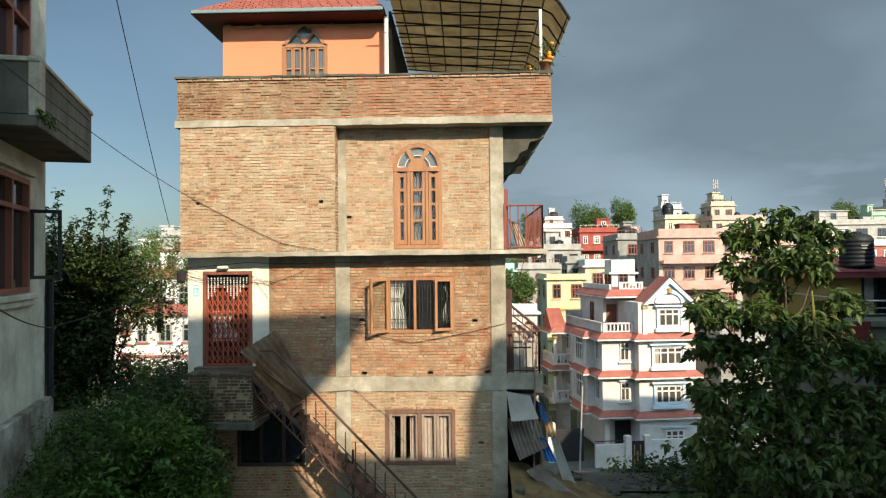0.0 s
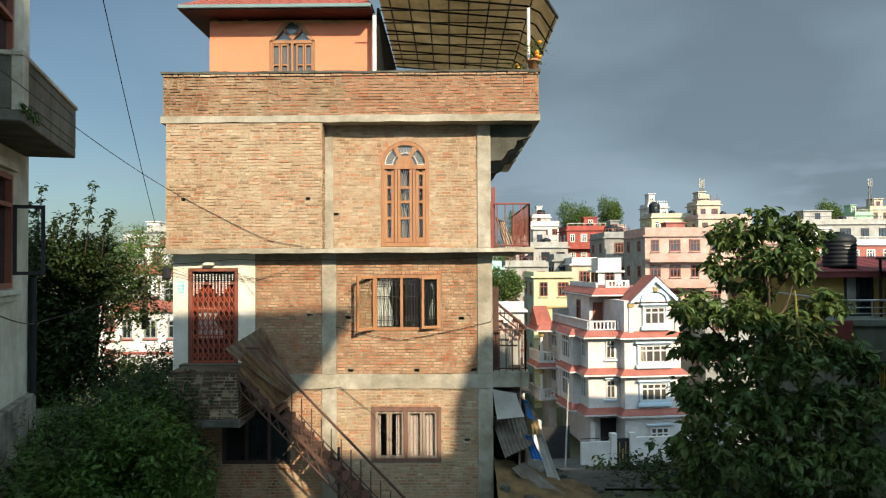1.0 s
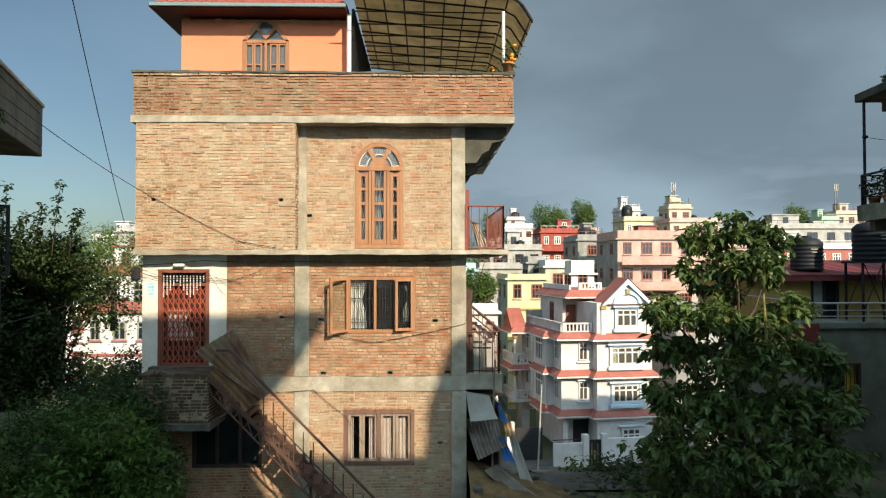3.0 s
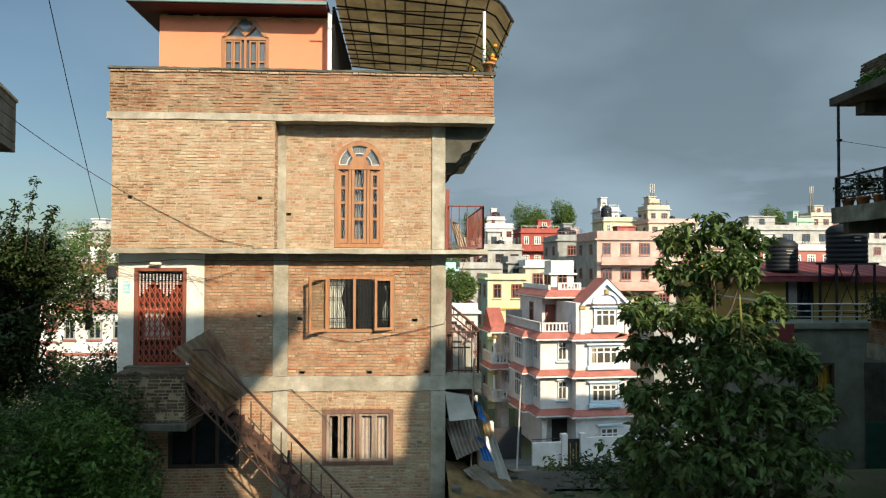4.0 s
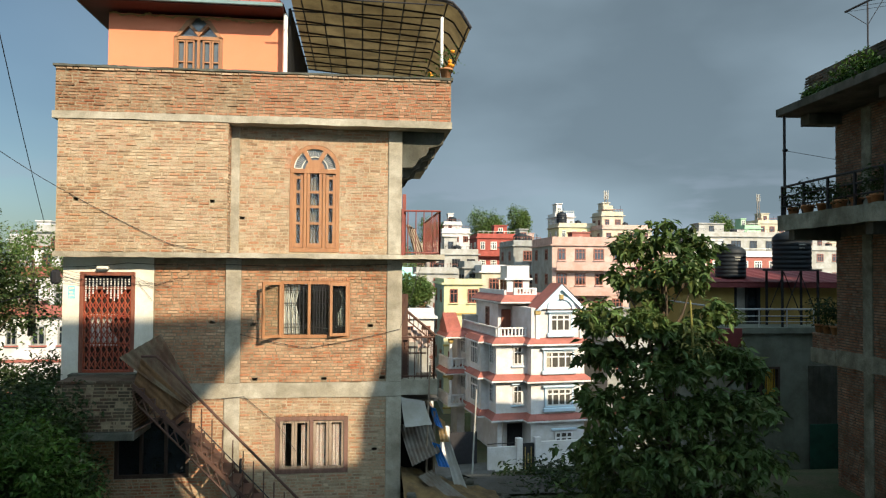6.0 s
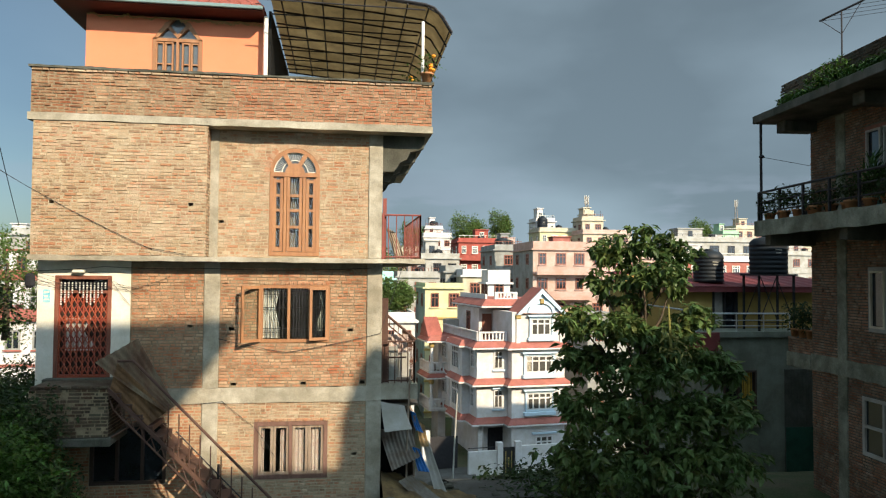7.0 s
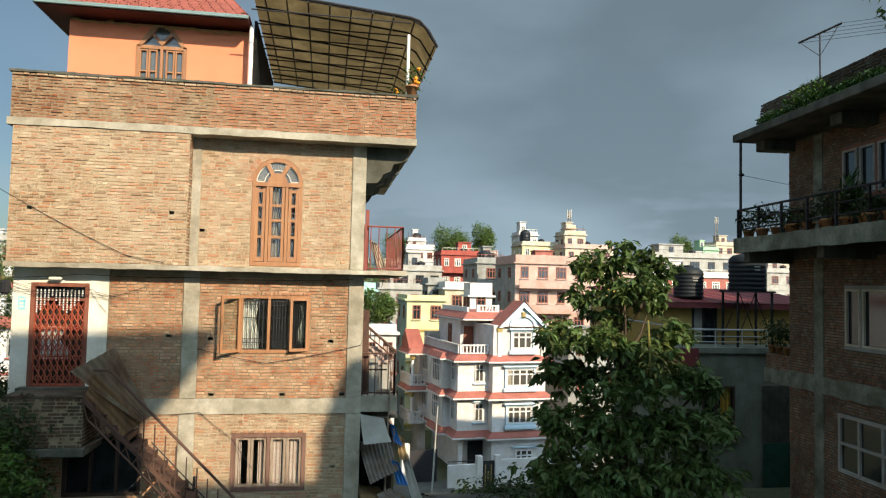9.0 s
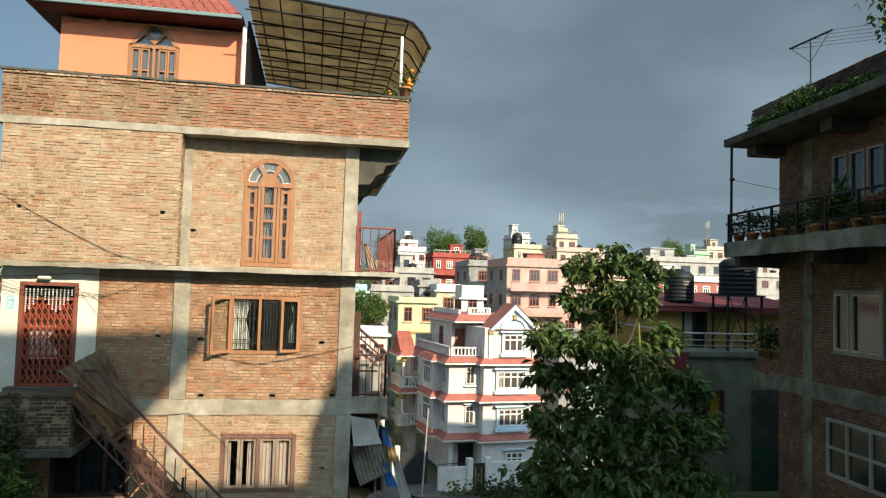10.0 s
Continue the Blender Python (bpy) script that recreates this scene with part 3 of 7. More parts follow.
def brick_house():
    h = thing("brick_house", "four-storey exposed brick house with concrete slabs and orange rooftop room", "house", (0, 16, 0))
    # cores of the walls, a mortar's depth behind the bricks
    win1, win2 = (-1.54, 0.0, 1.32, 2.53), (-1.47, 0.01, 4.21, 5.44)
    gfw, door = (-4.83, -3.32, 1.29, 2.55), (-5.58, -4.47, 3.51, 5.61)

    def core(x0, x1, z0, z1, y0, holes=(), name="wall", mat=MORTAR, y1=None):
        y1 = y0 + 0.24 if y1 is None else y1
        holes = [q for q in holes if q[0] > x0 and q[1] < x1 and q[2] > z0 and q[3] < z1]
        bm = bmesh.new()
        cuts = sorted({x0, x1, *[c for q in holes for c in q[:2]]})
        for a, b in zip(cuts, cuts[1:]):
            inside = sorted([q for q in holes if q[0] <= a + 1e-6 and q[1] >= b - 1e-6], key=lambda q: q[2])
            z = z0
            for q in inside:
                if q[2] > z:
                    box(bm, a, b, y0, y1, z, q[2])
                z = max(z, q[3])
            if z1 > z:
                box(bm, a, b, y0, y1, z, z1)
        return part(name, bm, mat, h, weld=True)

    putlogs = [(x - 0.05, x + 0.06, z - 0.03, z + 0.035) for x, z in ((-2.0, 3.33), (-0.54, 3.33), (0.72, 3.34), (-2.05, 4.5), (0.45, 4.47), (-2.9, 4.55), (0.56, 1.8), (-2.31, 6.78))]
    core(-5.93, 1.12, -0.6, 2.94, 0.0, (win1, gfw, *putlogs))
    core(-4.1, 1.12, 3.26, 5.92, 0.0, (win2, *putlogs), mat=MORTAR_DARK)
    core(-5.92, -4.1, 3.3, 5.92, -0.01, (door,), "plaster_wall", PLASTER_WHITE)
    arch = (-1.31, -0.24, 6.06, 7.86)
    core(-2.55, 1.12, 6.02, 8.75, 0.0, ((-1.31, -0.24, 6.06, 8.40), *putlogs))
    for sgn in (-1, 1):
        curve = [(-0.775 + sgn * 0.535 * math.cos(math.pi / 2 * i / 10), 7.86 + 0.54 * math.sin(math.pi / 2 * i / 10)) for i in range(11)]
        part("spandrel", prism([*curve, (-0.775 + sgn * 0.535, 8.40)], 0.0, 0.24), MORTAR, h)
    core(-5.93, -2.55, 6.02, 8.75, -0.4, ((-5.60, -5.50, 7.06, 7.13), (-2.90, -2.80, 7.06, 7.13)))
    for nm, b in (("side_wall", (0.9, 1.12, 0.24, 8.0, -0.6, 8.75)), ("side_wall", (-5.93, -5.7, 0.24, 8.0, -0.6, 8.75)), ("back_wall", (-5.93, 1.12, 8.0, 8.24, -0.6, 8.75))):
        part(nm, boxes(b), MORTAR, h)
    # interior floors keep the rooms dark
    part("inner_floor", boxes((-5.69, 0.89, 0.25, 7.99, 2.96, 3.2), (-5.69, 0.89, 0.25, 7.99, 5.95, 6.0), (-5.69, 0.89, 0.25, 7.99, -0.3, 0.2)), CONCRETE, h)
    part("inner_wall", boxes((-5.69, 0.89, 2.6, 2.7, 0.2, 8.7)), CONCRETE, h)
    # bricks
    bricks(h, -2.3, 0.81, -0.5, 2.94, BRICK_BUFF, [win1, *putlogs], rough=0.007, gap=0.006, proud=0.010)
    bricks(h, -5.9, -2.62, -0.5, 2.94, BRICK_RED, [gfw])
    bricks(h, -4.08, -2.62, 3.26, 5.80, BRICK_RED, putlogs, rough=0.008, gap=0.006, proud=0.011)
    bricks(h, -2.3, 0.81, 3.26, 5.80, BRICK_RED, [win2, *putlogs], rough=0.008, gap=0.006, proud=0.011)
    archrows = [(-0.775 - 0.535 * math.sqrt(max(0, 1 - ((z - 7.86) / 0.54) ** 2)), -0.775 + 0.535 * math.sqrt(max(0, 1 - ((z - 7.86) / 0.54) ** 2)), z - 0.034, z + 0.034) for z in [7.86 + 0.066 * (i + 0.5) for i in range(8)]]
    bricks(h, -2.37, 0.82, 6.02, 8.74, BRICK_BUFF, [(-1.31, -0.24, 6.02, 7.86), *archrows, *putlogs], gap=0.004, proud=0.006)
    bricks(h, -5.93, -2.54, 6.02, 8.74, BRICK_BUFF, [(-5.60, -5.50, 7.06, 7.13), (-2.90, -2.80, 7.06, 7.13)], depth=0.4, rough=0.007, gap=0.006, proud=0.009)
    bricks(h, -0.4, 0.0, 6.02, 8.74, BRICK_BUFF, face=(0, 1), depth=-2.545)
    # arch ring of bricks on edge
    bm = bmesh.new()
    for i in range(17):
        a = math.pi * (i + 0.5) / 17
        c, s = math.cos(a), math.sin(a)
        q = [(-0.775 + r * math.cos(b), 7.86 + r * math.sin(b)) for r, b in ((0.54, a - 0.088), (0.65, a - 0.082), (0.65, a + 0.082), (0.54, a + 0.088))]
        v = [bm.verts.new((x, y, z)) for y in (-0.012, 0.02) for x, z in q]
        for f in ((0, 1, 2, 3), (0, 4, 5, 1), (1, 5, 6, 2), (2, 6, 7, 3), (3, 7, 4, 0)):
            bm.faces.new([v[k] for k in f])
    tagged(part("arch_ring", bm, BRICK_BUFF, h), kind="stuff")
    # rows of brick ends over the two lower windows
    for w in (win1, win2):
        bm = bmesh.new()
        k = int((w[1] - w[0]) / 0.085)
        for i in range(k):
            x = w[0] + (w[1] - w[0]) * i / k
            o = 0.03 + 0.012 * math.sin(i * 2.7)
            box(bm, x + 0.006, x + 0.078, -o, 0.02, w[3] + 0.003, w[3] + 0.06 + 0.008 * math.sin(i * 1.9), bev=0.006)
        tagged(part("lintel_course", bm, BRICK_RED, h), kind="stuff")
    # concrete frame
    for x0, x1, z0, z1 in ((-2.55, -2.37, 6.02, 8.75), (0.82, 1.12, 6.02, 8.75), (-2.62, -2.3, 3.26, 5.92), (0.81, 1.14, 3.26, 5.92), (-2.62, -2.3, -0.6, 2.94), (0.81, 1.14, -0.6, 2.94)):
        part("column", boxes((x0, x1, -0.03, 0.2, z0, z1), bev=0.008), CONCRETE, h)
    part("tie_beam", wavy_beam(-5.93, 1.14, -0.035, 0.2, 2.94, 3.26, 0.012), CONCRETE, h)
    part("floor_slab", wavy_beam(-5.97, 2.03, -0.42, 0.5, 5.92, 6.02, 0.012), CONCRETE, h)
    part("balcony_slab", boxes((1.0, 2.03, 0.5, 6.0, 5.9, 6.02), bev=0.008), CONCRETE, h)
    part("balcony_slab", boxes((1.14, 1.95, 0.15, 3.2, 2.93, 3.28), bev=0.01), CONCRETE, h)
    part("roof_slab", wavy_beam(-6.04, 2.17, -0.43, 8.2, 8.75, 8.90, 0.009), CONCRETE, h)
    # stepped brackets under the overhanging slab, in dark concrete for their shaded undersides
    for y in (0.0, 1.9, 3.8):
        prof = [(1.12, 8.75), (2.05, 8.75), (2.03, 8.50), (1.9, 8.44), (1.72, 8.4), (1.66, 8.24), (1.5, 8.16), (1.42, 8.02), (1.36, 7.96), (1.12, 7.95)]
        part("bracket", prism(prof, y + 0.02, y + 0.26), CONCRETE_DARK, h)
    # parapet: core, bricks and coping
    part("parapet_core", boxes((-6.0, 2.15, -0.38, -0.19, 8.90, 9.75), (1.92, 2.15, -0.19, 7.9, 8.9, 9.75), (-6.0, -5.8, -0.19, 7.9, 8.9, 9.75)), MORTAR_DARK, h, weld=True)
    part("coping", wavy_beam(-6.04, 2.19, -0.44, -0.15, 9.815, 9.86, 0.012, 0.1), CONCRETE_DARK, h)
    part("side_coping", boxes((1.88, 2.19, -0.15, 8.0, 9.805, 9.86), bev=0.01), CONCRETE_DARK, h)
    part("side_coping", boxes((-6.04, -5.76, -0.15, 8.0, 9.805, 9.86), bev=0.01), CONCRETE_DARK, h)
    part("coping_bed", boxes((-6.0, 2.15, -0.38, -0.17, 9.75, 9.815)), MORTAR_DARK, h)
    bricks(h, -6.0, 2.15, 9.752, 9.81, BRICK_BUFF, depth=0.40, rough=0.008, gap=0.005, proud=0.02, name="coping_bricks")
    pb = brick_cells(-6.0, 2.15, 8.90, 9.75)
    near = sorted([c for c in pb if c[0] > -2.2], key=lambda c: c[2])[:300]
    keep = set(near)
    rest = [c for c in pb if c not in keep]
    ob = new("brickwork", brick_mesh("brickwork", rest, BRICK_PARAPET, (1, 0), 0.38, rough=0.009, proud=0.011, gap=0.008))
    ob.parent = h
    tagged(ob, kind="stuff")
    mesh = kept("unit_brick", lambda: brick_mesh("brick", [(0, 0.235, 0, 0.066)], BRICK_PIECE, (1, 0), 0.0, wave=0.0, gap=0.006, proud=0.008))
    half = kept("unit_half", lambda: brick_mesh("brick", [(0, 0.12, 0, 0.066)], BRICK_PIECE, (1, 0), 0.0, wave=0.0, gap=0.006, proud=0.008))
    for a0, a1, z0, z1 in near:
        w = a1 - a0
        src, base = (mesh, 0.235) if w > 0.17 else (half, 0.12)
        b = new("brick", src)
        b.parent = h
        b.matrix_local = Matrix.Translation((a0, -0.38 - 0.018 * random.random() + 0.006, z0 + 0.005 * (math.sin(a0 * 2.1 + z0 * 1.7) + 0.6 * math.sin(a0 * 5.3 - z0 * 9.0)))) @ pose(0, 0, 0, 0, random.uniform(-0.5, 0.5), 0) @ Matrix.Diagonal((w / base, 1, (z1 - z0) / 0.066, 1))
    # windows
    w = casement(h, "window", *win1, (-0.78,), WOOD_DULL, 0.0, 0.085, CLEAR)
    for a, b in ((-1.45, -1.15), (-1.14, -0.82), (-0.74, -0.42), (-0.41, -0.09)):
        part("sash", grid_frame(a, b, 1.41, 2.44, 0.052, (), (), 0.012, 0.05), WOOD_WORN, w, "grey worn casement sash")
    curtain(w, -1.0, -0.83, 1.42, 2.44, 0.11, CLOTH_PINK, 3)
    curtain(w, -1.42, -1.34, 1.42, 2.44, 0.11, CLOTH_PINK, 2)
    curtain(w, -0.74, -0.42, 1.42, 2.44, 0.11, CLOTH_PINK, 4)
    curtain(w, -0.38, -0.08, 1.42, 2.44, 0.11, CLOTH_PINK, 4)
    w = casement(h, "window", *win2, (-0.86, -0.42), WOOD, 0.0, 0.07, CLEAR)
    grill = bmesh.new()
    for x0, x1 in ((-1.4, -0.9), (-0.82, -0.46), (-0.38, -0.06)):
        for i in range(1, 6):
            x = x0 + (x1 - x0) * i / 6
            box(grill, x - 0.008, x + 0.008, 0.03, 0.042, 4.28, 5.37)
        for z in (4.42, 4.5, 4.95, 5.22, 5.3):
            box(grill, x0, x1, 0.026, 0.04, z, z + 0.016)
    part("grille", grill, IRON_DARK, w)
    curtain(w, -1.4, -1.06, 4.3, 5.36, 0.11, CLOTH_WHITE, 6, 0.25)
    curtain(w, -0.08, -0.26, 4.45, 5.36, 0.11, CLOTH_WHITE, 3, 0.55)

    def leaf(x, z0, z1, width, angle, side):
        s = part("casement_leaf", boxes((0, side * width, -0.02, 0.02, 0, 0.06), (0, side * width, -0.02, 0.02, z1 - z0 - 0.06, z1 - z0), (0, side * 0.055, -0.02, 0.02, 0.06, z1 - z0 - 0.06), (side * (width - 0.055), side * width, -0.02, 0.02, 0.06, z1 - z0 - 0.06)), WOOD, w)
        s.matrix_local = pose(x, -0.03, z0, 0, 0, angle)
        part("pane", boxes((min(0, side * width) + 0.05, max(0, side * width) - 0.05, -0.004, 0.004, 0.06, z1 - z0 - 0.06)), CLEAR, s)
    leaf(-1.45, 4.23, 5.42, 0.46, 38, -1)
    leaf(-0.03, 4.26, 5.40, 0.40, 16, -1)
    w = casement(h, "window", *gfw, (-4.3, -3.8), WINDOW_DARK, 0.02, 0.07, GLASS)
    # arched window
    cx, zs, R = -0.775, 7.86, 0.535

    def ring(r0, r1, y0, y1, n=24, a0=0.0, a1=math.pi):
        poly = [(cx + r1 * math.cos(a0 + (a1 - a0) * i / n), zs + r1 * math.sin(a0 + (a1 - a0) * i / n)) for i in range(n + 1)]
        poly += [(cx + r0 * math.cos(a1 - (a1 - a0) * i / n), zs + r0 * math.sin(a1 - (a1 - a0) * i / n)) for i in range(n + 1)]
        return prism(poly, y0, y1)
    aw = part("window", ring(R - 0.085, R, -0.01, 0.12), WOOD, h, "tall arched varnished wooden window with fan light")
    for x0, x1 in ((cx - R, cx - R + 0.085), (cx + R - 0.085, cx + R), (cx - 0.235, cx - 0.17), (cx + 0.17, cx + 0.235)):
        part("stile", boxes((x0, x1, -0.012, 0.12, 6.06, zs + 0.004), bev=0.006), WOOD, aw)
    part("transom", boxes((cx - R + 0.01, cx + R - 0.01, -0.018, 0.12, zs - 0.085, zs + 0.012), bev=0.006), WOOD, aw)
    part("bottom_rail", boxes((cx - R, cx + R, -0.016, 0.12, 6.06, 6.15), bev=0.006), WOOD, aw)
    part("pane", boxes((cx - R + 0.05, cx + R - 0.05, 0.06, 0.066, 6.1, zs)), CLEAR, aw)
    part("pane", prism([(cx + (R - 0.05) * math.cos(math.pi * i / 20), zs + (R - 0.05) * math.sin(math.pi * i / 20)) for i in range(21)], 0.06, 0.066), GLASS_PALE, aw)
    # white putty round the three fan panes, and the fluted rays of the glass
    for a0, a1 in ((4, 54), (67, 113), (126, 176)):
        for r0, r1 in ((0.27, 0.285), (R - 0.1, R - 0.085)):
            part("putty", ring(r0, r1, 0.02, 0.058, 10, radians(a0), radians(a1)), PLASTER_WHITE, aw)
        for i in range(9):
            a = radians(a0 + (a1 - a0) * i / 8)
            edge = i in (0, 8)
            k = 0.008 if edge else 0.004
            c, q = math.cos(a), math.sin(a)
            part("putty" if edge else "glass_ray", prism([(cx + 0.285 * c + k * q, zs + 0.285 * q - k * c), (cx + (R - 0.1) * c + k * q, zs + (R - 0.1) * q - k * c), (cx + (R - 0.1) * c - k * q, zs + (R - 0.1) * q + k * c), (cx + 0.285 * c - k * q, zs + 0.285 * q + k * c)], 0.02 if edge else 0.05, 0.058), PLASTER_WHITE if edge else PALE_GREY, aw)
    for a in (60.5, 119.5):
        c, s = math.cos(radians(a)), math.sin(radians(a))
        nx, nz = -s * 0.045, c * 0.045
        part("fan_bar", prism([(cx + 0.2 * c - nx, zs + 0.2 * s - nz), (cx + R * 0.9 * c - nx, zs + R * 0.9 * s - nz), (cx + R * 0.9 * c + nx, zs + R * 0.9 * s + nz), (cx + 0.2 * c + nx, zs + 0.2 * s + nz)], -0.008, 0.06), WOOD, aw)
    part("fan_hub", ring(0.0, 0.21, -0.012, 0.06, 12), WOOD, aw)
    for x0, x1, top in ((cx - R + 0.085, cx - 0.245, 7.74), (cx - 0.16, cx + 0.16, 7.86), (cx + 0.245, cx + R - 0.085, 7.74)):
        b = boxes((x0, x0 + 0.06, -0.004, 0.05, 6.16, top), (x1 - 0.06, x1, -0.004, 0.05, 6.16, top))
        for z in (6.16, 6.66, 7.02, 7.34, top - 0.09):
            box(b, x0 + 0.06, x1 - 0.06, -0.002, 0.05, z, z + (0.1 if z == 6.16 else 0.06))
        part("sash", b, WOOD, aw, weld=True)
        curtain(aw, x0 + 0.03, x1 - 0.03, 6.2, top - 0.05, 0.14, CLOTH_DIM, 4, 0.15 if top > 7.8 else 0.0)
    # door with a folding lattice gate
    d = part("door", boxes((-5.58, -5.5, -0.03, 0.16, 3.51, 5.61), (-4.55, -4.47, -0.03, 0.16, 3.51, 5.61), (-5.5, -4.55, -0.03, 0.16, 5.53, 5.61), (-5.5, -4.55, -0.02, 0.16, 5.24, 5.3), bev=0.006), WOOD_RED, h, "doorway behind a closed red folding lattice gate")
    part("door_leaf", boxes((-5.5, -4.55, 0.13, 0.16, 3.51, 5.24)), WINDOW_DARK, d, "dark wooden door leaf")
    curtain(d, -5.42, -4.85, 4.05, 4.72, 0.1, CLOTH_WHITE, 5, 0.3)
    part("pane", boxes((-5.5, -4.55, 0.1, 0.11, 5.3, 5.53)), GLASS, d)
    gate = bmesh.new()
    for i in range(9):
        x = -5.49 + 0.93 * i / 8
        box(gate, x - 0.012, x + 0.012, 0.0, 0.03, 3.53, 5.26)
    for z0 in np.arange(3.58, 5.15, 0.205):
        for i in range(8):
            x = -5.49 + 0.93 * i / 8
            for k in (0, 1):
                xa, xb = (x, x + 0.116) if k == 0 else (x + 0.116, x)
                tube(gate, [(xa, -0.008, z0), ((xa + xb) / 2, -0.008, z0 + 0.1), (xb, -0.008, z0 + 0.2)], 0.011, 4)
    for z0 in (3.55, 4.1, 4.68, 5.24):
        box(gate, -5.5, -4.55, -0.012, 0.03, z0, z0 + 0.022)
    box(gate, -5.5, -4.55, -0.015, 0.035, 3.51, 3.545)
    part("lattice_gate", gate, GATE_RED, d)
    beads = bmesh.new()
    for i in range(13):
        x = -5.45 + 0.86 * i / 12
        n = 3 + int(7 * abs(math.cos(i * math.pi / 8)))
        for k in range(n):
            box(beads, x - 0.014, x + 0.014, -0.045, -0.03, 5.47 - 0.048 * k - 0.034, 5.47 - 0.048 * k, bev=0.004)
    tagged(part("bead_garland", beads, CLOTH_WHITE, d), kind="stuff")
    part("threshold", boxes((-5.7, -4.3, -0.25, 0.0, 3.40, 3.51), bev=0.01), CONCRETE_DARK, h)
    # rooftop room
    y0 = 1.0
    part("roof_room_wall", boxes((-5.46, -4.04, y0, y0 + 0.2, 8.9, 11.45), (-2.95, -1.5, y0, y0 + 0.2, 8.9, 11.45), (-4.04, -2.95, y0, y0 + 0.2, 8.9, 9.9), (-4.04, -2.95, y0, y0 + 0.2, 11.44, 11.46), (-5.46, -5.26, y0 + 0.2, 6, 8.9, 11.45), (-1.7, -1.5, y0 + 0.2, 6, 8.9, 11.45), (-5.46, -1.5, 6, 6.2, 8.9, 11.45)), ORANGE, h, "bright orange painted room on the roof", weld=True)
    part("roof_room_wall", prism([(-4.04, 10.95), (-3.78, 11.3), (-3.62, 11.44), (-4.04, 11.44)], y0, y0 + 0.2), ORANGE, h)
    part("roof_room_wall", prism([(-2.95, 10.95), (-3.21, 11.3), (-3.37, 11.44), (-2.95, 11.44)], y0, y0 + 0.2), ORANGE, h)
    rw = part("window", grid_frame(-4.04, -2.95, 9.9, 10.98, 0.075, (-3.495,), (), y0 - 0.02, y0 + 0.1), WOOD, h)
    for s in (-1, 1):
        part("rafter_bar", prism([(-3.495 + s * 0.545, 10.95), (-3.495 + s * 0.29, 11.3), (-3.495 + s * 0.13, 11.44), (-3.495 + s * 0.05, 11.44), (-3.495 + s * 0.24, 11.2), (-3.495 + s * 0.46, 10.95)], y0 - 0.02, y0 + 0.1), WOOD, rw)
        part("rafter_bar", prism([(-3.495, 10.98), (-3.495 + s * 0.3, 11.3), (-3.495 + s * 0.25, 11.36), (-3.495, 11.08)], y0 - 0.025, y0 + 0.08), WOOD, rw)
        for k in (0, 1):
            a = -3.495 + s * (0.09 + 0.2 * k)
            b = a + s * 0.19
            lo, hi = min(a, b), max(a, b)
            part("sash", grid_frame(lo, hi, 9.95, 10.9, 0.038, (), (10.4,), y0, y0 + 0.05), WOOD, rw)
    part("pane", prism([(-4.0, 9.92), (-2.99, 9.92), (-2.99, 10.98), (-3.21, 11.3), (-3.34, 11.44), (-3.65, 11.44), (-3.78, 11.3), (-4.0, 10.98)], y0 + 0.06, y0 + 0.07), GLASS_PALE, rw)
    # red hipped roof of the room with its dark soffit and teal gutter
    ex0, ex1, ey = -5.93, -1.55, 0.35
    part("soffit", boxes((ex0, ex1, ey, 6.6, 11.5, 11.54)), SOFFIT, h)
    part("gutter", boxes((ex0 - 0.03, ex1, ey - 0.06, ey, 11.52, 11.6), (ex0 - 0.06, ex0, ey, 6.6, 11.52, 11.6), bev=0.01), TEAL, h)
    bm = bmesh.new()
    v = [bm.verts.new(p) for p in ((ex0, ey, 11.6), (ex1 + 0.02, ey, 11.6), (ex1 + 0.02, 6.6, 11.6), (ex0, 6.6, 11.6), (-4.2, 3.4, 13.4), (-2.6, 3.4, 13.4))]
    for f in ((0, 1, 5, 4), (1, 2, 5), (2, 3, 4, 5), (3, 0, 4), (0, 3, 2, 1)):
        bm.faces.new([v[i] for i in f])
    part("roof", bm, ROOF_RED, h, "red tiled hip roof")
    tiles = bmesh.new()
    for r in range(22):
        s = r / 22
        xa, xb = ex0 + s * 1.95, ex1 - 0.02 - s * 1.05
        n = int((xb - xa) / 0.22)
        for i in range(n):
            x = xa + (xb - xa) * i / n
            y, z = ey + 3.05 * s, 11.6 + 1.8 * s
            q = [tiles.verts.new((x + dx, y + dy, z + dz)) for dx, dy, dz in ((0.01, -0.03, 0.025), (0.21, -0.03, 0.025), (0.21, 0.16, 0.1), (0.01, 0.16, 0.1), (0.01, -0.03, -0.01), (0.21, -0.03, -0.01))]
            tiles.faces.new((q[0], q[1], q[2], q[3]))
            tiles.faces.new((q[4], q[5], q[1], q[0]))
    tagged(part("roof_tiles", tiles, ROOF_RED, h), kind="stuff")
    g = bmesh.new()
    pts = [(-5.4 + 3.8 * i / 40, y0 - 0.06, 11.43 + 0.02 * math.sin(i * 1.7) - 0.03 * abs(math.sin(i * 0.35))) for i in range(41)]
    tube(g, pts, 0.012, 5)
    for i in range(150):
        p = Vector(pts[0]).lerp(Vector(pts[-1]), i / 150)
        z = p.z + 0.02 * math.sin(i * 0.45) - 0.03 * abs(math.sin(i * 0.093)) + random.uniform(-0.02, 0.02)
        r = random.uniform(0.008, 0.02)
        box(g, p.x - r, p.x + r, p.y - 0.03, p.y - 0.022, z - r, z + r)
    tagged(part("tinsel_garland", g, GOLD, h), kind="stuff")
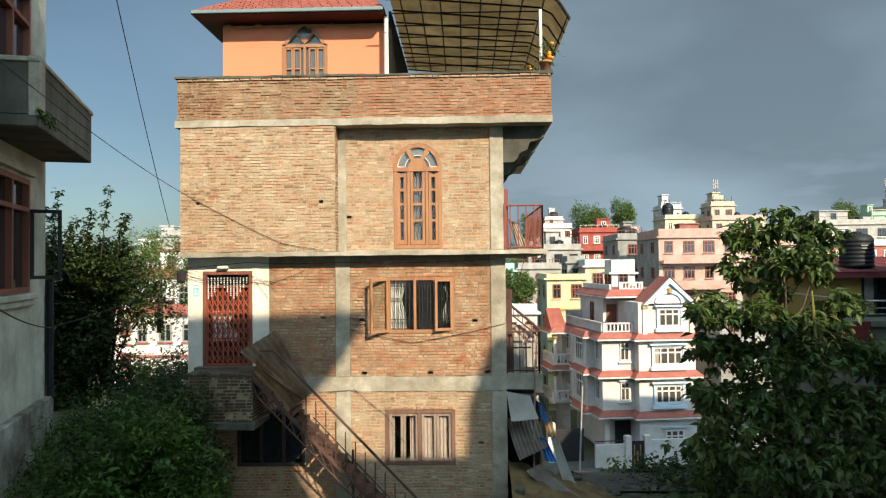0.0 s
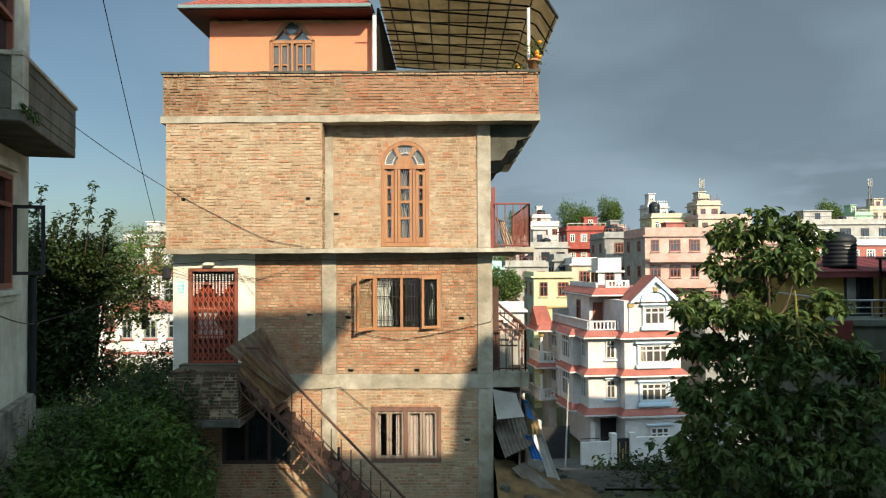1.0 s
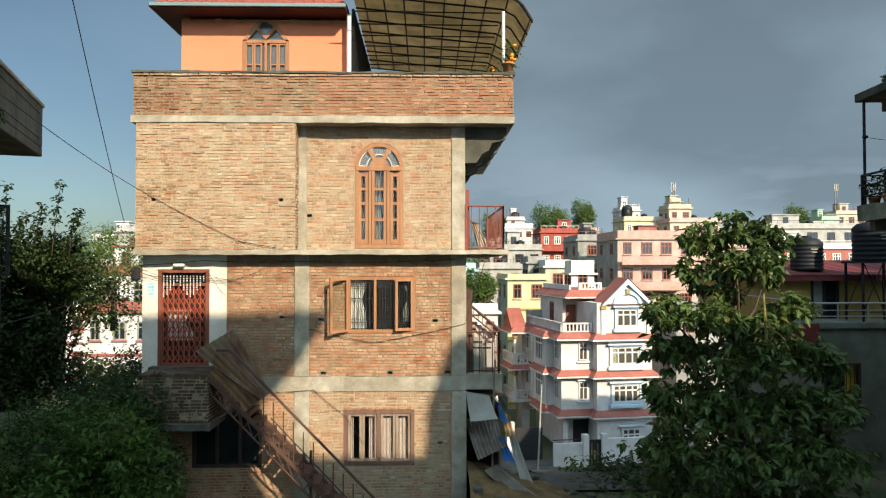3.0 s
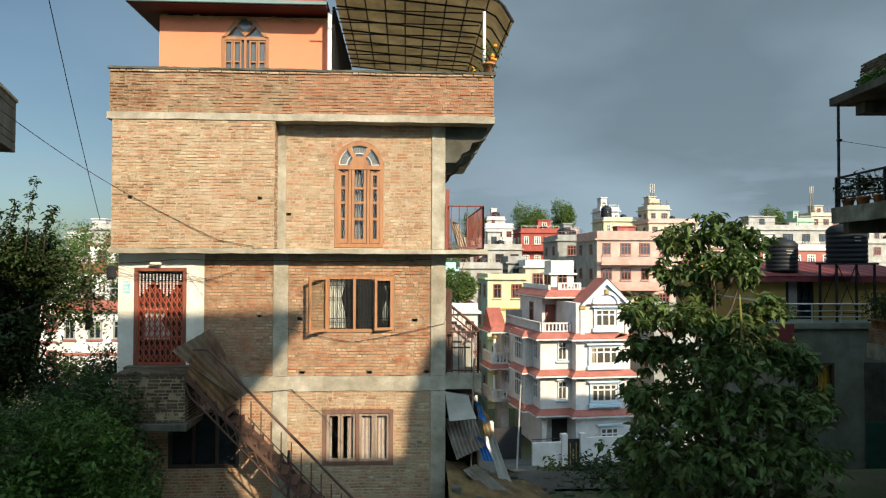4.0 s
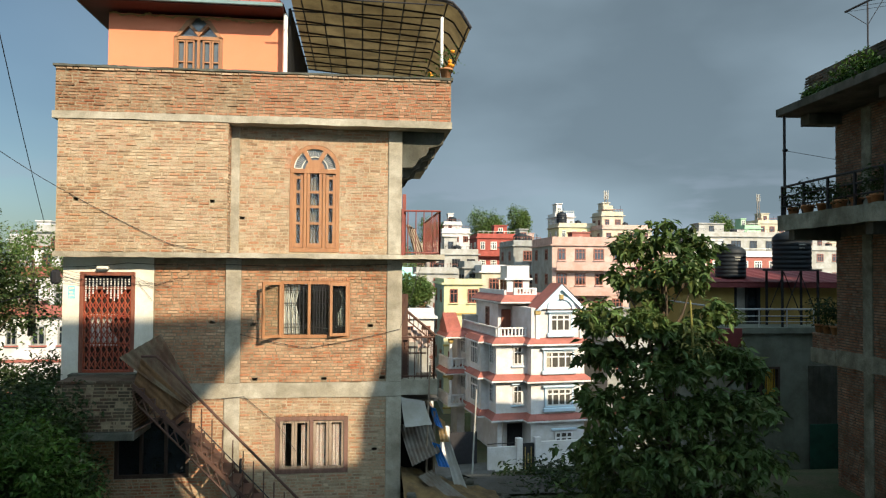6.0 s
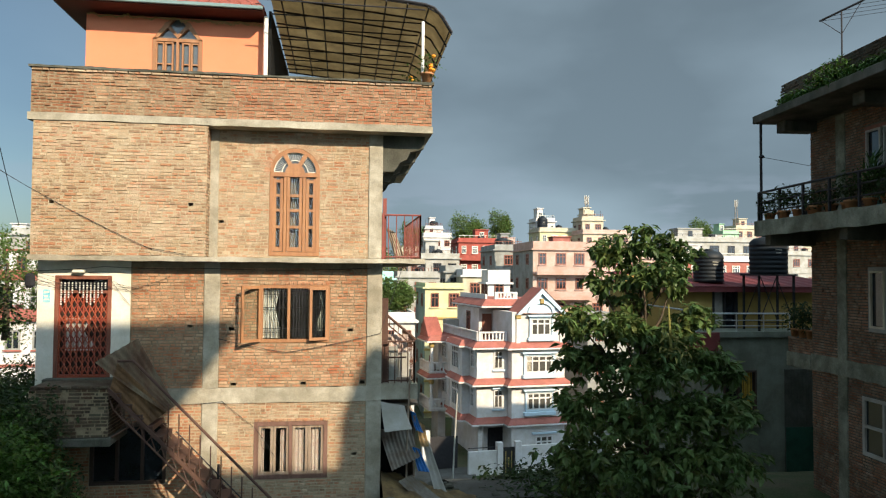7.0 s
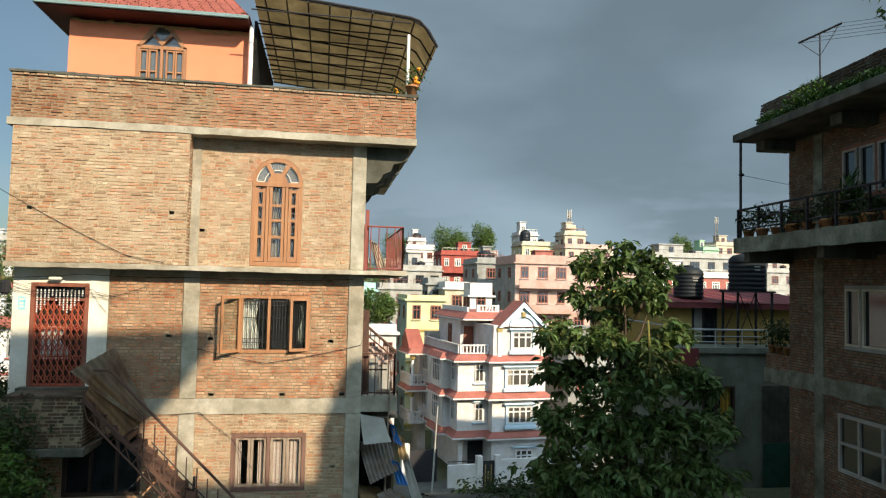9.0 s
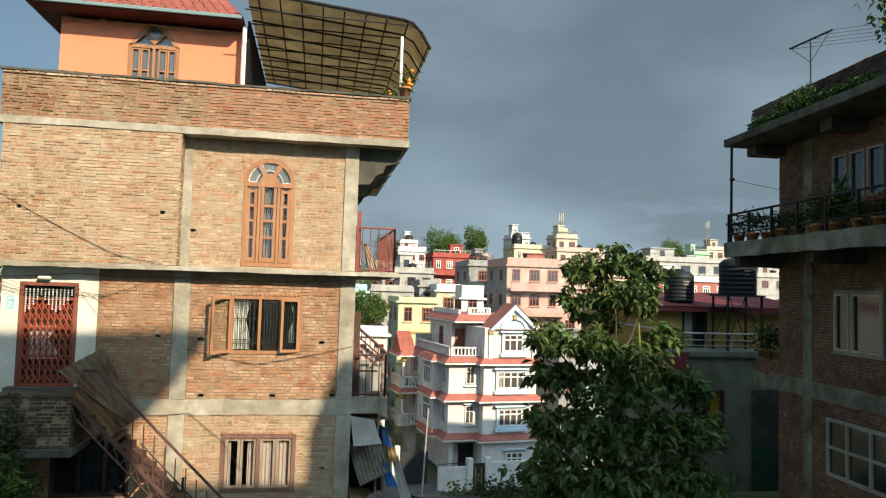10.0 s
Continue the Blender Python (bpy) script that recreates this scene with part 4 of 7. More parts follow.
    part("downpipe", rod([(-1.52, 0.72, 8.9), (-1.52, 0.72, 11.5)], 0.05, 10), WHITE_PIPE, h)
    # matte black sheet standing for the deep shade under the canopy
    part("glazed_partition", boxes((-1.48, -1.42, 0.9, 6.0, 8.9, 11.7)), DARK_MATTE, h)
    return h


brick_house()


def canopy():
    c = thing("roof_canopy", "brown translucent sheet canopy on a black steel frame", "canopy", (0, 16, 0))
    x0, x1 = -1.45, 2.62

    def zc(x, y):
        s = (x - x0) / (x1 - x0)
        drop = 0.55 * max(0.0, (s - 0.86) / 0.14) ** 2
        return 12.02 - 0.38 * s - drop - 0.02 * (y - 0.0)
    bm = bmesh.new()
    nx, ny = 28, 8
    g = [[bm.verts.new((x0 + (x1 - x0) * i / nx, -0.1 + 6.6 * j / ny, zc(x0 + (x1 - x0) * i / nx, -0.1 + 6.6 * j / ny))) for i in range(nx + 1)] for j in range(ny + 1)]
    for a, b in zip(g, g[1:]):
        for i in range(nx):
            bm.faces.new((a[i], a[i + 1], b[i + 1], b[i]))
    part("sheet", bm, CANOPY, c, smooth=True)
    for j in range(9):
        y = -0.08 + 6.55 * j / 8
        part("rafter", rod([(x0 + (x1 - x0) * i / 14, y, zc(x0 + (x1 - x0) * i / 14, y) - 0.03) for i in range(15)], 0.022, 6), IRON_DARK, c)
        part("truss_chord", rod([(x0, y, zc(x0, y) - 0.42), (x1 - 0.6, y, zc(x1 - 0.6, y) - 0.12)], 0.016, 6), IRON_DARK, c)
    for i in range(9):
        x = x0 + 0.25 + (x1 - x0 - 0.3) * i / 8
        part("purlin", rod([(x, -0.1, zc(x, 0) - 0.05), (x, 6.5, zc(x, 6.5) - 0.05)], 0.018, 6), IRON_DARK, c)
    part("edge_rail", rod([(x0 + (x1 - x0) * i / 20, -0.1, zc(x0 + (x1 - x0) * i / 20, -0.1)) for i in range(21)], 0.03, 6), IRON_DARK, c)
    part("post", rod([(1.97, -0.1, 9.86), (1.97, -0.1, 11.3)], 0.035, 10), WHITE_PIPE, c, "white painted steel post")
    part("post", rod([(1.6, 5.2, 8.9), (1.6, 5.2, 11.4)], 0.035, 8), IRON_DARK, c)
    return c


canopy()


def rail_panel(parent, p0, p1, z0, z1, mat, gap=0.12, r=0.012, thick=0.022):
    """Top and bottom rails with upright bars between two plan points."""
    a, b = Vector((*p0, 0)), Vector((*p1, 0))
    part("top_rail", rod([(a.x, a.y, z1), (b.x, b.y, z1)], thick, 6), mat, parent)
    part("bottom_rail", rod([(a.x, a.y, z0 + 0.06), (b.x, b.y, z0 + 0.06)], thick * 0.8, 6), mat, parent)
    n = max(1, int((b - a).length / gap))
    for i in range(n + 1):
        p = a.lerp(b, i / n)
        part("baluster", rod([(p.x, p.y, z0), (p.x, p.y, z1)], r if 0 < i < n else r * 1.8, 5), mat, parent)


def balconies():
    t = thing("balcony_railing", "red painted iron balcony railing on a concrete slab", "railing", (0, 16, 0))
    rail_panel(t, (1.1, 0.32), (2.0, 0.32), 6.02, 7.02, IRON_RED, 0.15)
    rail_panel(t, (2.0, 0.32), (2.0, 4.6), 6.02, 7.02, IRON_RED, 0.3)
    rail_panel(t, (1.14, -0.02), (1.14, 0.3), 6.02, 7.02, IRON_RED, 0.15, 0.02)
    part("door_post", boxes((1.16, 1.24, 0.4, 0.47, 6.02, 7.4)), IRON_RED, t)
    p = thing("wooden_planks", "weathered wooden planks leaning on the balcony", "planks", (0, 16, 0))
    for i in range(4):
        part("plank", rod([(1.3 + 0.05 * i, 0.9, 6.75 - 0.03 * i), (1.5 + 0.06 * i, 0.7, 6.03)], 0.03, 4), WOOD_WORN, p)
    # dark rust in place of red: shade on this balcony put into colour
    q = thing("balcony_railing", "rusty brown iron cage railing on the lower balcony", "railing", (0, 16, 0))
    rail_panel(q, (1.16, 0.2), (1.88, 0.2), 3.28, 4.2, RUST_DARK, 0.14)
    rail_panel(q, (1.88, 0.2), (1.88, 3.0), 3.28, 4.2, RUST_DARK, 0.3)
    part("mid_rail", rod([(1.3, 0.19, 3.85), (1.7, 0.19, 3.85)], 0.02, 6), RUST_DARK, q)
    part("gate_post", boxes((1.16, 1.3, 0.35, 0.45, 3.28, 5.15)), RUST_DARK, q)
    part("sloping_rail", rod([(1.3, 0.6, 4.75), (1.95, 0.6, 4.2)], 0.035, 6), RUST_DARK, q)
    part("sloping_rail", rod([(1.3, 0.62, 4.55), (1.95, 0.62, 4.02)], 0.02, 6), RUST_DARK, q)
    for i in range(6):
        x = 1.35 + 0.1 * i
        part("baluster", rod([(x, 0.61, 4.5 - 0.085 * i * 1.0), (x, 0.61, 4.72 - 0.085 * i)], 0.01, 5), RUST_DARK, q)
    b = thing("boxes", "pale boxes and bundles stored on the lower balcony", "boxes", (0, 16, 0))
    part("box", boxes((1.25, 1.6, 0.8, 1.1, 3.28, 3.75), bev=0.02), PALE_GREY, b)
    part("bundle", boxes((1.3, 1.75, 1.2, 1.6, 3.28, 3.95), bev=0.08), GREY_PAINT, b)
    part("board", boxes((1.5, 1.8, 0.4, 0.5, 3.28, 3.38), bev=0.01), WOOD_WORN, b)
    part("panel", boxes((1.32, 1.55, 0.62, 0.65, 3.28, 4.05), bev=0.005), GREY_PAINT, b)
    part("panel", boxes((1.58, 1.82, 0.7, 0.73, 3.28, 3.9), bev=0.005), PALE_GREY, b)
    curtain(b, 1.3, 1.8, 3.5, 4.3, 0.9, CLOTH_PINK, 4)


balconies()


def landing_and_stairs():
    l = thing("porch_landing", "brick landing on a concrete slab before the door", "landing", (0, 16, 0))
    part("core", boxes((-5.6, -4.16, -1.08, 0.0, 2.52, 3.42)), MORTAR_DARK, l)
    bricks(l, -5.6, -4.15, 2.5, 3.5, BRICK_AGED, depth=1.08, rough=0.01)
    bricks(l, -1.08, 0.0, 2.5, 3.5, BRICK_AGED, face=(0, 1), depth=-4.16)
    part("slab", boxes((-5.75, -4.1, -1.14, 0.0, 2.34, 2.5), bev=0.015), CONCRETE_DARK, l)
    # dark brick tone on the slab stands for the shadow over it
    part("top_slab", boxes((-5.58, -4.19, -1.05, -0.26, 3.42, 3.49), bev=0.01), BRICK_AGED, l)
    part("pier", boxes((-5.7, -5.4, -0.9, -0.6, -0.3, 2.34)), CONCRETE_DARK, l)
    s = thing("iron_staircase", "rusty iron staircase with open treads and pipe handrail", "stairs", (0, 16, 0))
    xa, za, xb, zb = -4.16, 3.36, -0.72, -0.2
    for y in (-1.1, -0.35):
        part("stringer", prism([(xa, za), (xa, za + 0.1), (xb, zb + 0.1), (xb, zb)], y, y + 0.04), RUST_DARK, s)
        part("lower_chord", rod([(xa + 0.1, y + 0.02, za - 0.33), (xb, y + 0.02, zb - 0.24)], 0.02, 6), RUST_DARK, s)
    n = 17
    for i in range(n):
        x = xa + (xb - xa) * (i + 0.5) / n
        z = za + (zb - za) * (i + 0.5) / n
        part("tread", boxes((x - 0.12, x + 0.12, -1.08, -0.33, z + 0.06, z + 0.085)), RUST_DARK, s)
        part("tread_lip", boxes((x + 0.1, x + 0.12, -1.08, -0.33, z - 0.02, z + 0.06)), RUST_DARK, s)
        part("lattice_bar", rod([(x - 0.12, -1.08, z + 0.1), (x + 0.0, -1.08, z - 0.24)], 0.012, 5), RUST_DARK, s)
        part("lattice_bar", rod([(x + 0.12, -1.08, z - 0.1), (x + 0.0, -1.08, z - 0.24)], 0.012, 5), RUST_DARK, s)
        if i >= 5:
            part("baluster", rod([(x, -1.08, z + 0.05), (x, -1.08, z + 0.93)], 0.013, 6), RUST_DARK, s)
    part("handrail", rod([(-4.0, -1.1, 3.97), (-3.72, -1.1, 3.97), (-3.62, -1.1, 3.88), (xb + 0.1, -1.1, zb + 0.98)], 0.028, 8), RUST_DARK, s)
    part("brace", rod([(-4.1, -1.06, 2.5), (-3.5, -1.06, 2.86)], 0.018, 6), RUST_DARK, s)
    part("mid_rail", rod([(-2.9, -1.08, za - 0.76), (xb, -1.08, zb + 0.5)], 0.012, 6), IRON_DARK, s)
    part("post", rod([(-2.2, -0.36, 0.0), (-2.2, -0.36, 1.75)], 0.03, 6), IRON_DARK, s)

    def corrugated(name, label, quad, mat, waves=9, depth=0.02):
        t = thing(name, label, "metal sheet", (0, 0, 0))
        a, b, c, d = [Vector(q) for q in quad]
        nrm = (b - a).cross(d - a).normalized()
        bm = bmesh.new()
        N = waves * 4
        g = []
        for j in range(7):
            v = j / 6
            sag = 0.05 * math.sin(math.pi * v)
            g.append([bm.verts.new(a.lerp(b, i / N).lerp(d.lerp(c, i / N), v) + nrm * (depth * math.sin(i / N * waves * 2 * math.pi) + sag)) for i in range(N + 1)])
        for p, q in zip(g, g[1:]):
            for i in range(N):
                bm.faces.new((p[i], p[i + 1], q[i + 1], q[i]))
        ob = part("sheet", bm, mat, t, smooth=True)
        return t
    corrugated("tin_sheet", "rusty corrugated tin sheet leaning over the stair head", ((-4.42, 14.9, 3.95), (-3.78, 15.45, 4.36), (-2.98, 15.3, 3.04), (-3.1, 14.9, 2.98)), RUST, 6)
    corrugated("tin_sheet", "stained tin sheet hung along the staircase side", ((-4.15, 14.95, 3.42), (-4.02, 14.95, 3.93), (-3.08, 14.95, 2.98), (-3.5, 14.95, 2.66)), RUST_BROWN, 4, 0.012)
    # lean-to of sheets and tarpaulins beside the house
    corrugated("tin_sheet", "pale bent flat metal sheet under the balcony", ((1.14, 16.1, 2.9), (1.66, 16.1, 2.8), (1.82, 15.85, 2.34), (1.22, 15.8, 2.3)), PALE_GREY, 1, 0.01)
    corrugated("tin_sheet", "rusty corrugated sheet roof of a lean-to", ((1.13, 16.4, 2.24), (1.85, 16.4, 2.2), (1.98, 15.7, 1.78), (1.36, 15.5, 1.55)), ZINC, 8, 0.02)
    corrugated("tin_sheet", "long corrugated sheet lying on the spoil heap", ((1.5, 15.6, 1.3), (1.8, 15.8, 1.38), (3.0, 15.4, 0.55), (2.6, 15.0, 0.5)), ZINC, 5, 0.015)
    corrugated("tin_sheet", "grey corrugated sheet half buried in earth", ((1.15, 15.0, 0.95), (1.45, 15.2, 1.1), (2.4, 14.8, 0.5), (2.0, 14.4, 0.4)), ZINC, 5, 0.015)
    corrugated("tarpaulin", "crumpled bright blue plastic tarpaulin", ((1.82, 16.5, 2.62), (1.96, 16.5, 2.55), (2.14, 16.5, 2.1), (1.95, 16.4, 2.2)), BLUE_TARP, 3, 0.03)
    corrugated("tarpaulin", "crumpled blue tarpaulin hanging in a heap", ((1.82, 15.9, 1.95), (1.98, 15.9, 1.9), (2.2, 15.8, 1.42), (1.95, 15.8, 1.45)), BLUE_TARP, 3, 0.04)
    corrugated("sacking", "tan sacking draped beside the lean-to", ((2.0, 16.8, 2.35), (2.2, 16.8, 2.2), (2.3, 16.7, 1.75), (2.1, 16.7, 1.75)), TAN_SACK, 2, 0.03)
    corrugated("tin_sheet", "long pale plank-like sheet leaning on rubble", ((2.12, 16.8, 1.95), (2.3, 16.8, 1.85), (2.75, 16.6, 0.6), (2.45, 16.4, 0.6)), PALE_GREY, 2, 0.02)
    sh = thing("lean_to", "makeshift timber lean-to against the house side, its shaded inside painted black", "shed", (0, 0, 0))
    # black back wall added to stand for the dark space under the sheets
    part("back_wall", boxes((1.16, 1.95, 17.6, 17.7, 0.0, 2.75)), DARK_MATTE, sh)
    part("side_wall", boxes((1.9, 1.95, 16.5, 17.6, 0.0, 2.5)), WOOD_WORN, sh)
    part("roof", boxes((1.16, 2.0, 16.4, 17.75, 2.75, 2.8)), ZINC, sh)
    pole = thing("bamboo_pole", "thin pale bamboo pole propped beside the lean-to", "pole", (0, 0, 0))
    part("shaft", rod([(1.66, 15.6, 0.4), (1.72, 16.0, 2.0), (1.78, 16.1, 3.6)], 0.022, 6), WOOD_WORN, pole)
    heap = bmesh.new()
    xs, ys = 26, 16
    g = [[None] * (xs + 1) for _ in range(ys + 1)]
    for j in range(ys + 1):
        for i in range(xs + 1):
            x, y = 1.15 + 2.6 * i / xs, 14.2 + 3.6 * j / ys
            s = math.sin(math.pi * min(1, j / ys)) ** 0.5 * (1 - i / xs) ** 0.8
            g[j][i] = heap.verts.new((x, y, ground_z(x, y) - 0.1 + 1.1 * s + 0.12 * noise.noise(Vector((x * 3, y * 3, 1)))))
    for a, b in zip(g, g[1:]):
        for i in range(xs):
            heap.faces.new((a[i], a[i + 1], b[i + 1], b[i]))
    t = thing("spoil_heap", "heap of tan earth and rubbish beside the house", "earth heap")
    part("earth", heap, EARTH, t, smooth=True)
    rub = bmesh.new()
    for i in range(160):
        x, y = random.uniform(1.3, 4.2), random.uniform(14.3, 19.0)
        r = random.uniform(0.03, 0.11)
        z = ground_z(x, y) + 0.75 * max(0, 1 - (x - 1.2) / 2.0) * (1 if y < 17.5 else 0.2)
        box(rub, x - r, x + r, y - r, y + r, z - r, z + r * 0.7, bev=r * 0.3)
    ob = new("rubble", mesh_of(rub, "rubble", CONCRETE_DARK))
    tagged(ob, "scattered broken stones and rubble on the lane", "rubble", kind="stuff")


landing_and_stairs()


def flower_pot(x, y, z, flowers, label):
    p = thing("flower_pot", label, "potted plant", (x, y, z))
    part("pot", lathe([(0.09, 0), (0.13, 0.2), (0.15, 0.2), (0.15, 0.24)], 14), POT, p, smooth=True)
    c = rng.normal(0, 1, (90, 3)) * np.array((0.13, 0.13, 0.16)) + np.array((0, 0, 0.42))
    leaves("foliage", c, 0.07 + 0.06 * rng.random(90), LEAF_BUSH, p)
    for i in range(flowers):
        part("flower", shift(lathe([(0.02, -0.03), (0.05, 0), (0.045, 0.03), (0.01, 0.045)], 8), random.uniform(-0.2, 0.2), random.uniform(-0.2, 0.05), random.uniform(0.25, 0.6)), FLOWER, p)


flower_pot(2.05, 15.75, 9.865, 6, "terracotta pot of orange marigolds on the parapet")
for x, y in ((1.75, 16.4), (1.95, 16.7)):
    flower_pot(x, y, 9.6, 4, "potted marigold behind the roof parapet")


def poster():
    p = thing("notice_poster", "small pale blue printed notice on the white pillar", "poster", (-5.74, 15.985, 5.05))
    part("paper", boxes((-0.07, 0.07, -0.004, 0.0, 0, 0.27)), PAPER_BLUE, p)
    part("print_bar", boxes((-0.05, 0.05, -0.006, -0.004, 0.05, 0.08), (-0.05, 0.03, -0.006, -0.004, 0.12, 0.15), (-0.05, 0.05, -0.006, -0.004, 0.2, 0.235)), PLASTER_WHITE, p)
    j = thing("meter_box", "black tangled cable box at the house corner", "cable box", (-6.03, 15.95, 5.35))
    part("case", boxes((-0.1, 0.08, -0.1, 0.05, 0, 0.3), bev=0.05), CABLE, j)
    l = thing("porch_lamp", "small white porch lamp above the doorway", "lamp", (-5.1, 15.9, 5.66))
    part("housing", boxes((-0.12, 0.12, -0.06, 0.05, 0, 0.07), bev=0.02), PLASTER_WHITE, l)


poster()


def cables():
    def cable(label, pts, r=0.008):
        t = thing("cable", label, "cable")
        out = []
        for a, b in zip(pts, pts[1:]):
            A, B = Vector(a), Vector(b)
            sag = 0.012 * (B - A).length
            out += [A.lerp(B, i / 10) - Vector((0, 0, sag * 4 * (i / 10) * (1 - i / 10))) for i in range(10)]
        out.append(Vector(pts[-1]))
        part("wire", rod(out, r, 5), CABLE, t)
    cable("black cable strung from the neighbour to the brick wall", ((-4.9, 8, 8.0), (-5.66, 15.57, 7.2), (-3.69, 15.56, 6.2), (-2.95, 15.56, 6.07)), 0.006)
    cable("thin black wire rising steeply past the houses", ((-5.2, 10.6, 11.2), (-8.85, 22, 7.0)), 0.009)
    cable("black wire sagging across the pale house wall", ((-4.87, 8, 5.24), (-6.66, 12, 4.72), (-6.0, 15.95, 5.4)), 0.01)
    cable("slack wires across the lower brick wall", ((-2.3, 15.94, 4.3), (-0.9, 15.95, 4.0), (1.1, 15.95, 4.4), (1.6, 16.1, 5.9)), 0.006)
    cable("loose wire along the concrete beam", ((-3.0, 15.94, 2.93), (-2.2, 15.95, 2.98), (-1.5, 15.95, 2.4), (-1.1, 15.95, 1.8)), 0.005)
    cable("wire running under the floor slab", ((-6.0, 15.9, 5.7), (-4.6, 15.92, 5.8), (-2.5, 15.93, 5.78), (0.9, 15.93, 5.82)), 0.006)
    for i in range(5):
        cable("thin wires gathered at the door corner", ((-6.0, 15.9, 5.45 + 0.06 * i), (-5.5 + 0.15 * i, 15.93, 5.35 + 0.09 * math.sin(i * 2.0)), (-4.5 + 0.1 * i, 15.94, 5.55 - 0.06 * i), (-4.1 + 0.2 * i, 15.95, 5.0 + 0.15 * i)), 0.004)


cables()


# ---- pale house on the alley ----
def pale_house():
    h = thing("pale_house", "old pale plastered house with a mossy concrete balcony", "house", (-7.57, 13.35, 0), 17.5)
    part("wall", boxes((-6, 0, -9.0, -3.05, 1.0, 12.5), (-6, 0, -1.1, 0, 1.0, 12.5), (-6, 0, -3.05, -1.1, 1.0, 5.3), (-6, 0, -3.05, -1.1, 7.22, 8.0), (-6, 0, -3.05, -1.1, 10.4, 12.5)), PLASTER_AGED, h, weld=True)
    part("plinth", boxes((-6, 0.13, -9.0, 0.08, 1.0, 3.35), bev=0.02), PLINTH, h)
    part("balcony_slab", boxes((0, 0.83, -3.85, -0.26, 7.66, 7.82), bev=0.015), CONCRETE_DARK, h)
    part("balcony_parapet", boxes((0.73, 0.83, -3.85, -0.26, 7.82, 8.55), (0.0, 0.73, -3.85, -3.75, 7.82, 8.55), (0.0, 0.73, -0.36, -0.26, 7.82, 8.55), bev=0.012), CONCRETE_DARK, h)
    part("balcony_cap", boxes((0.70, 0.86, -3.88, -0.23, 8.55, 8.62), (0.0, 0.70, -3.88, -3.72, 8.55, 8.62), bev=0.012), CONCRETE, h)
    part("recessed_panel", boxes((0.83, 0.842, -3.6, -0.45, 7.95, 8.0), (0.83, 0.842, -3.6, -0.45, 8.4, 8.45)), CONCRETE_DARK, h)
    part("corner_pier", boxes((0.70, 0.855, -3.87, -3.6, 7.8, 8.64), bev=0.012), CONCRETE, h)
    for z0, z1 in ((5.3, 7.22), (8.0, 10.4)):
        w = part("window", shift(grid_frame(-3.05, -1.1, z0, z1, 0.09, (-2.075,), (z1 - 0.515,), -0.03, 0.12), 0, 0, 0, 90), WOOD_RED, h)
        part("pane", boxes((-0.08, -0.07, -2.96, -1.19, z0 + 0.09, z1 - 0.09)), GLASS, w)
    part("lintel_moulding", boxes((0.0, 0.1, -3.2, -1.0, 7.28, 7.36), (0.0, 0.07, -3.15, -1.05, 7.36, 7.44), bev=0.01), PLASTER_AGED, h)
    part("sill", boxes((0.0, 0.14, -3.2, -1.0, 5.19, 5.28), (0.0, 0.09, -3.15, -1.05, 5.08, 5.19), bev=0.012), PLASTER_AGED, h)
    s = part("shutter", boxes((0, 0.48, -0.02, 0.02, 0, 0.06), (0, 0.48, -0.02, 0.02, 1.14, 1.2), (0, 0.06, -0.02, 0.02, 0.06, 1.14), (0.42, 0.48, -0.02, 0.02, 0.06, 1.14)), IRON_DARK, h, "open dark-framed glazed shutter")
    s.matrix_local = pose(0.03, -1.1, 5.52, 0, 0, 8)
    part("pane", boxes((0.06, 0.42, -0.004, 0.004, 0.06, 1.14)), CLEAR, s)
    part("drain_pipe", rod([(0.09, -0.03, 3.3), (0.09, -0.03, 5.45)], 0.06, 10), BLACK_PLASTIC, h)
    tagged(leaves("moss", np.stack([0.84 + 0.03 * rng.random(260), -3.9 + 1.0 * rng.random(260) ** 2, 7.75 + 0.15 * rng.random(260)], 1), 0.03 + 0.04 * rng.random(260), LEAF_BUSH, h), kind="stuff")


pale_house()


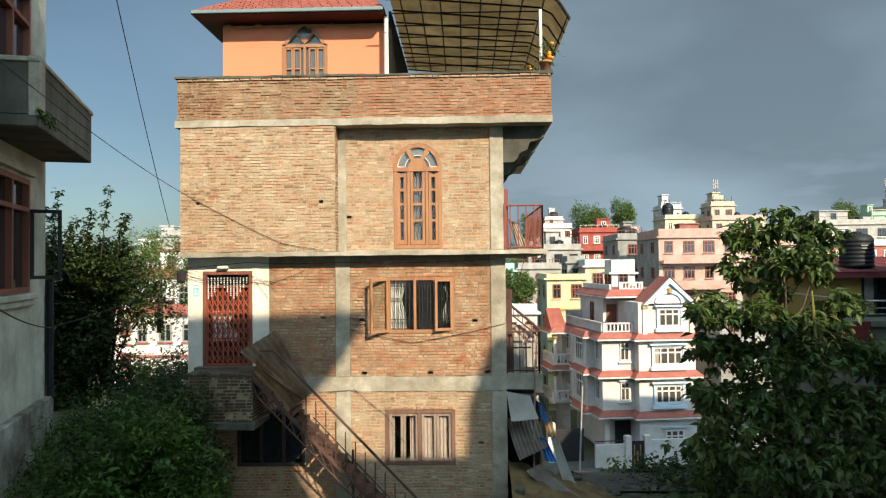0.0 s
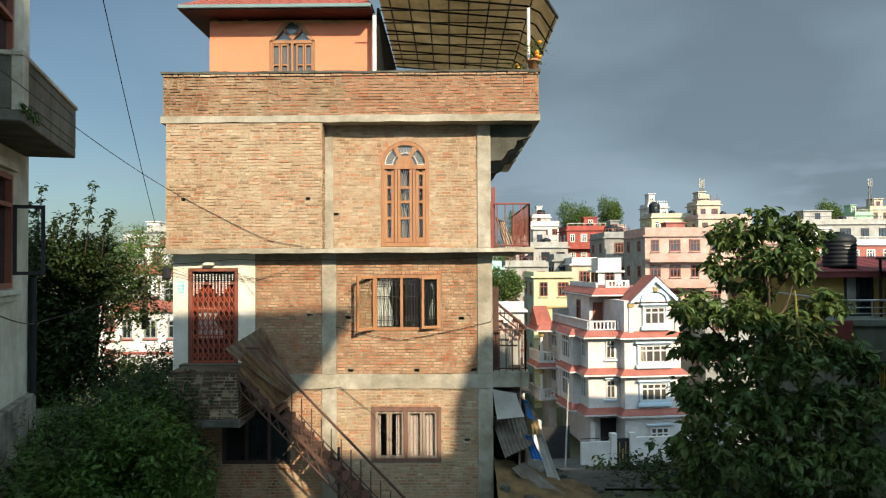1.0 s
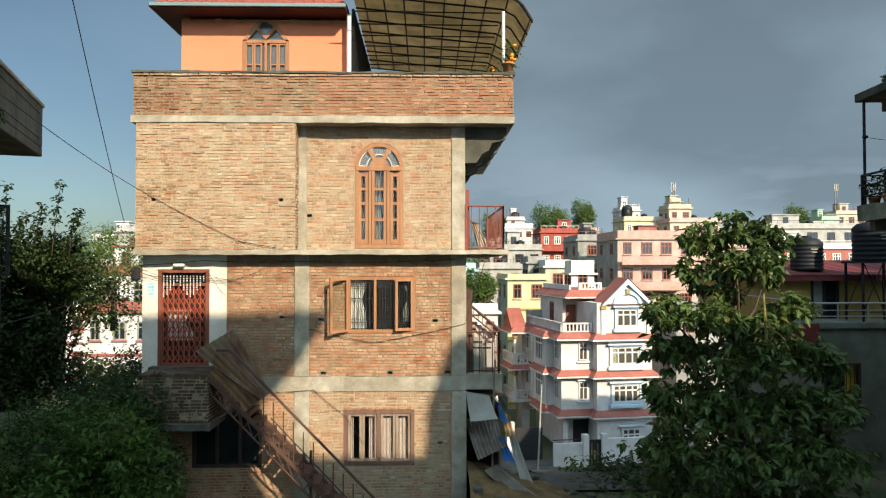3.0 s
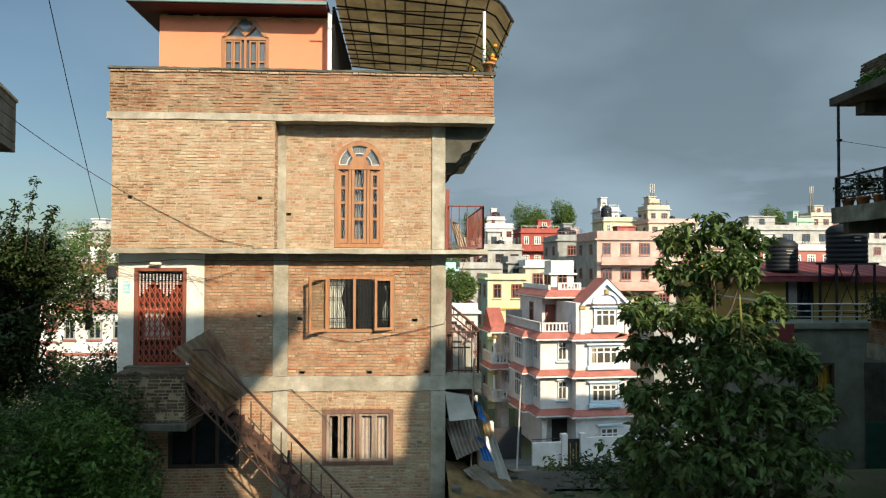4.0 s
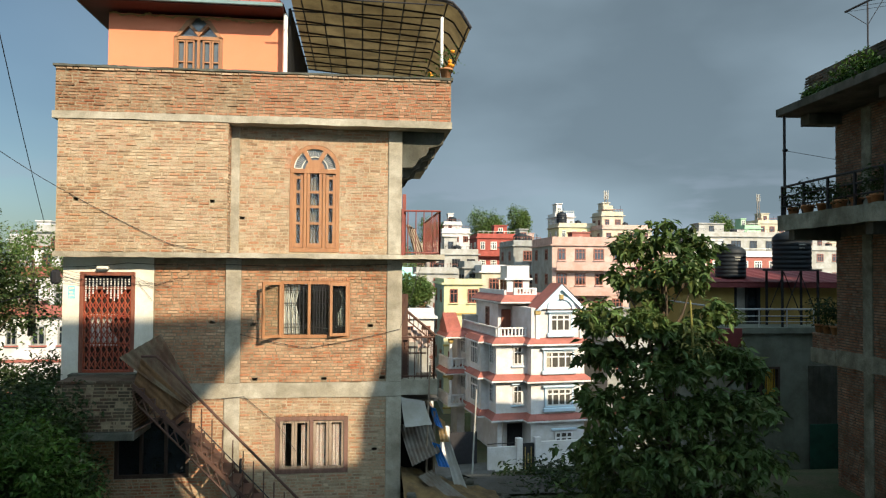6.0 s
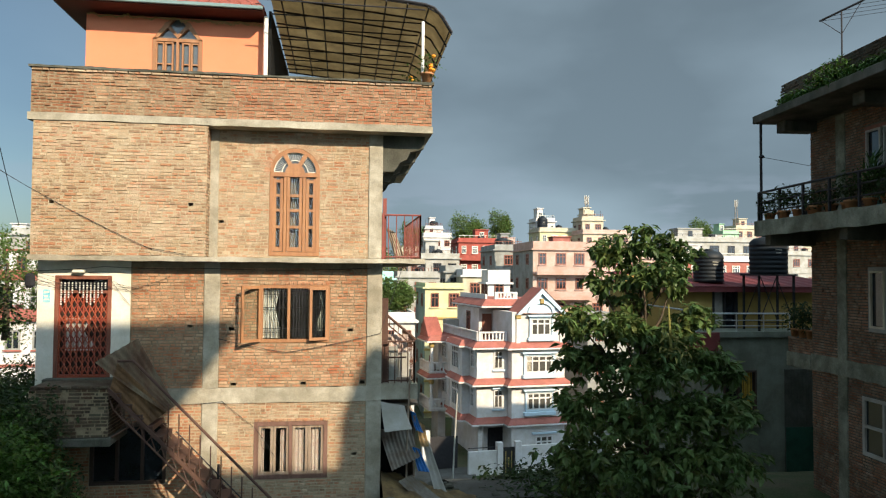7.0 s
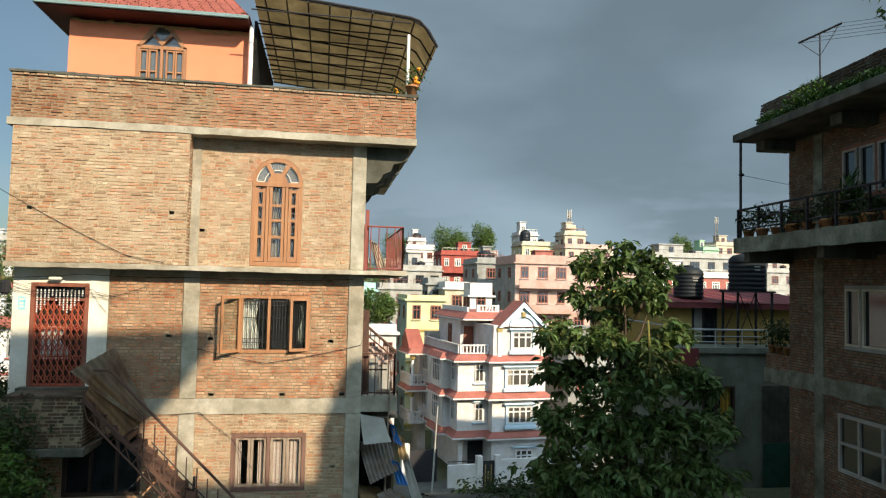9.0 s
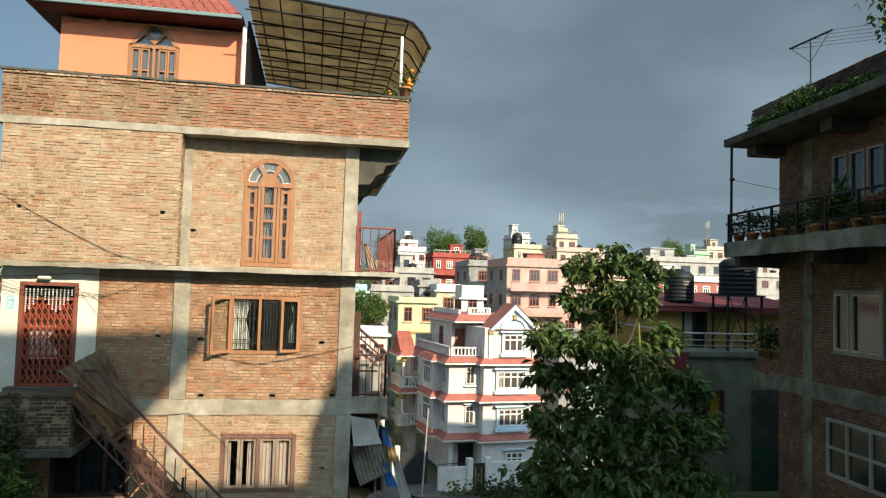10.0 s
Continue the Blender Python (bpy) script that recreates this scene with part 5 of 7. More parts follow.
# ---- shaded brick house ----
def shaded_house():
    h = thing("shaded_brick_house", "dark brick house in shade with a planted balcony", "house", (12.1, 17.0, 0), -3.7)
    # windows along the wall: (from, to, foot, head)
    w3, w2, w1 = (-4.4, -2.11, 7.88, 9.1), (-3.75, -2.17, 4.5, 5.94), (-4.15, -1.92, 1.72, 3.03)
    bm = bmesh.new()
    for z0, z1, w in ((-2, 3.4, w1), (3.4, 6.85, w2), (6.85, 9.65, w3)):
        box(bm, 0, 0.25, -9, w[0], z0, z1)
        box(bm, 0, 0.25, w[1], 0, z0, z1)
        box(bm, 0, 0.25, w[0], w[1], z0, w[2])
        box(bm, 0, 0.25, w[0], w[1], w[3], z1)
    box(bm, 0.25, 11, -0.25, 0, -2, 9.65)
    box(bm, 11, 11.25, -9, 0, -2, 9.65)
    box(bm, 0.25, 11, -9, -8.75, -2, 9.65)
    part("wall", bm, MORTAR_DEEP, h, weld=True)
    part("inner_wall", boxes((2.0, 2.1, -8.7, -0.3, -2, 9.6)), CONCRETE, h)
    for z0, z1, w in ((-1.0, 3.4, w1), (3.75, 6.6, w2), (7.05, 9.6, w3)):
        hole = [(-w[1], -w[0], w[2], w[3]), (1.05, 1.4, -2, 12)]
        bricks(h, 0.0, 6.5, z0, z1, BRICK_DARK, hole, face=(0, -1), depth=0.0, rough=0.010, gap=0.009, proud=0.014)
    for z0, z1 in ((-2, 3.4), (3.75, 6.6), (7.05, 9.6)):
        part("column", boxes((-0.03, 0.1, -1.4, -1.05, z0, z1), bev=0.01), CONCRETE_MOSS, h)
    beam = wavy_beam(0.0, 9.0, -0.05, 0.1, 3.38, 3.78, 0.02)
    part("tie_beam", shift(beam, 0, 0, 0, -90), CONCRETE_MOSS, h)
    part("balcony_slab", boxes((-1.32, 0.0, -8.8, 0.25, 6.84, 7.05), bev=0.015), CONCRETE_DARK, h)
    edge = wavy_beam(-0.27, 8.8, -1.37, -1.32, 6.74, 7.12, 0.02)
    part("slab_edge", shift(edge, 0, 0, 0, -90), CONCRETE_MOSS, h)
    for y in (-0.2, -3.2):
        part("beam", boxes((-1.2, 0.0, y, y + 0.25, 6.5, 6.84), bev=0.01), CONCRETE_DARK, h)
        part("roof_beam", boxes((-0.85, 0.0, y - 0.1, y + 0.3, 9.38, 9.65), bev=0.012), CONCRETE_DARK, h)
    part("roof_slab", boxes((-1.36, 11.5, -9.2, 0.35, 9.66, 9.86), bev=0.015), CONCRETE_DARK, h)
    part("parapet", boxes((-0.85, -0.7, -8.8, 0.05, 9.88, 10.25), (-0.75, -0.55, -8.8, -0.1, 10.25, 10.62), bev=0.015), CONCRETE_DARK, h)
    for z0, z1, d in ((9.88, 10.25, 0.85), (10.27, 10.62, 0.75)):
        bricks(h, -0.04, 6.5, z0, z1, BRICK_AGED, face=(0, -1), depth=d, rough=0.012, gap=0.008, proud=0.012)
    for w, mat in ((w3, WOOD_RED), (w2, GREY_PAINT), (w1, PALE_GREY)):
        t = 0.08
        cuts = [w[0] + (w[1] - w[0]) * k for k in ((0.0, 0.5, 1.0) if w is w3 else (0.0, 0.64, 1.0) if w is w2 else (0.0, 0.36, 0.69, 1.0))]
        zs = ((w[2] + w[3]) / 2,) if w is w1 else ()
        ob = part("window", shift(grid_frame(-w[1], -w[0], w[2], w[3], t, [-c for c in cuts[1:-1]], zs, -0.03, 0.08), 0, 0, 0, -90), mat, h)
        for c0, c1 in zip(cuts, cuts[1:]):
            part("pane", boxes((0.02, 0.03, c0 + 0.04, c1 - 0.04, w[2] + t, w[3] - t)), GLASS, ob)
        if w is not w1:
            cuts = [w[0], (cuts[0] + cuts[1]) / 2, cuts[1], (cuts[1] + cuts[2]) / 2, w[1]] if w is w3 else cuts
            for c0, c1 in zip(cuts, cuts[1:]):
                part("sash", shift(grid_frame(-c1 + 0.045, -c0 - 0.045, w[2] + t + 0.005, w[3] - t - 0.005, 0.045, (), (), -0.045, 0.01), 0, 0, 0, -90), PALE_GREY if w is w3 else CREAM, ob)
    # ledge of slab and low brick wall past the corner
    part("ledge_slab", boxes((-0.05, 0.9, 0.0, 1.12, 3.34, 3.72), bev=0.02), CONCRETE_MOSS, h)
    part("ledge_core", boxes((0.01, 0.2, 0.0, 1.1, 3.72, 4.1)), MORTAR_DEEP, h)
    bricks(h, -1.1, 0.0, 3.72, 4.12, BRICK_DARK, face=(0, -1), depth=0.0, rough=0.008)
    r = thing("balcony_railing", "black iron balcony railing with a thin corner post", "railing", (12.1, 17.0, 0), -3.7)
    part("corner_post", rod([(-1.24, 0.15, 7.05), (-1.24, 0.15, 9.65)], 0.035, 8), IRON_DARK, r)
    for z in (7.35, 7.6, 7.85):
        part("rail", rod([(-1.28, 0.2, z), (-1.28, -8.7, z)], 0.02 if z < 7.8 else 0.03, 6), IRON_DARK, r)
        part("rail", rod([(-1.28, 0.2, z), (0.0, 0.2, z)], 0.018, 6), IRON_DARK, r)
    for i in range(10):
        part("post", boxes((-1.305, -1.255, 0.2 - i * 0.98 - 0.025, 0.2 - i * 0.98 + 0.025, 7.05, 7.87)), IRON_DARK, r)
    part("post", boxes((-0.05, 0.0, 0.17, 0.22, 7.05, 7.87)), IRON_DARK, r)
    c = thing("clothes_line", "thin clothes line tied to the corner post", "wire", (12.1, 17.0, 0), -3.7)
    part("wire", rod([(-1.24, 0.15, 8.78), (0.0, 0.0, 8.55)], 0.006, 4), CABLE, c)
    part("hook", boxes((-1.28, -1.16, 0.1, 0.2, 8.75, 8.82), bev=0.02), CABLE, c)
    # plants in pots along the balcony and on the roof ledge
    m = h.matrix_world
    for i in range(15):
        y = 0.0 - i * 0.42
        p = m @ Vector((-1.1 + 0.12 * math.sin(i * 2.1), y, 7.05))
        k = thing("potted_plant", "leafy green plant in a clay pot on the balcony", "potted plant", p, 0, "plants on the balcony")
        part("pot", lathe([(0.09, 0), (0.13, 0.22), (0.15, 0.22), (0.15, 0.26)], 12), POT, k, smooth=True)
        n = 200
        leaves("foliage", shell_points((0, 0, 0.5 + 0.1 * math.sin(i)), (0.3, 0.3, 0.3), n, 0.8), 0.06 + 0.07 * rng.random(n), LEAF_DARK, k)
    for y in (0.25, 0.6, 0.95):
        k = thing("potted_plant", "straggling green plant in a clay pot on the ledge", "potted plant", m @ Vector((0.1, y, 4.12)), 0, "plants on the ledge")
        part("pot", lathe([(0.08, 0), (0.11, 0.18), (0.13, 0.18), (0.13, 0.22)], 12), POT, k, smooth=True)
        leaves("foliage", shell_points((0, 0, 0.55), (0.3, 0.3, 0.42), 240, 0.9), 0.07 + 0.08 * rng.random(240), LEAF_DARK, k)
    tall = m @ Vector((-0.9, -3.6, 7.05))
    k = thing("blue_tub_plant", "spiky tall plant in a blue plastic tub", "potted plant", tall)
    part("tub", lathe([(0.14, 0), (0.17, 0.3), (0.18, 0.3)], 14), AQUA, k, smooth=True)
    n = 160
    leaves("foliage", rng.normal(0, 1, (n, 3)) * np.array((0.1, 0.1, 0.2)) + np.array((0, 0, 0.6)), 0.2 + 0.25 * rng.random(n), LEAF_BUSH, k, -0.8, 0.14)
    for i in range(7):
        p = m @ Vector((-1.12, -1.0 - 0.62 * i, 9.88))
        tall = 0.36 if i in (2, 3) else 0.16
        k = thing("ledge_plants", "overgrown mixed plants on the roof ledge", "plants", p, 0, "plants on the roof ledge")
        n = 420
        leaves("foliage", shell_points((0, 0, tall * 0.6), (0.2 + tall * 0.4, 0.36, tall), n, 0.9), 0.06 + 0.08 * rng.random(n), LEAF_BUSH, k)
    a = thing("rooftop_aerial", "slanting black television aerial on a short mast", "aerial", m @ Vector((-0.5, -2.05, 10.95)))
    part("mast", rod([(0, 0, -1.0), (0, 0, 0.85)], 0.018, 6), IRON_DARK, a)
    part("boom", rod([(-0.3, 0.35, 0.7), (0.3, -0.35, 0.98)], 0.025, 6), IRON_DARK, a)
    part("stay", rod([(0, 0, 0.3), (-0.28, 0.32, 0.7)], 0.008, 5), IRON_DARK, a)
    part("stay", rod([(0, 0, 0.3), (0.26, -0.3, 0.95)], 0.008, 5), IRON_DARK, a)
    for i in range(5):
        f = i / 4
        q = Vector((-0.3 + 0.6 * f, 0.35 - 0.7 * f, 0.7 + 0.28 * f))
        part("element", rod([q, q + Vector((1.6, -1.6, -0.1))], 0.005, 4), IRON_DARK, a)


shaded_house()


# ---- grey terrace with the ochre room ----
def water_tank(x, y, z, r, hgt, label):
    t = thing("water_tank", label, "water tank", (x, y, z), 0, "black water tanks")
    prof = [(r * 0.96, 0)]
    for i in range(7):
        a = hgt * 0.82 * i / 7
        prof += [(r * 0.97, a + 0.01), (r, a + 0.03), (r, a + hgt * 0.07), (r * 0.97, a + hgt * 0.09)]
    prof += [(r * 0.97, hgt * 0.82), (r * 0.75, hgt * 0.92), (r * 0.35, hgt * 0.96)]
    part("drum", lathe(prof, 24), BLACK_PLASTIC, t, smooth=True)
    part("lid", shift(lathe([(r * 0.34, 0), (r * 0.34, hgt * 0.05), (r * 0.2, hgt * 0.07)], 18), 0, 0, hgt * 0.955), BLACK_PLASTIC, t)
    part("label_bar", boxes((-0.12, 0.1, -r - 0.006, -r + 0.03, hgt * 0.6, hgt * 0.63), (-0.1, 0.08, -r - 0.006, -r + 0.03, hgt * 0.52, hgt * 0.545)), PALE_GREY, t)
    return t


def terrace_house():
    h = thing("terrace_house", "grey plastered house with an ochre room and maroon roof", "house", (0, 22, 0))
    part("wall", boxes((12.0, 12.5, 0, 0.3, -4, 3.9), (13.66, 18, 0, 0.3, -4, 3.9), (12.5, 13.66, 0, 0.3, -4, 0.92), (12.5, 13.66, 0, 0.3, 2.66, 3.9), (12.0, 12.3, 0.3, 6, -4, 3.9)), PLASTER_GREY, h, weld=True)
    part("terrace_slab", boxes((11.2, 18, -0.08, 6, 3.72, 3.92), bev=0.012), PLASTER_GREY, h)
    part("red_corner", boxes((11.2, 12.35, -0.1, 1.5, 3.3, 3.9), bev=0.02), ROOF_MAROON, h)
    w = part("window", grid_frame(12.5, 13.66, 0.92, 2.66, 0.07, (13.03,), (), -0.02, 0.1), WINDOW_DARK, h)
    part("lower_panel", boxes((13.1, 13.5, 0.11, 0.14, 1.0, 1.62)), PALE_GREY, w)
    curtain(w, 13.25, 13.6, 1.0, 2.6, 0.17, CLOTH_YELLOW, 4)
    part("pane", boxes((12.58, 13.58, 0.22, 0.23, 0.95, 2.6)), GLASS, w)
    part("sill", boxes((12.4, 13.76, -0.12, 0.0, 0.84, 0.92), bev=0.01), CONCRETE, w)
    part("grille", boxes(*[(12.62 + 0.12 * i, 12.63 + 0.12 * i, 0.02, 0.03, 1.0, 2.58) for i in range(8)]), IRON_DARK, w)
    gate = part("ribbed_door", boxes((14.64, 15.6, -0.05, 0.0, -0.9, 2.68)), DOOR_GREY, h, "dark ribbed metal door")
    for i in range(9):
        part("rib", boxes((14.68 + 0.105 * i, 14.71 + 0.105 * i, -0.08, -0.05, -0.9, 2.68)), DOOR_GREY, gate)
    part("green_sheet", boxes((14.62, 15.62, -0.12, -0.085, -1.6, 0.82), bev=0.01), TARP_GREEN, gate)
    part("back_wall", boxes((12.3, 18, 2.0, 2.1, -4, 3.7)), PLASTER_GREY, h)
    part("room_wall", boxes((11.0, 12.95, 1.5, 1.7, 3.92, 5.4), (13.88, 18, 1.5, 1.7, 3.92, 5.4), (12.95, 13.88, 1.5, 1.7, 5.28, 5.4), (11.0, 11.2, 1.7, 6, 3.92, 5.4)), YELLOW_DULL, h, weld=True)
    part("wall_end", boxes((10.25, 10.75, 3.0, 3.3, 3.5, 5.75)), YELLOW_DULL, h)
    d = part("door", grid_frame(12.95, 13.88, 3.92, 5.28, 0.07, (13.41,), (), 1.46, 1.66), IRON_DARK, h)
    part("door_leaf", boxes((13.02, 13.38, 1.58, 1.6, 3.99, 5.21)), PALE_GREY, d, "pale grey door leaf")
    part("pane", boxes((13.44, 13.81, 1.58, 1.6, 3.99, 5.21)), GLASS, d)
    bm = bmesh.new()
    g = []
    for j in range(2):
        g.append([bm.verts.new((10.5 + 7.5 * i / 150, 1.15 + 4.2 * j, 5.36 + 0.5 * j + 0.02 * math.sin(i * 1.9))) for i in range(151)])
    for i in range(150):
        bm.faces.new((g[0][i], g[0][i + 1], g[1][i + 1], g[1][i]))
    part("roof_sheet", bm, ROOF_MAROON, h, "maroon corrugated roof sheet")
    part("fascia", boxes((10.55, 18, 1.18, 1.23, 5.17, 5.36)), ROOF_MAROON, h)
    r = thing("terrace_railing", "bright steel tube railing along the terrace edge", "railing", (0, 22, 0))
    for z in (4.1, 4.28, 4.5):
        part("rail", rod([(12.05, 0.05, z), (14.9, 0.05, z)], 0.028 if z > 4.4 else 0.015, 8), STEEL, r)
    part("rail", rod([(10.6, 1.8, 4.72), (12.05, 0.05, 4.5)], 0.028, 8), STEEL, r)
    for x in (12.08, 13.0, 13.95, 14.88):
        part("post", rod([(x, 0.05, 3.92), (x, 0.05, 4.5)], 0.024, 8), STEEL, r)
    water_tank(13.2, 24.2, 5.5, 0.52, 1.15, "black plastic water tank on the maroon roof")
    s = thing("tank_stand", "rusty angle-iron stand under a water tank", "stand", (14.45, 22.55, 0))
    for x in (-0.62, 0.62):
        for y in (-0.45, 0.45):
            part("leg", boxes((x - 0.03, x + 0.03, y - 0.03, y + 0.03, 3.92, 5.74)), IRON_DARK, s)
    for y in (-0.45, 0.45):
        part("brace", rod([(-0.62, y, 4.2), (0.0, y, 5.7)], 0.016, 5), IRON_DARK, s)
        part("brace", rod([(0.62, y, 4.2), (0.0, y, 5.7)], 0.016, 5), IRON_DARK, s)
        part("crossbar", rod([(-0.55, y, 4.2), (0.55, y, 4.2)], 0.016, 5), IRON_DARK, s)
    part("deck", boxes((-0.66, 0.66, -0.62, 0.62, 5.74, 5.8)), IRON_DARK, s)
    water_tank(14.45, 22.55, 5.8, 0.6, 1.3, "ribbed black water tank on an iron stand")
    f = thing("steel_post", "thin grey steel post beside the grey wall", "post", (10.6, 18.2, 0))
    part("shaft", rod([(0, 0, -1.5), (0, 0, 1.9)], 0.04, 8), ZINC, f)


terrace_house()


# ---- the white house with red bands ----
def white_house():
    h = thing("white_house", "white three-storey house with red tiled bands and gable", "house", (9.16, 47, 0), 8)
    zb = -7.2

    def band(x0, x1, y0, y1, z, out=0.42, drop=0.34, mat=BAND_RED):
        """A sloping tiled skirt round a block."""
        bm = bmesh.new()
        a = [bm.verts.new(p) for p in ((x0 - 0.02, y0 - 0.02, z), (x1 + 0.02, y0 - 0.02, z), (x1 + 0.02, y1, z), (x0 - 0.02, y1, z))]
        b = [bm.verts.new(p) for p in ((x0 - out, y0 - out, z - drop), (x1 + out, y0 - out, z - drop), (x1 + out, y1 + 0.1, z - drop), (x0 - out, y1 + 0.1, z - drop))]
        c = [bm.verts.new(v.co - Vector((0, 0, 0.1))) for v in b]
        for i in range(4):
            j = (i + 1) % 4
            bm.faces.new((a[i], a[j], b[j], b[i]))
            bm.faces.new((b[i], b[j], c[j], c[i]))
        bm.faces.new(list(reversed(a)))
        bm.faces.new(c)
        part("tiled_band", bm, mat, h)
        part("band_edge", boxes((x0 - out - 0.02, x1 + out + 0.02, y0 - out - 0.02, y1 + 0.1, z - drop - 0.14, z - drop - 0.04)), HOUSE_WHITE, h)
    part("main_wall", boxes((0, 5.9, 0, 8.4, -4.3, 1.0)), HOUSE_WHITE, h)
    part("base_wall", boxes((0.8, 5.9, 0.9, 8.4, zb, -4.3)), HOUSE_WHITE, h)
    part("bay_wall", boxes((2.18, 6.0, -0.75, 3, zb, 3.2)), HOUSE_WHITE, h)
    part("upper_wall", boxes((1.2, 2.6, 3.2, 8.4, 1.0, 3.3), (2.5, 6.0, 2.9, 8.4, 1.0, 3.3)), HOUSE_WHITE, h)
    part("side_bay_wall", boxes((-0.55, 0.02, 1.6, 4.4, -4.3, 1.0), (-0.3, 0.02, 5.4, 8.0, -4.3, 1.0)), HOUSE_WHITE, h)
    for z in (1.22, -1.22, -3.8):
        band(0, 2.15, 0, 8.4, z)
        band(2.18, 6.0, -0.75, 3, z)
        band(-0.55, 0.0, 1.6, 4.4, z - 0.01, 0.3)
    # gable
    gx0, gx1 = 2.45, 6.1
    part("gable", prism([(gx0 + 0.3, 3.2), (gx1 - 0.3, 3.2), (4.27, 4.5)], -0.75, -0.5), BLUE_TRIM, h)
    part("gable_edge", prism([(gx0, 3.05), (gx0 + 0.3, 3.05), (4.27, 4.42), (gx1 - 0.3, 3.05), (gx1, 3.05), (4.27, 4.78)], -0.98, -0.74), BLUE_TRIM, h)
    bm = bmesh.new()
    v = [bm.verts.new(p) for p in ((gx0, -1.0, 3.12), (4.27, -1.0, 4.85), (gx1, -1.0, 3.12), (gx0, 0.9, 3.12), (4.27, 0.9, 4.85), (gx1, 0.9, 3.12))]
    for f in ((0, 1, 4, 3), (1, 2, 5, 4), (0, 3, 5, 2), (3, 4, 5)):
        bm.faces.new([v[i] for i in f])
    part("gable_roof", bm, BAND_RED, h)
    arch = [(4.27 + 0.98 * math.cos(math.pi * i / 20), 3.15 + 0.85 * math.sin(math.pi * i / 20)) for i in range(21)]
    inner = [(4.27 + 0.78 * math.cos(math.pi * i / 20), 3.15 + 0.62 * math.sin(math.pi * i / 20)) for i in range(20, -1, -1)]
    part("gable_arch", prism(arch + inner, -0.86, -0.74), BLUE_TRIM, h)
    part("gilt_ornament", boxes((4.12, 4.42, -0.95, -0.75, 3.75, 4.1), bev=0.05), GOLD, h)
    for x in (2.6, 5.75):
        part("pilaster", boxes((x - 0.14, x + 0.14, -0.85, -0.7, 1.05, 2.75)), HOUSE_WHITE, h)
        part("capital", boxes((x - 0.2, x + 0.2, -0.9, -0.7, 2.75, 3.05), bev=0.05), GOLD, h)
    # windows with blue surrounds
    for x, z, w, n in ((4.24, 1.62, 1.45, 2), (4.11, -0.85, 1.95, 3), (4.14, -3.32, 1.8, 3)):
        far_window(h, x, -0.76, z, w, 1.18, HOUSE_WHITE, CURTAINED, n)
        part("window_surround", grid_frame(x - w / 2 - 0.12, x + w / 2 + 0.12, z - 0.06, z + 1.26, 0.1, (), (), -0.88, -0.75), BLUE_TRIM, h)
        part("window_hood", boxes((x - w / 2 - 0.3, x + w / 2 + 0.3, -1.05, -0.74, z + 1.28, z + 1.4), bev=0.02), BLUE_TRIM, h)
        part("window_sill", boxes((x - w / 2 - 0.25, x + w / 2 + 0.25, -0.98, -0.74, z - 0.36, z - 0.08), bev=0.05), BLUE_TRIM, h)
    curtain(h, 3.2, 3.5, -0.8, 0.28, -0.79, CREAM, 4)
    far_window(h, 4.5, -0.76, -6.3, 1.3, 1.3, HOUSE_WHITE, CURTAINED, 2)
    part("window_hood", boxes((3.6, 5.4, -0.95, -0.74, -4.9, -4.78), bev=0.02), BLUE_TRIM, h)
    for z in (-0.6, -3.2):
        far_window(h, 1.5, -0.01, z, 0.62, 1.2, HOUSE_WHITE, CURTAINED, 1)
        part("window_hood", boxes((1.05, 1.95, -0.2, 0.0, z + 1.25, z + 1.38), bev=0.02), BLUE_TRIM, h)
        part("window_sill", boxes((1.05, 1.95, -0.15, 0.0, z - 0.18, z - 0.06), bev=0.02), BLUE_TRIM, h)
        far_window(h, -0.56, 3.0, z - 0.3, 1.7, 1.75, HOUSE_WHITE, GLASS, 3, -90)
        far_window(h, -0.01, 0.85, z, 0.7, 1.3, HOUSE_WHITE, GLASS, 1, -90)
        far_window(h, -0.31, 6.7, z, 1.3, 1.4, HOUSE_WHITE, GLASS, 2, -90)
    # terrace
    balusters(h, (0.1, 0.1), (2.15, 0.1), 1.25, 0.62, HOUSE_WHITE)
    balusters(h, (0.1, 8.3), (0.1, 0.1), 1.25, 0.62, HOUSE_WHITE)
    balusters(h, (2.0, 2.2), (3.7, 2.2), 3.97, 0.5, HOUSE_WHITE)
    part("roof_parapet", boxes((1.4, 1.55, 2.4, 8.3, 3.97, 4.3)), HOUSE_WHITE, h)
    balusters(h, (4.9, 2.2), (5.9, 2.2), 3.97, 0.45, HOUSE_WHITE)
    part("roof_slab", boxes((1.3, 5.9, 1.95, 8.4, 3.3, 3.94)), PALE_GREY, h)
    band(1.3, 5.9, 1.9, 8.4, 3.97, 0.5, 0.42)
    far_window(h, 1.19, 5.5, 1.5, 0.8, 1.5, WOOD_RED, GLASS, 1, -90)
    part("door", boxes((1.45, 2.15, 3.15, 3.2, 1.1, 2.9)), WOOD_RED, h)
    part("stair_box", boxes((0.2, 1.6, 8.0, 9.0, 1.0, 2.2)), PALE_GREY, h)
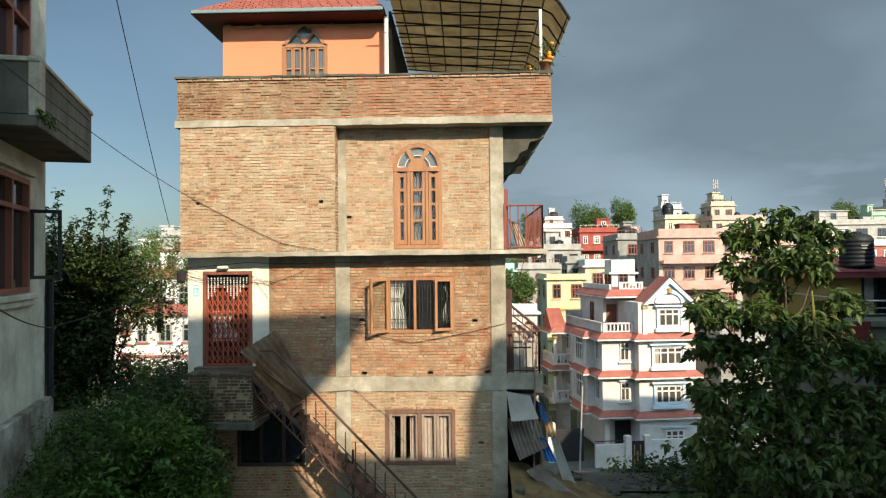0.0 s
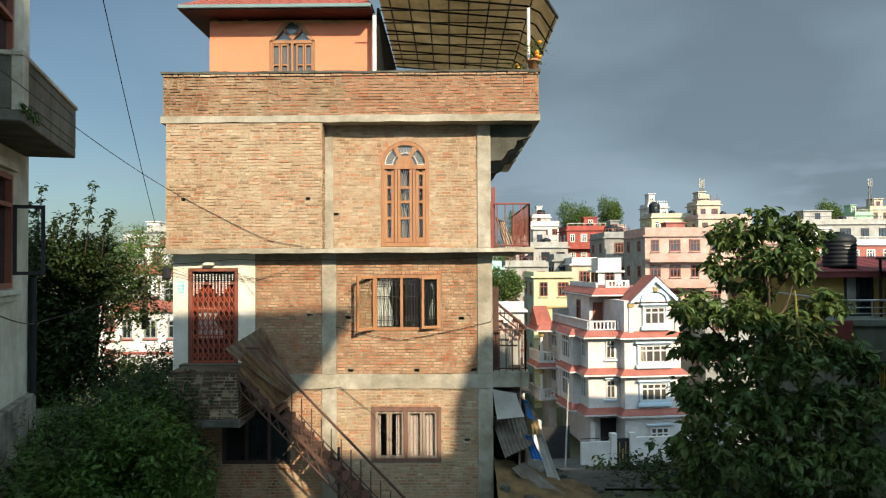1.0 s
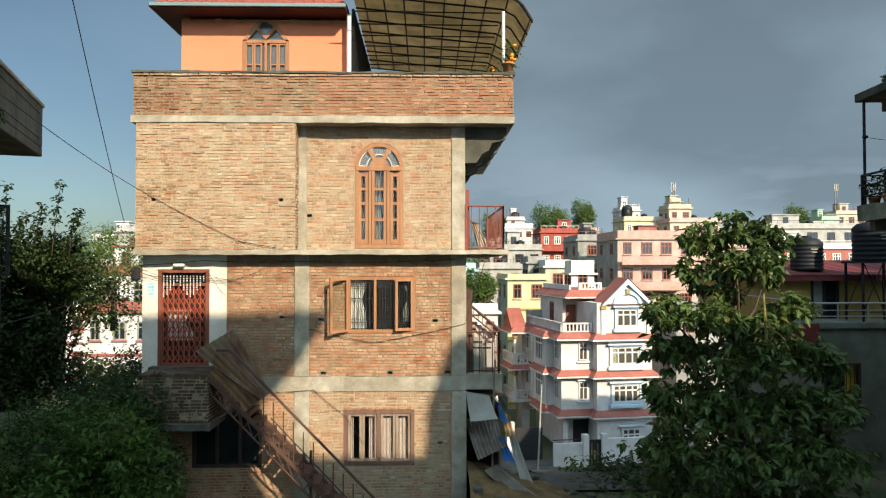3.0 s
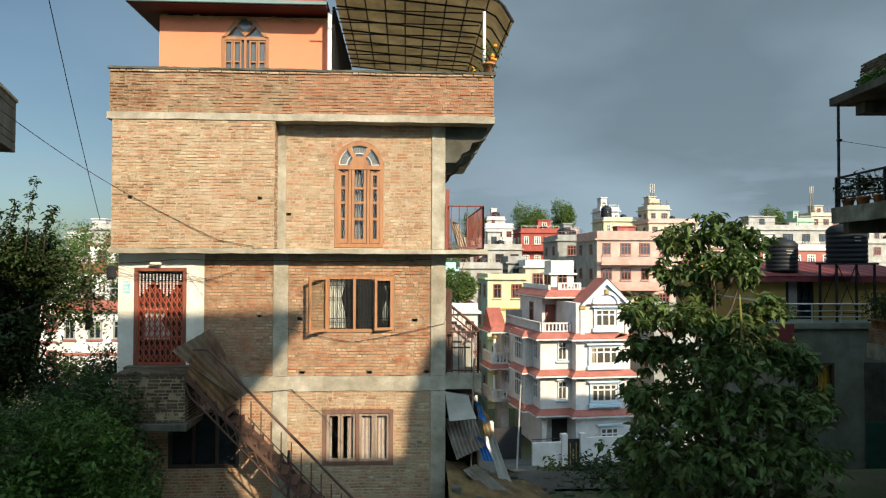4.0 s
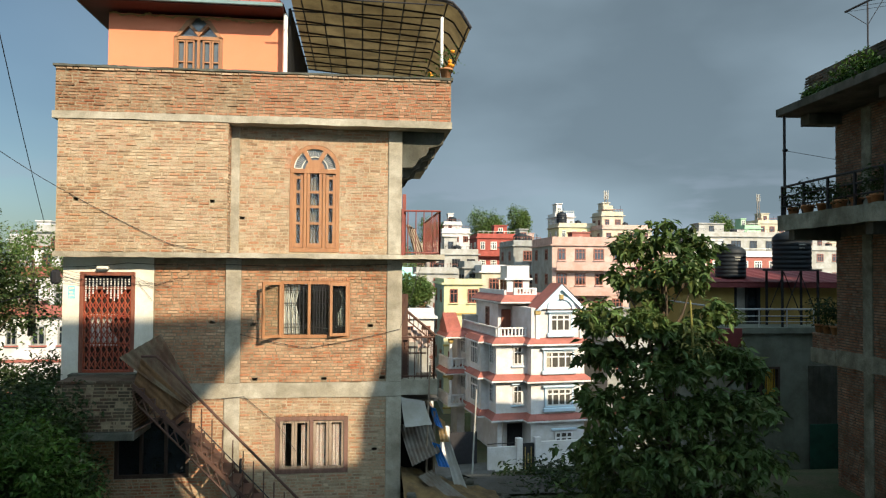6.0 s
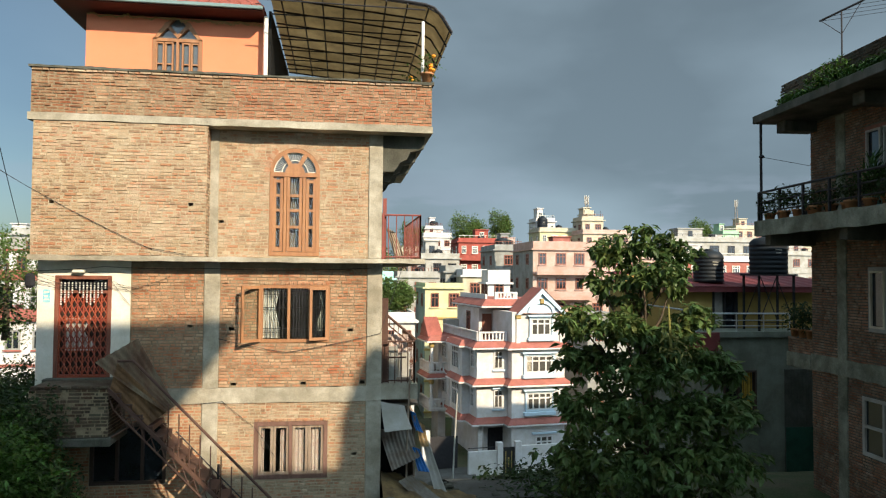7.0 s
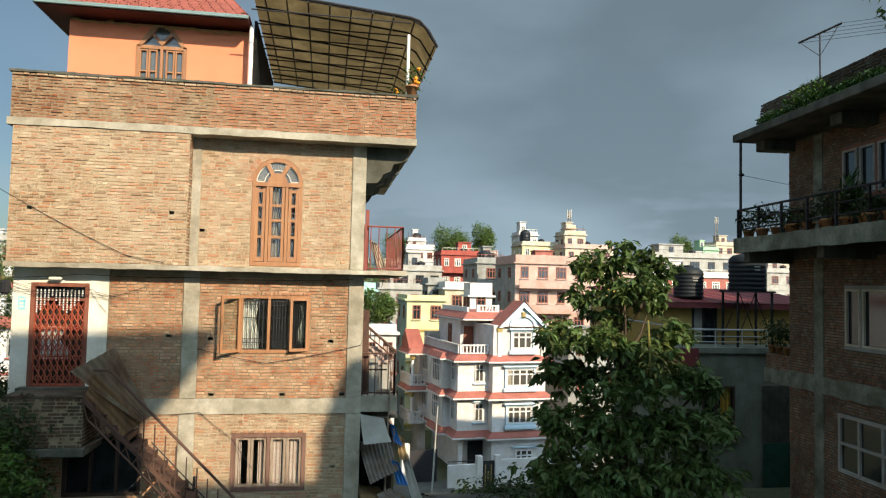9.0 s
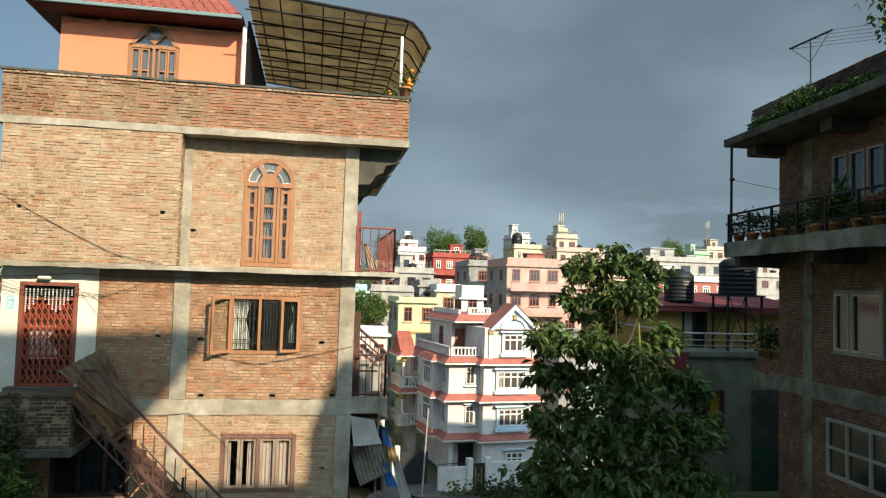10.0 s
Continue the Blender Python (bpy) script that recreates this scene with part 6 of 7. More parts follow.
    # corner turret with stacked balconies
    for z in (-1.75, -4.45):
        part("turret_slab", boxes((-1.6, 0.0, 6.2, 9.2, z, z + 0.15)), HOUSE_WHITE, h)
        balusters(h, (-1.55, 6.25), (0.0, 6.25), z + 0.15, 0.75, HOUSE_WHITE)
        balusters(h, (-1.55, 9.1), (-1.55, 6.25), z + 0.15, 0.75, HOUSE_WHITE)
        part("turret_column", shift(lathe([(0.13, 0), (0.11, 0.3), (0.11, 1.9), (0.2, 2.2), (0.22, 2.5)], 12), -1.4, 6.4, z + 0.15), HOUSE_WHITE, h)
        part("capital", shift(lathe([(0.12, 0), (0.2, 0.1), (0.24, 0.4)], 12), -1.4, 6.4, z + 1.95), GOLD, h)
        band(-1.5, 0.0, 6.3, 9.0, z + 2.85, 0.35)
    part("turret_wall", boxes((-0.6, 0.0, 7.4, 9.2, zb, 1.0)), HOUSE_WHITE, h)
    bm = bmesh.new()
    v = [bm.verts.new(p) for p in ((-1.65, 6.4, 0.95), (-0.45, 6.4, 0.95), (-0.45, 9.0, 0.95), (-1.65, 9.0, 0.95), (-1.8, 7.4, 2.45), (-0.72, 7.4, 2.45))]
    for f in ((0, 1, 5, 4), (1, 2, 5), (2, 3, 4, 5), (3, 0, 4), (0, 3, 2, 1)):
        bm.faces.new([v[i] for i in f])
    part("turret_roof", bm, ROOF_RED, h)
    # entrance and yard wall
    part("porch_door", boxes((1.1, 2.3, 0.86, 0.92, zb + 0.3, -4.7)), IRON_DARK, h)
    part("porch_pillar", boxes((0.15, 0.45, 0.1, 0.4, zb, -4.4)), HOUSE_WHITE, h)
    g = thing("yard_wall", "low whitewashed yard wall with an ornate black iron gate", "wall", (9.16, 47, 0), 8)
    part("wall", boxes((-1.2, 1.05, -2.0, -1.8, zb - 0.6, -5.5), (2.1, 7.6, -2.0, -1.8, zb - 0.6, -5.3), bev=0.02), HOUSE_WHITE, g)
    for x in (0.9, 2.15):
        part("pier", boxes((x - 0.2, x + 0.2, -2.1, -1.7, zb - 0.6, -5.0), bev=0.02), HOUSE_WHITE, g)
    gt = part("gate", boxes((1.1, 1.95, -1.93, -1.89, zb - 0.4, -5.35)), IRON_DARK, g)
    part("gate_ornament", boxes((1.3, 1.35, -1.96, -1.93, zb, -5.6), (1.7, 1.75, -1.96, -1.93, zb, -5.6), (1.48, 1.57, -1.97, -1.93, zb + 0.6, -6.0)), GOLD, gt)
    part("rail", rod([(-1.2, -1.9, -5.3), (1.0, -1.9, -5.3)], 0.03, 6), IRON_DARK, g)
    part("dark_gate", boxes((-3.2, -1.3, 0.0, 0.1, zb - 0.6, -4.9)), IRON_DARK, g)
    part("pier", boxes((-3.7, -3.2, -0.1, 0.3, zb - 0.6, -4.5)), HOUSE_WHITE, g)
    u = thing("utility_pole", "slender pale concrete utility pole beside the lane", "pole", (6.9, 43, 0))
    part("shaft", rod([(0, 0, -8), (0.3, 0, -1.5)], 0.06, 8, 0.045), PALE_GREY, u)


white_house()


# ---- the town behind ----
def town_house(x0, x1, y, top, mat, label, floors=3, cols=3, depth=7.0, side=None, trim=None, fmat=WOOD_RED, storey=2.9, parapet=0.6, tank=False, glass=GLASS, rz=0.0, balcony=False, band=None, head=True):
    """A plain concrete-framed town house: walls, slab edges, roof parapet, windows with sills."""
    w = x1 - x0
    zb = min(ground_z(x0, y), ground_z(x1, y)) - 1.0
    h = thing("town_house", label, "house", (x0, y, 0), rz, "houses of the town")
    roof = top - parapet
    part("wall", boxes((0, w, 0, depth, zb, roof)), mat, h)
    if side:
        part("side_wall", boxes((-0.03, 0.0, 0.02, depth, zb, roof)), side, h)
    tm = trim or mat
    part("roof_slab", boxes((-0.25, w + 0.25, -0.25, depth + 0.25, roof - 0.16, roof)), tm, h)
    part("parapet", boxes((0, w, 0, 0.15, roof, top), (0, 0.15, 0.15, depth, roof, top), (w - 0.15, w, 0.15, depth, roof, top)), tm, h)
    if parapet < 0.1:
        part("roof_edge", boxes((-0.1, w + 0.1, -0.1, 0, roof, roof + 0.1)), tm, h)
    for f in range(floors):
        z = roof - storey * (f + 1)
        part("slab_edge", boxes((-0.08, w + 0.08, -0.1, 0.02, z - 0.12, z + 0.06)), band or tm, h)
        for c in range(cols):
            ww = min(1.5, w / cols * 0.55) * (1.0 if (c + f) % 3 else 0.75)
            far_window(h, w * (c + 0.5) / cols, -0.01, z + 0.95, ww, 1.25, fmat, glass, 1 if ww < 0.9 else 2, 0, tm)
        for c in range(2):
            far_window(h, -0.04 if side else -0.01, depth * (c + 0.5) / 2, z + 0.95, 1.0, 1.2, fmat, glass, 1, -90)
        if balcony:
            part("balcony_slab", boxes((0.2, w * 0.62, -1.0, 0, z - 0.14, z)), tm, h)
            part("balcony_front", boxes((0.2, w * 0.62, -1.0, -0.9, z, z + 0.75)), tm, h)
    # stair head, bare column ends and a washing-line pole on the flat roof
    k = random.random
    if head and w > 2.8:
        a, d, g = w * (0.1 + 0.4 * k()), depth * (0.35 + 0.2 * k()), 1.9 + 0.5 * k()
        part("stair_head", boxes((a, a + w * 0.3, d, d + 2.4, roof, roof + g)), tm if k() < 0.5 else mat, h)
        part("stair_head_slab", boxes((a - 0.15, a + w * 0.3 + 0.15, d - 0.2, d + 2.55, roof + g, roof + g + 0.14)), tm, h)
        far_window(h, a + w * 0.15, d - 0.01, roof + 0.25, 0.75, 1.5, fmat, glass, 1)
        for i in range(3):
            p, q = w * k(), depth * 0.3 * k() + 0.2
            part("roof_pole", rod([(p, q, roof), (p, q, roof + 1.1 + 0.9 * k())], 0.03, 5), IRON_DARK, h)
        part("roof_railing", boxes((0.1, w - 0.1, 0.05, 0.09, top + 0.35, top + 0.4), *[(0.1 + (w - 0.25) * i / 8, 0.14 + (w - 0.25) * i / 8, 0.05, 0.09, top, top + 0.35) for i in range(9)]), fmat, h)
    if tank:
        water_tank(x0 + w * 0.6, y + depth * 0.4, roof, 0.55, 1.25, "black water tank on a distant flat roof")
    return h


town_house(3.3, 4.6, 62, 5.9, AQUA, "small aqua painted house behind trees", 3, 1, 5)
town_house(9.47, 15.3, 92, 8.4, PALE_GREY, "large pale rendered block with few small windows", 3, 3, 9, fmat=IRON_DARK, tank=True)
town_house(6.6, 11.6, 84, 6.0, PALE_GREY, "unpainted grey concrete house with wide windows", 3, 3, 6, side=GREY_PAINT, tank=True)
town_house(16.5, 22.3, 145, 14.2, HOUSE_WHITE, "white house with roof terrace and high water tank", 3, 3, 8, parapet=0.9)
town_house(17.2, 20.9, 148, 15.8, HOUSE_WHITE, "small white stair tower on a terrace", 1, 2, 4)
water_tank(19.2, 150, 15.2, 0.9, 1.7, "dark water tank high on a stair tower")
town_house(18.4, 25.5, 112, 11.5, RED_PAINT, "bright red painted house with flat roof", 3, 4, 8, fmat=PLASTER_WHITE, balcony=True, tank=True)
town_house(18.7, 22.2, 86, 9.4, GREY_PAINT, "bare grey concrete block with stained walls", 3, 1, 9)
town_house(20.3, 30.5, 74, 9.3, PALE_PINK, "pink apartment house with brown windows and balconies", 6, 5, 9, side=GREY_PAINT, trim=PINK, storey=2.65, parapet=0.8, balcony=True, band=PINK, head=False)
water_tank(20.0, 88, 8.8, 0.9, 1.5, "dark water tank on a concrete roof")
water_tank(21.3, 91, 8.8, 0.9, 1.5, "dark water tank on a concrete roof")
water_tank(34.3, 119.5, 13.2, 0.9, 2.6, "tall black water tank on a roof")
town_house(33.4, 40.4, 118, 13.8, YELLOW, "pale yellow house with white windows on the hill", 3, 4, 7, fmat=PLASTER_WHITE, trim=CREAM, tank=True, head=False)
town_house(33.6, 37.0, 121, 15.7, HOUSE_WHITE, "white upper storey with small roof terrace", 1, 3, 5, fmat=PLASTER_WHITE)
town_house(11.7, 14.1, 68, 6.2, CREAM, "narrow cream house with orange bands and arched top", 4, 1, 7, trim=HOUSE_WHITE, band=FLOWER)
town_house(12.95, 14.95, 62, 6.1, HOUSE_WHITE, "white roof room with slotted parapet", 1, 1, 3, parapet=1.1, storey=2.2)
town_house(7.5, 10.95, 63, 4.9, YELLOW, "lemon yellow three-storey house with brown windows", 4, 2, 8, side=GREY_PAINT, band=YELLOW_DULL, storey=2.75, parapet=0.35, head=False)
town_house(10.6, 12.3, 72, 6.6, GREY_PAINT, "dark bare brick roof room", 1, 1, 4, fmat=IRON_DARK)
town_house(3.2, 5.5, 52, 2.9, HOUSE_WHITE, "small white house with red roof edge", 3, 2, 6, band=BAND_RED, trim=HOUSE_WHITE)
town_house(39.0, 47.3, 112, 13.2, CREAM, "cream house with roof terrace and ornate front", 3, 4, 8, trim=PALE_PINK, balcony=True, tank=True, head=False)
town_house(39.9, 43.6, 115, 15.6, CREAM, "cream upper storey with corner turret", 1, 2, 5)
town_house(41.0, 42.6, 117, 16.8, CREAM, "small cream stair tower", 1, 1, 3)
town_house(48.5, 62.0, 100, 11.6, PALE_GREY, "long pale grey block with small windows", 3, 5, 8, fmat=IRON_DARK, tank=True)
town_house(43.0, 57.0, 92, 8.5, BAND_RED, "low red and white house row", 2, 7, 6, fmat=PLASTER_WHITE, trim=HOUSE_WHITE, tank=True)
town_house(79.3, 82.8, 140, 15.4, GREEN_PAINT, "pale green roof room on the hill", 2, 2, 6, fmat=PLASTER_WHITE)
town_house(82.8, 89.0, 141, 16.6, CREAM, "cream house on the hilltop", 3, 3, 7)
town_house(71.0, 74.8, 135, 13.2, RED_PAINT, "small red roofed house on the hill", 2, 2, 6)
town_house(66.0, 79.0, 128, 12.0, HOUSE_WHITE, "white house block under the mast", 3, 5, 8, tank=True)
town_house(70.6, 79.0, 105, 9.9, PALE_GREY, "pale concrete house beside a blue tank", 3, 3, 8, tank=True)
town_house(86.0, 96.0, 125, 12.4, CREAM, "cream house with flat roofs", 3, 4, 8, tank=True)
town_house(27.5, 36.5, 100, 9.6, BAND_RED, "brick red house behind the pink one", 2, 3, 6, fmat=PLASTER_WHITE)
town_house(33.0, 41.0, 88, 8.6, PALE_PINK, "pale pink house among trees", 3, 3, 7, tank=True)
town_house(16.0, 18.6, 58, 2.5, BRICK_DARK, "low unplastered brick house", 3, 2, 7)
town_house(17.5, 24.0, 49, 1.0, GREY_PAINT, "grey house behind the broad tree", 2, 3, 7)
town_house(26.0, 34.0, 60, 4.6, PALE_GREY, "pale house behind the broad tree", 3, 3, 7)
town_house(2.4, 6.2, 100, 9.5, PALE_GREY, "far pale house block", 2, 2, 8)
for i in range(9):
    x = 1.0 + i * 11.0 + 3.0 * math.sin(i * 2.3)
    town_house(x, x + 5.5 + 1.5 * math.sin(i), 165 + 6 * math.sin(i * 1.7), 12.4 + 1.3 * math.sin(i * 3.1), (PALE_GREY, CREAM, HOUSE_WHITE, PALE_PINK)[i % 4], ("far grey house on the ridge", "far cream house on the ridge", "far white house on the ridge", "far pink house on the ridge")[i % 4], 2, 3, 8)
# beyond the alley
town_house(-22.4, -17.6, 48, 3.3, HOUSE_WHITE, "white house with red bands and grey windows", 4, 3, 8, band=BAND_RED, trim=BAND_RED, fmat=GREY_PAINT)
town_house(-29.5, -22.6, 60, 5.7, HOUSE_WHITE, "white house with a rusty roof terrace", 3, 3, 8, trim=BAND_RED)
town_house(-31.9, -28.0, 75, 9.9, PALE_GREY, "tall pale grey concrete block", 4, 1, 8, head=False)
town_house(-41.4, -36.0, 90, 9.6, HOUSE_WHITE, "far white house with tanks", 3, 3, 8, tank=True)
town_house(-28.0, -20.0, 84, 6.2, PALE_GREY, "far grey house behind wires", 3, 3, 8)


def mast(x, y, z0, z1, label):
    m = thing("telecom_mast", label, "mast", (x, y, z0))
    H = z1 - z0
    for a, b in ((-0.4, -0.4), (0.4, -0.4), (0.0, 0.4)):
        part("leg", rod([(a, b, 0), (a * 0.3, b * 0.3, H)], 0.07, 5), ZINC, m)
    for i in range(6):
        k = 1 - 0.7 * i / 6
        part("brace", rod([(-0.4 * k, -0.4 * k, H * i / 6), (0.4 * k, -0.4 * k, H * (i + 1) / 6)], 0.04, 4), ZINC, m)
    for a in (-0.5, 0.5, 0.0):
        part("antenna", boxes((a * 0.7 - 0.06, a * 0.7 + 0.06, -0.3, -0.2, H - 1.3, H + 0.2)), PALE_GREY, m)


mast(41.8, 118.5, 16.1, 19.3, "white antennas on a roof mast")
mast(83.9, 143, 15.9, 22.0, "lattice telecom mast on a roof")


# ---- trees ----
def limb_tree(name, label, at, trunk, limbs, clumps, leafmat, count, size, droop, narrow, bark=BARK):
    t = thing(name, label, "tree", at)
    part("trunk", rod(trunk[0], trunk[1], 10, trunk[2]), bark, t, smooth=True)
    for pts, r in limbs:
        part("limb", rod(pts, r, 6, r * 0.35), bark, t, smooth=True)
    c = np.concatenate([shell_points(p, r, int(count * k), 0.6, 0.65) for p, r, k in clumps])
    s = size * (0.6 + 0.7 * rng.random(len(c)))
    leaves("crown", c, s, leafmat, t, droop, narrow)
    return t


def rosettes(clumps, count, each):
    """Whorls of leaves at twig ends, in the clumps of a crown: a root for every leaf."""
    tips = np.concatenate([shell_points(p, r, int(count * k), 0.75, 0.7) for p, r, k in clumps])
    return np.repeat(tips, each, 0) + rng.normal(0, 0.025, (len(tips) * each, 3))


def broad_tree():
    base = Vector((5.9, 13.0, -0.2))
    clumps = []
    for x, y, z, rx, rz, k in ((5.75, 0.0, 6.35, 0.5, 0.3, 0.026), (5.2, 0.1, 6.1, 0.5, 0.34, 0.03), (6.35, -0.1, 6.1, 0.5, 0.34, 0.03), (5.7, -0.3, 5.75, 0.75, 0.3, 0.034),
                               (4.95, 0.1, 5.6, 0.35, 0.25, 0.014), (6.5, 0.2, 5.6, 0.35, 0.25, 0.016), (5.6, 0.1, 5.25, 0.45, 0.22, 0.012),
                               (4.55, 0.0, 4.85, 0.45, 0.28, 0.035), (5.3, -0.3, 4.75, 0.55, 0.28, 0.04), (6.15, -0.2, 4.6, 0.6, 0.3, 0.045), (6.85, 0.1, 4.95, 0.4, 0.25, 0.025),
                               (4.85, 0.1, 4.15, 0.7, 0.35, 0.05), (5.8, -0.5, 4.0, 0.8, 0.35, 0.06), (6.9, -0.1, 4.15, 0.65, 0.3, 0.045), (7.5, 0.2, 3.9, 0.45, 0.3, 0.025),
                               (4.55, -0.2, 3.35, 0.5, 0.35, 0.035), (5.5, -0.5, 3.2, 0.85, 0.4, 0.06), (6.6, -0.4, 3.3, 0.8, 0.38, 0.055), (7.45, 0.0, 3.2, 0.55, 0.35, 0.035),
                               (4.5, -0.1, 2.45, 0.6, 0.4, 0.04), (5.5, -0.6, 2.35, 0.9, 0.4, 0.06), (6.7, -0.5, 2.4, 0.9, 0.42, 0.06), (7.5, 0.0, 2.3, 0.6, 0.4, 0.04),
                               (4.7, 0.0, 1.5, 0.8, 0.5, 0.05), (6.0, -0.4, 1.5, 1.0, 0.45, 0.06), (7.2, -0.1, 1.4, 0.8, 0.5, 0.05), (5.9, 0.6, 3.0, 1.6, 1.3, 0.09)):
        clumps.append(((x - base.x, y, z - base.z), (rx, max(rx * 0.85, 0.45), rz), k))
    t = thing("broadleaf_tree", "bushy tree with large drooping dark green leaves", "tree", base)
    part("trunk", rod([(0, 0, 0), (0.08, 0.02, 2.0), (-0.05, 0, 4.0), (-0.12, 0.03, 6.4)], 0.12, 10, 0.025), BARK, t, smooth=True)
    for p, r, k in clumps[:-1]:
        z = max(1.0, p[2] - 1.2)
        part("limb", rod([(0.05 * math.sin(z), 0, z), (p[0] * 0.55, p[1] * 0.6, (z + p[2]) / 2 - 0.1), p], 0.035, 6, 0.012), BARK, t, smooth=True)
    c = rosettes(clumps, 1900, 8)
    leaves("crown", c, 0.215 * (0.5 + 0.7 * rng.random(len(c))), LEAF_BIG, t, 0.5, 0.46)
    t = thing("yellow_shoot", "yellowing upright shoot among the tree leaves", "branch", (6.05, 12.3, 4.2))
    part("stem", rod([(0, 0, 0), (-0.03, 0, 0.5), (-0.06, 0, 1.0)], 0.03, 6, 0.015), STEM, t)
    n = 60
    tagged(leaves("foliage", rng.normal(0, 1, (n, 3)) * np.array((0.16, 0.12, 0.12)) + np.array((0, 0, 0.25)), 0.14 + 0.12 * rng.random(n), STEM, t, 0.1, 0.22), kind="stuff")


broad_tree()


def alley_trees():
    cl = []
    for x, y, z, rx, rz, k in ((-11.9, 21, 5.2, 1.2, 1.6, 0.2), (-10.9, 22, 5.5, 0.9, 1.2, 0.13), (-11.2, 21, 3.4, 1.4, 1.6, 0.22), (-11.5, 20, 2.2, 1.3, 1.5, 0.16), (-10.1, 22, 5.0, 0.7, 1.3, 0.035), (-9.5, 22, 4.5, 0.6, 1.0, 0.010), (-9.4, 21, 2.3, 0.9, 0.8, 0.05)):
        cl.append(((x + 10.3, y - 21, z - 1.2), (rx, 1.2, rz), k))
    limbs = [([(0, 0, 1.0), (p[0] * 0.5, p[1] * 0.5, p[2] * 0.8), p], 0.05) for p, r, k in cl]
    for i in range(6):
        x, top = -2.2 + 0.5 * i, 6.3 + 0.5 * math.sin(i * 2.0)
        limbs.append(([(x, 0, 4.6), (x + 0.1, 0, 5.6), (x + 0.25, 0, top)], 0.02))
        for k in range(5):
            cl.append(((x + 0.05 + 0.05 * k, 0, 5.4 + (top - 5.4) * k / 4), (0.13, 0.13, 0.13), 0.0006))
    limb_tree("hedge_tree", "dense dark hedge tree with small leaves", (-10.3, 21, 1.2), ([(-0.8, 0, 0), (-0.8, 0, 3), (-0.8, 0, 4)], 0.09, 0.04), limbs, cl, LEAF_DARK, 46000, 0.15, 0.2, 0.55)
    cl = [((x, y, z), (r, r, r * 0.8), k) for x, y, z, r, k in ((0, 0, 3.0, 1.6, 0.3), (1.6, 0.5, 2.4, 1.3, 0.25), (-1.2, 0.3, 2.0, 1.4, 0.25), (0.4, -0.5, 1.2, 1.6, 0.2))]
    limb_tree("garden_tree", "sunlit yellow-green garden tree", (-12.6, 30, 3.0), ([(0, 0, 0), (0, 0, 3)], 0.15, 0.05), [], cl, LEAF_FAR, 7000, 0.15, 0.2, 0.5)
    # undergrowth on the bank
    u = thing("undergrowth", "dense green weeds and shrubs on the bank", "shrubs", (-4.5, 12, 0), kind="stuff")
    pts = []
    for x, y, z, rx, rz, n in ((-5.1, 12.5, 2.45, 0.85, 0.8, 3600), (-5.8, 13.7, 2.7, 0.8, 0.6, 2400), (-5.6, 11.6, 1.9, 0.8, 0.5, 1700), (-6.4, 12.6, 2.0, 0.7, 0.4, 1300), (-7.2, 15.5, 2.4, 0.9, 0.5, 1500), (-7.6, 17.5, 2.5, 1.0, 0.6, 1700), (-4.7, 12.4, 1.6, 0.6, 0.8, 2100), (-4.9, 10.9, 1.6, 0.8, 0.5, 1700), (-4.2, 10.2, 1.3, 0.8, 0.7, 1900), (-6.0, 15.2, 3.0, 0.6, 0.5, 1200), (-6.6, 16.8, 2.9, 0.9, 0.8, 1900), (-7.1, 19.0, 2.9, 1.2, 0.9, 1800), (-4.4, 9.2, 1.4, 1.1, 0.5, 1700), (-5.0, 14.4, 1.6, 0.5, 0.8, 1400), (-4.5, 12.8, 1.0, 0.6, 0.8, 1800), (-4.3, 11.5, 0.9, 0.7, 0.8, 1900), (-5.25, 14.35, 2.75, 0.5, 0.7, 1600)):
        p = shell_points((x + 4.5, y - 12, z), (rx, 0.9, rz), n, 0.9, 0.7)
        pts.append(p)
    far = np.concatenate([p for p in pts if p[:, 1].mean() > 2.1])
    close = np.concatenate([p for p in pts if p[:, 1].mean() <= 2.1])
    # rear shrubs get the dark hedge leaf to stand for shade there
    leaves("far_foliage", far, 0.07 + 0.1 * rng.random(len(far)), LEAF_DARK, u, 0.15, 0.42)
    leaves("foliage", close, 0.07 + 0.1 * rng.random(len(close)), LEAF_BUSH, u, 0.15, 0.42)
    s = thing("tall_weeds", "tall upright weeds with pointed leaves on the bank", "weeds", (0, 0, 0), kind="stuff")
    stalks = bmesh.new()
    pts, siz = [], []
    for i in range(900):
        y = random.uniform(8.6, 15.4)
        x = -3.4 - 0.2 * (y - 8.6) - random.random() ** 1.2 * 3.2
        z0 = ground_z(x, y)
        tall = random.uniform(0.6, 1.35) * (1.0 if x > -5.6 else 0.55) * (1.35 if y > 12 else 1.0)
        lean, sway = random.uniform(-0.25, 0.25), random.uniform(-0.2, 0.2)
        if i % 3 == 0:
            tube(stalks, [(x, y, z0), (x + lean * 0.4, y + sway * 0.4, z0 + tall * 0.6), (x + lean, y + sway, z0 + tall)], 0.009, 4, 0.004)
        for k in range(14):
            f = 0.2 + 0.8 * k / 13
            pts.append((x + lean * f * f, y + sway * f * f, z0 + tall * f))
            siz.append((0.2 - 0.12 * f) * random.uniform(0.7, 1.3))
    part("stalks", stalks, LEAF_BUSH, s)
    leaves("blades", np.array(pts), np.array(siz), LEAF_BUSH, s, 0.05, 0.34)
    low = thing("low_shrubs", "low dark shrubs beside the lane below the tree", "shrubs", (0, 0, 0), kind="stuff")
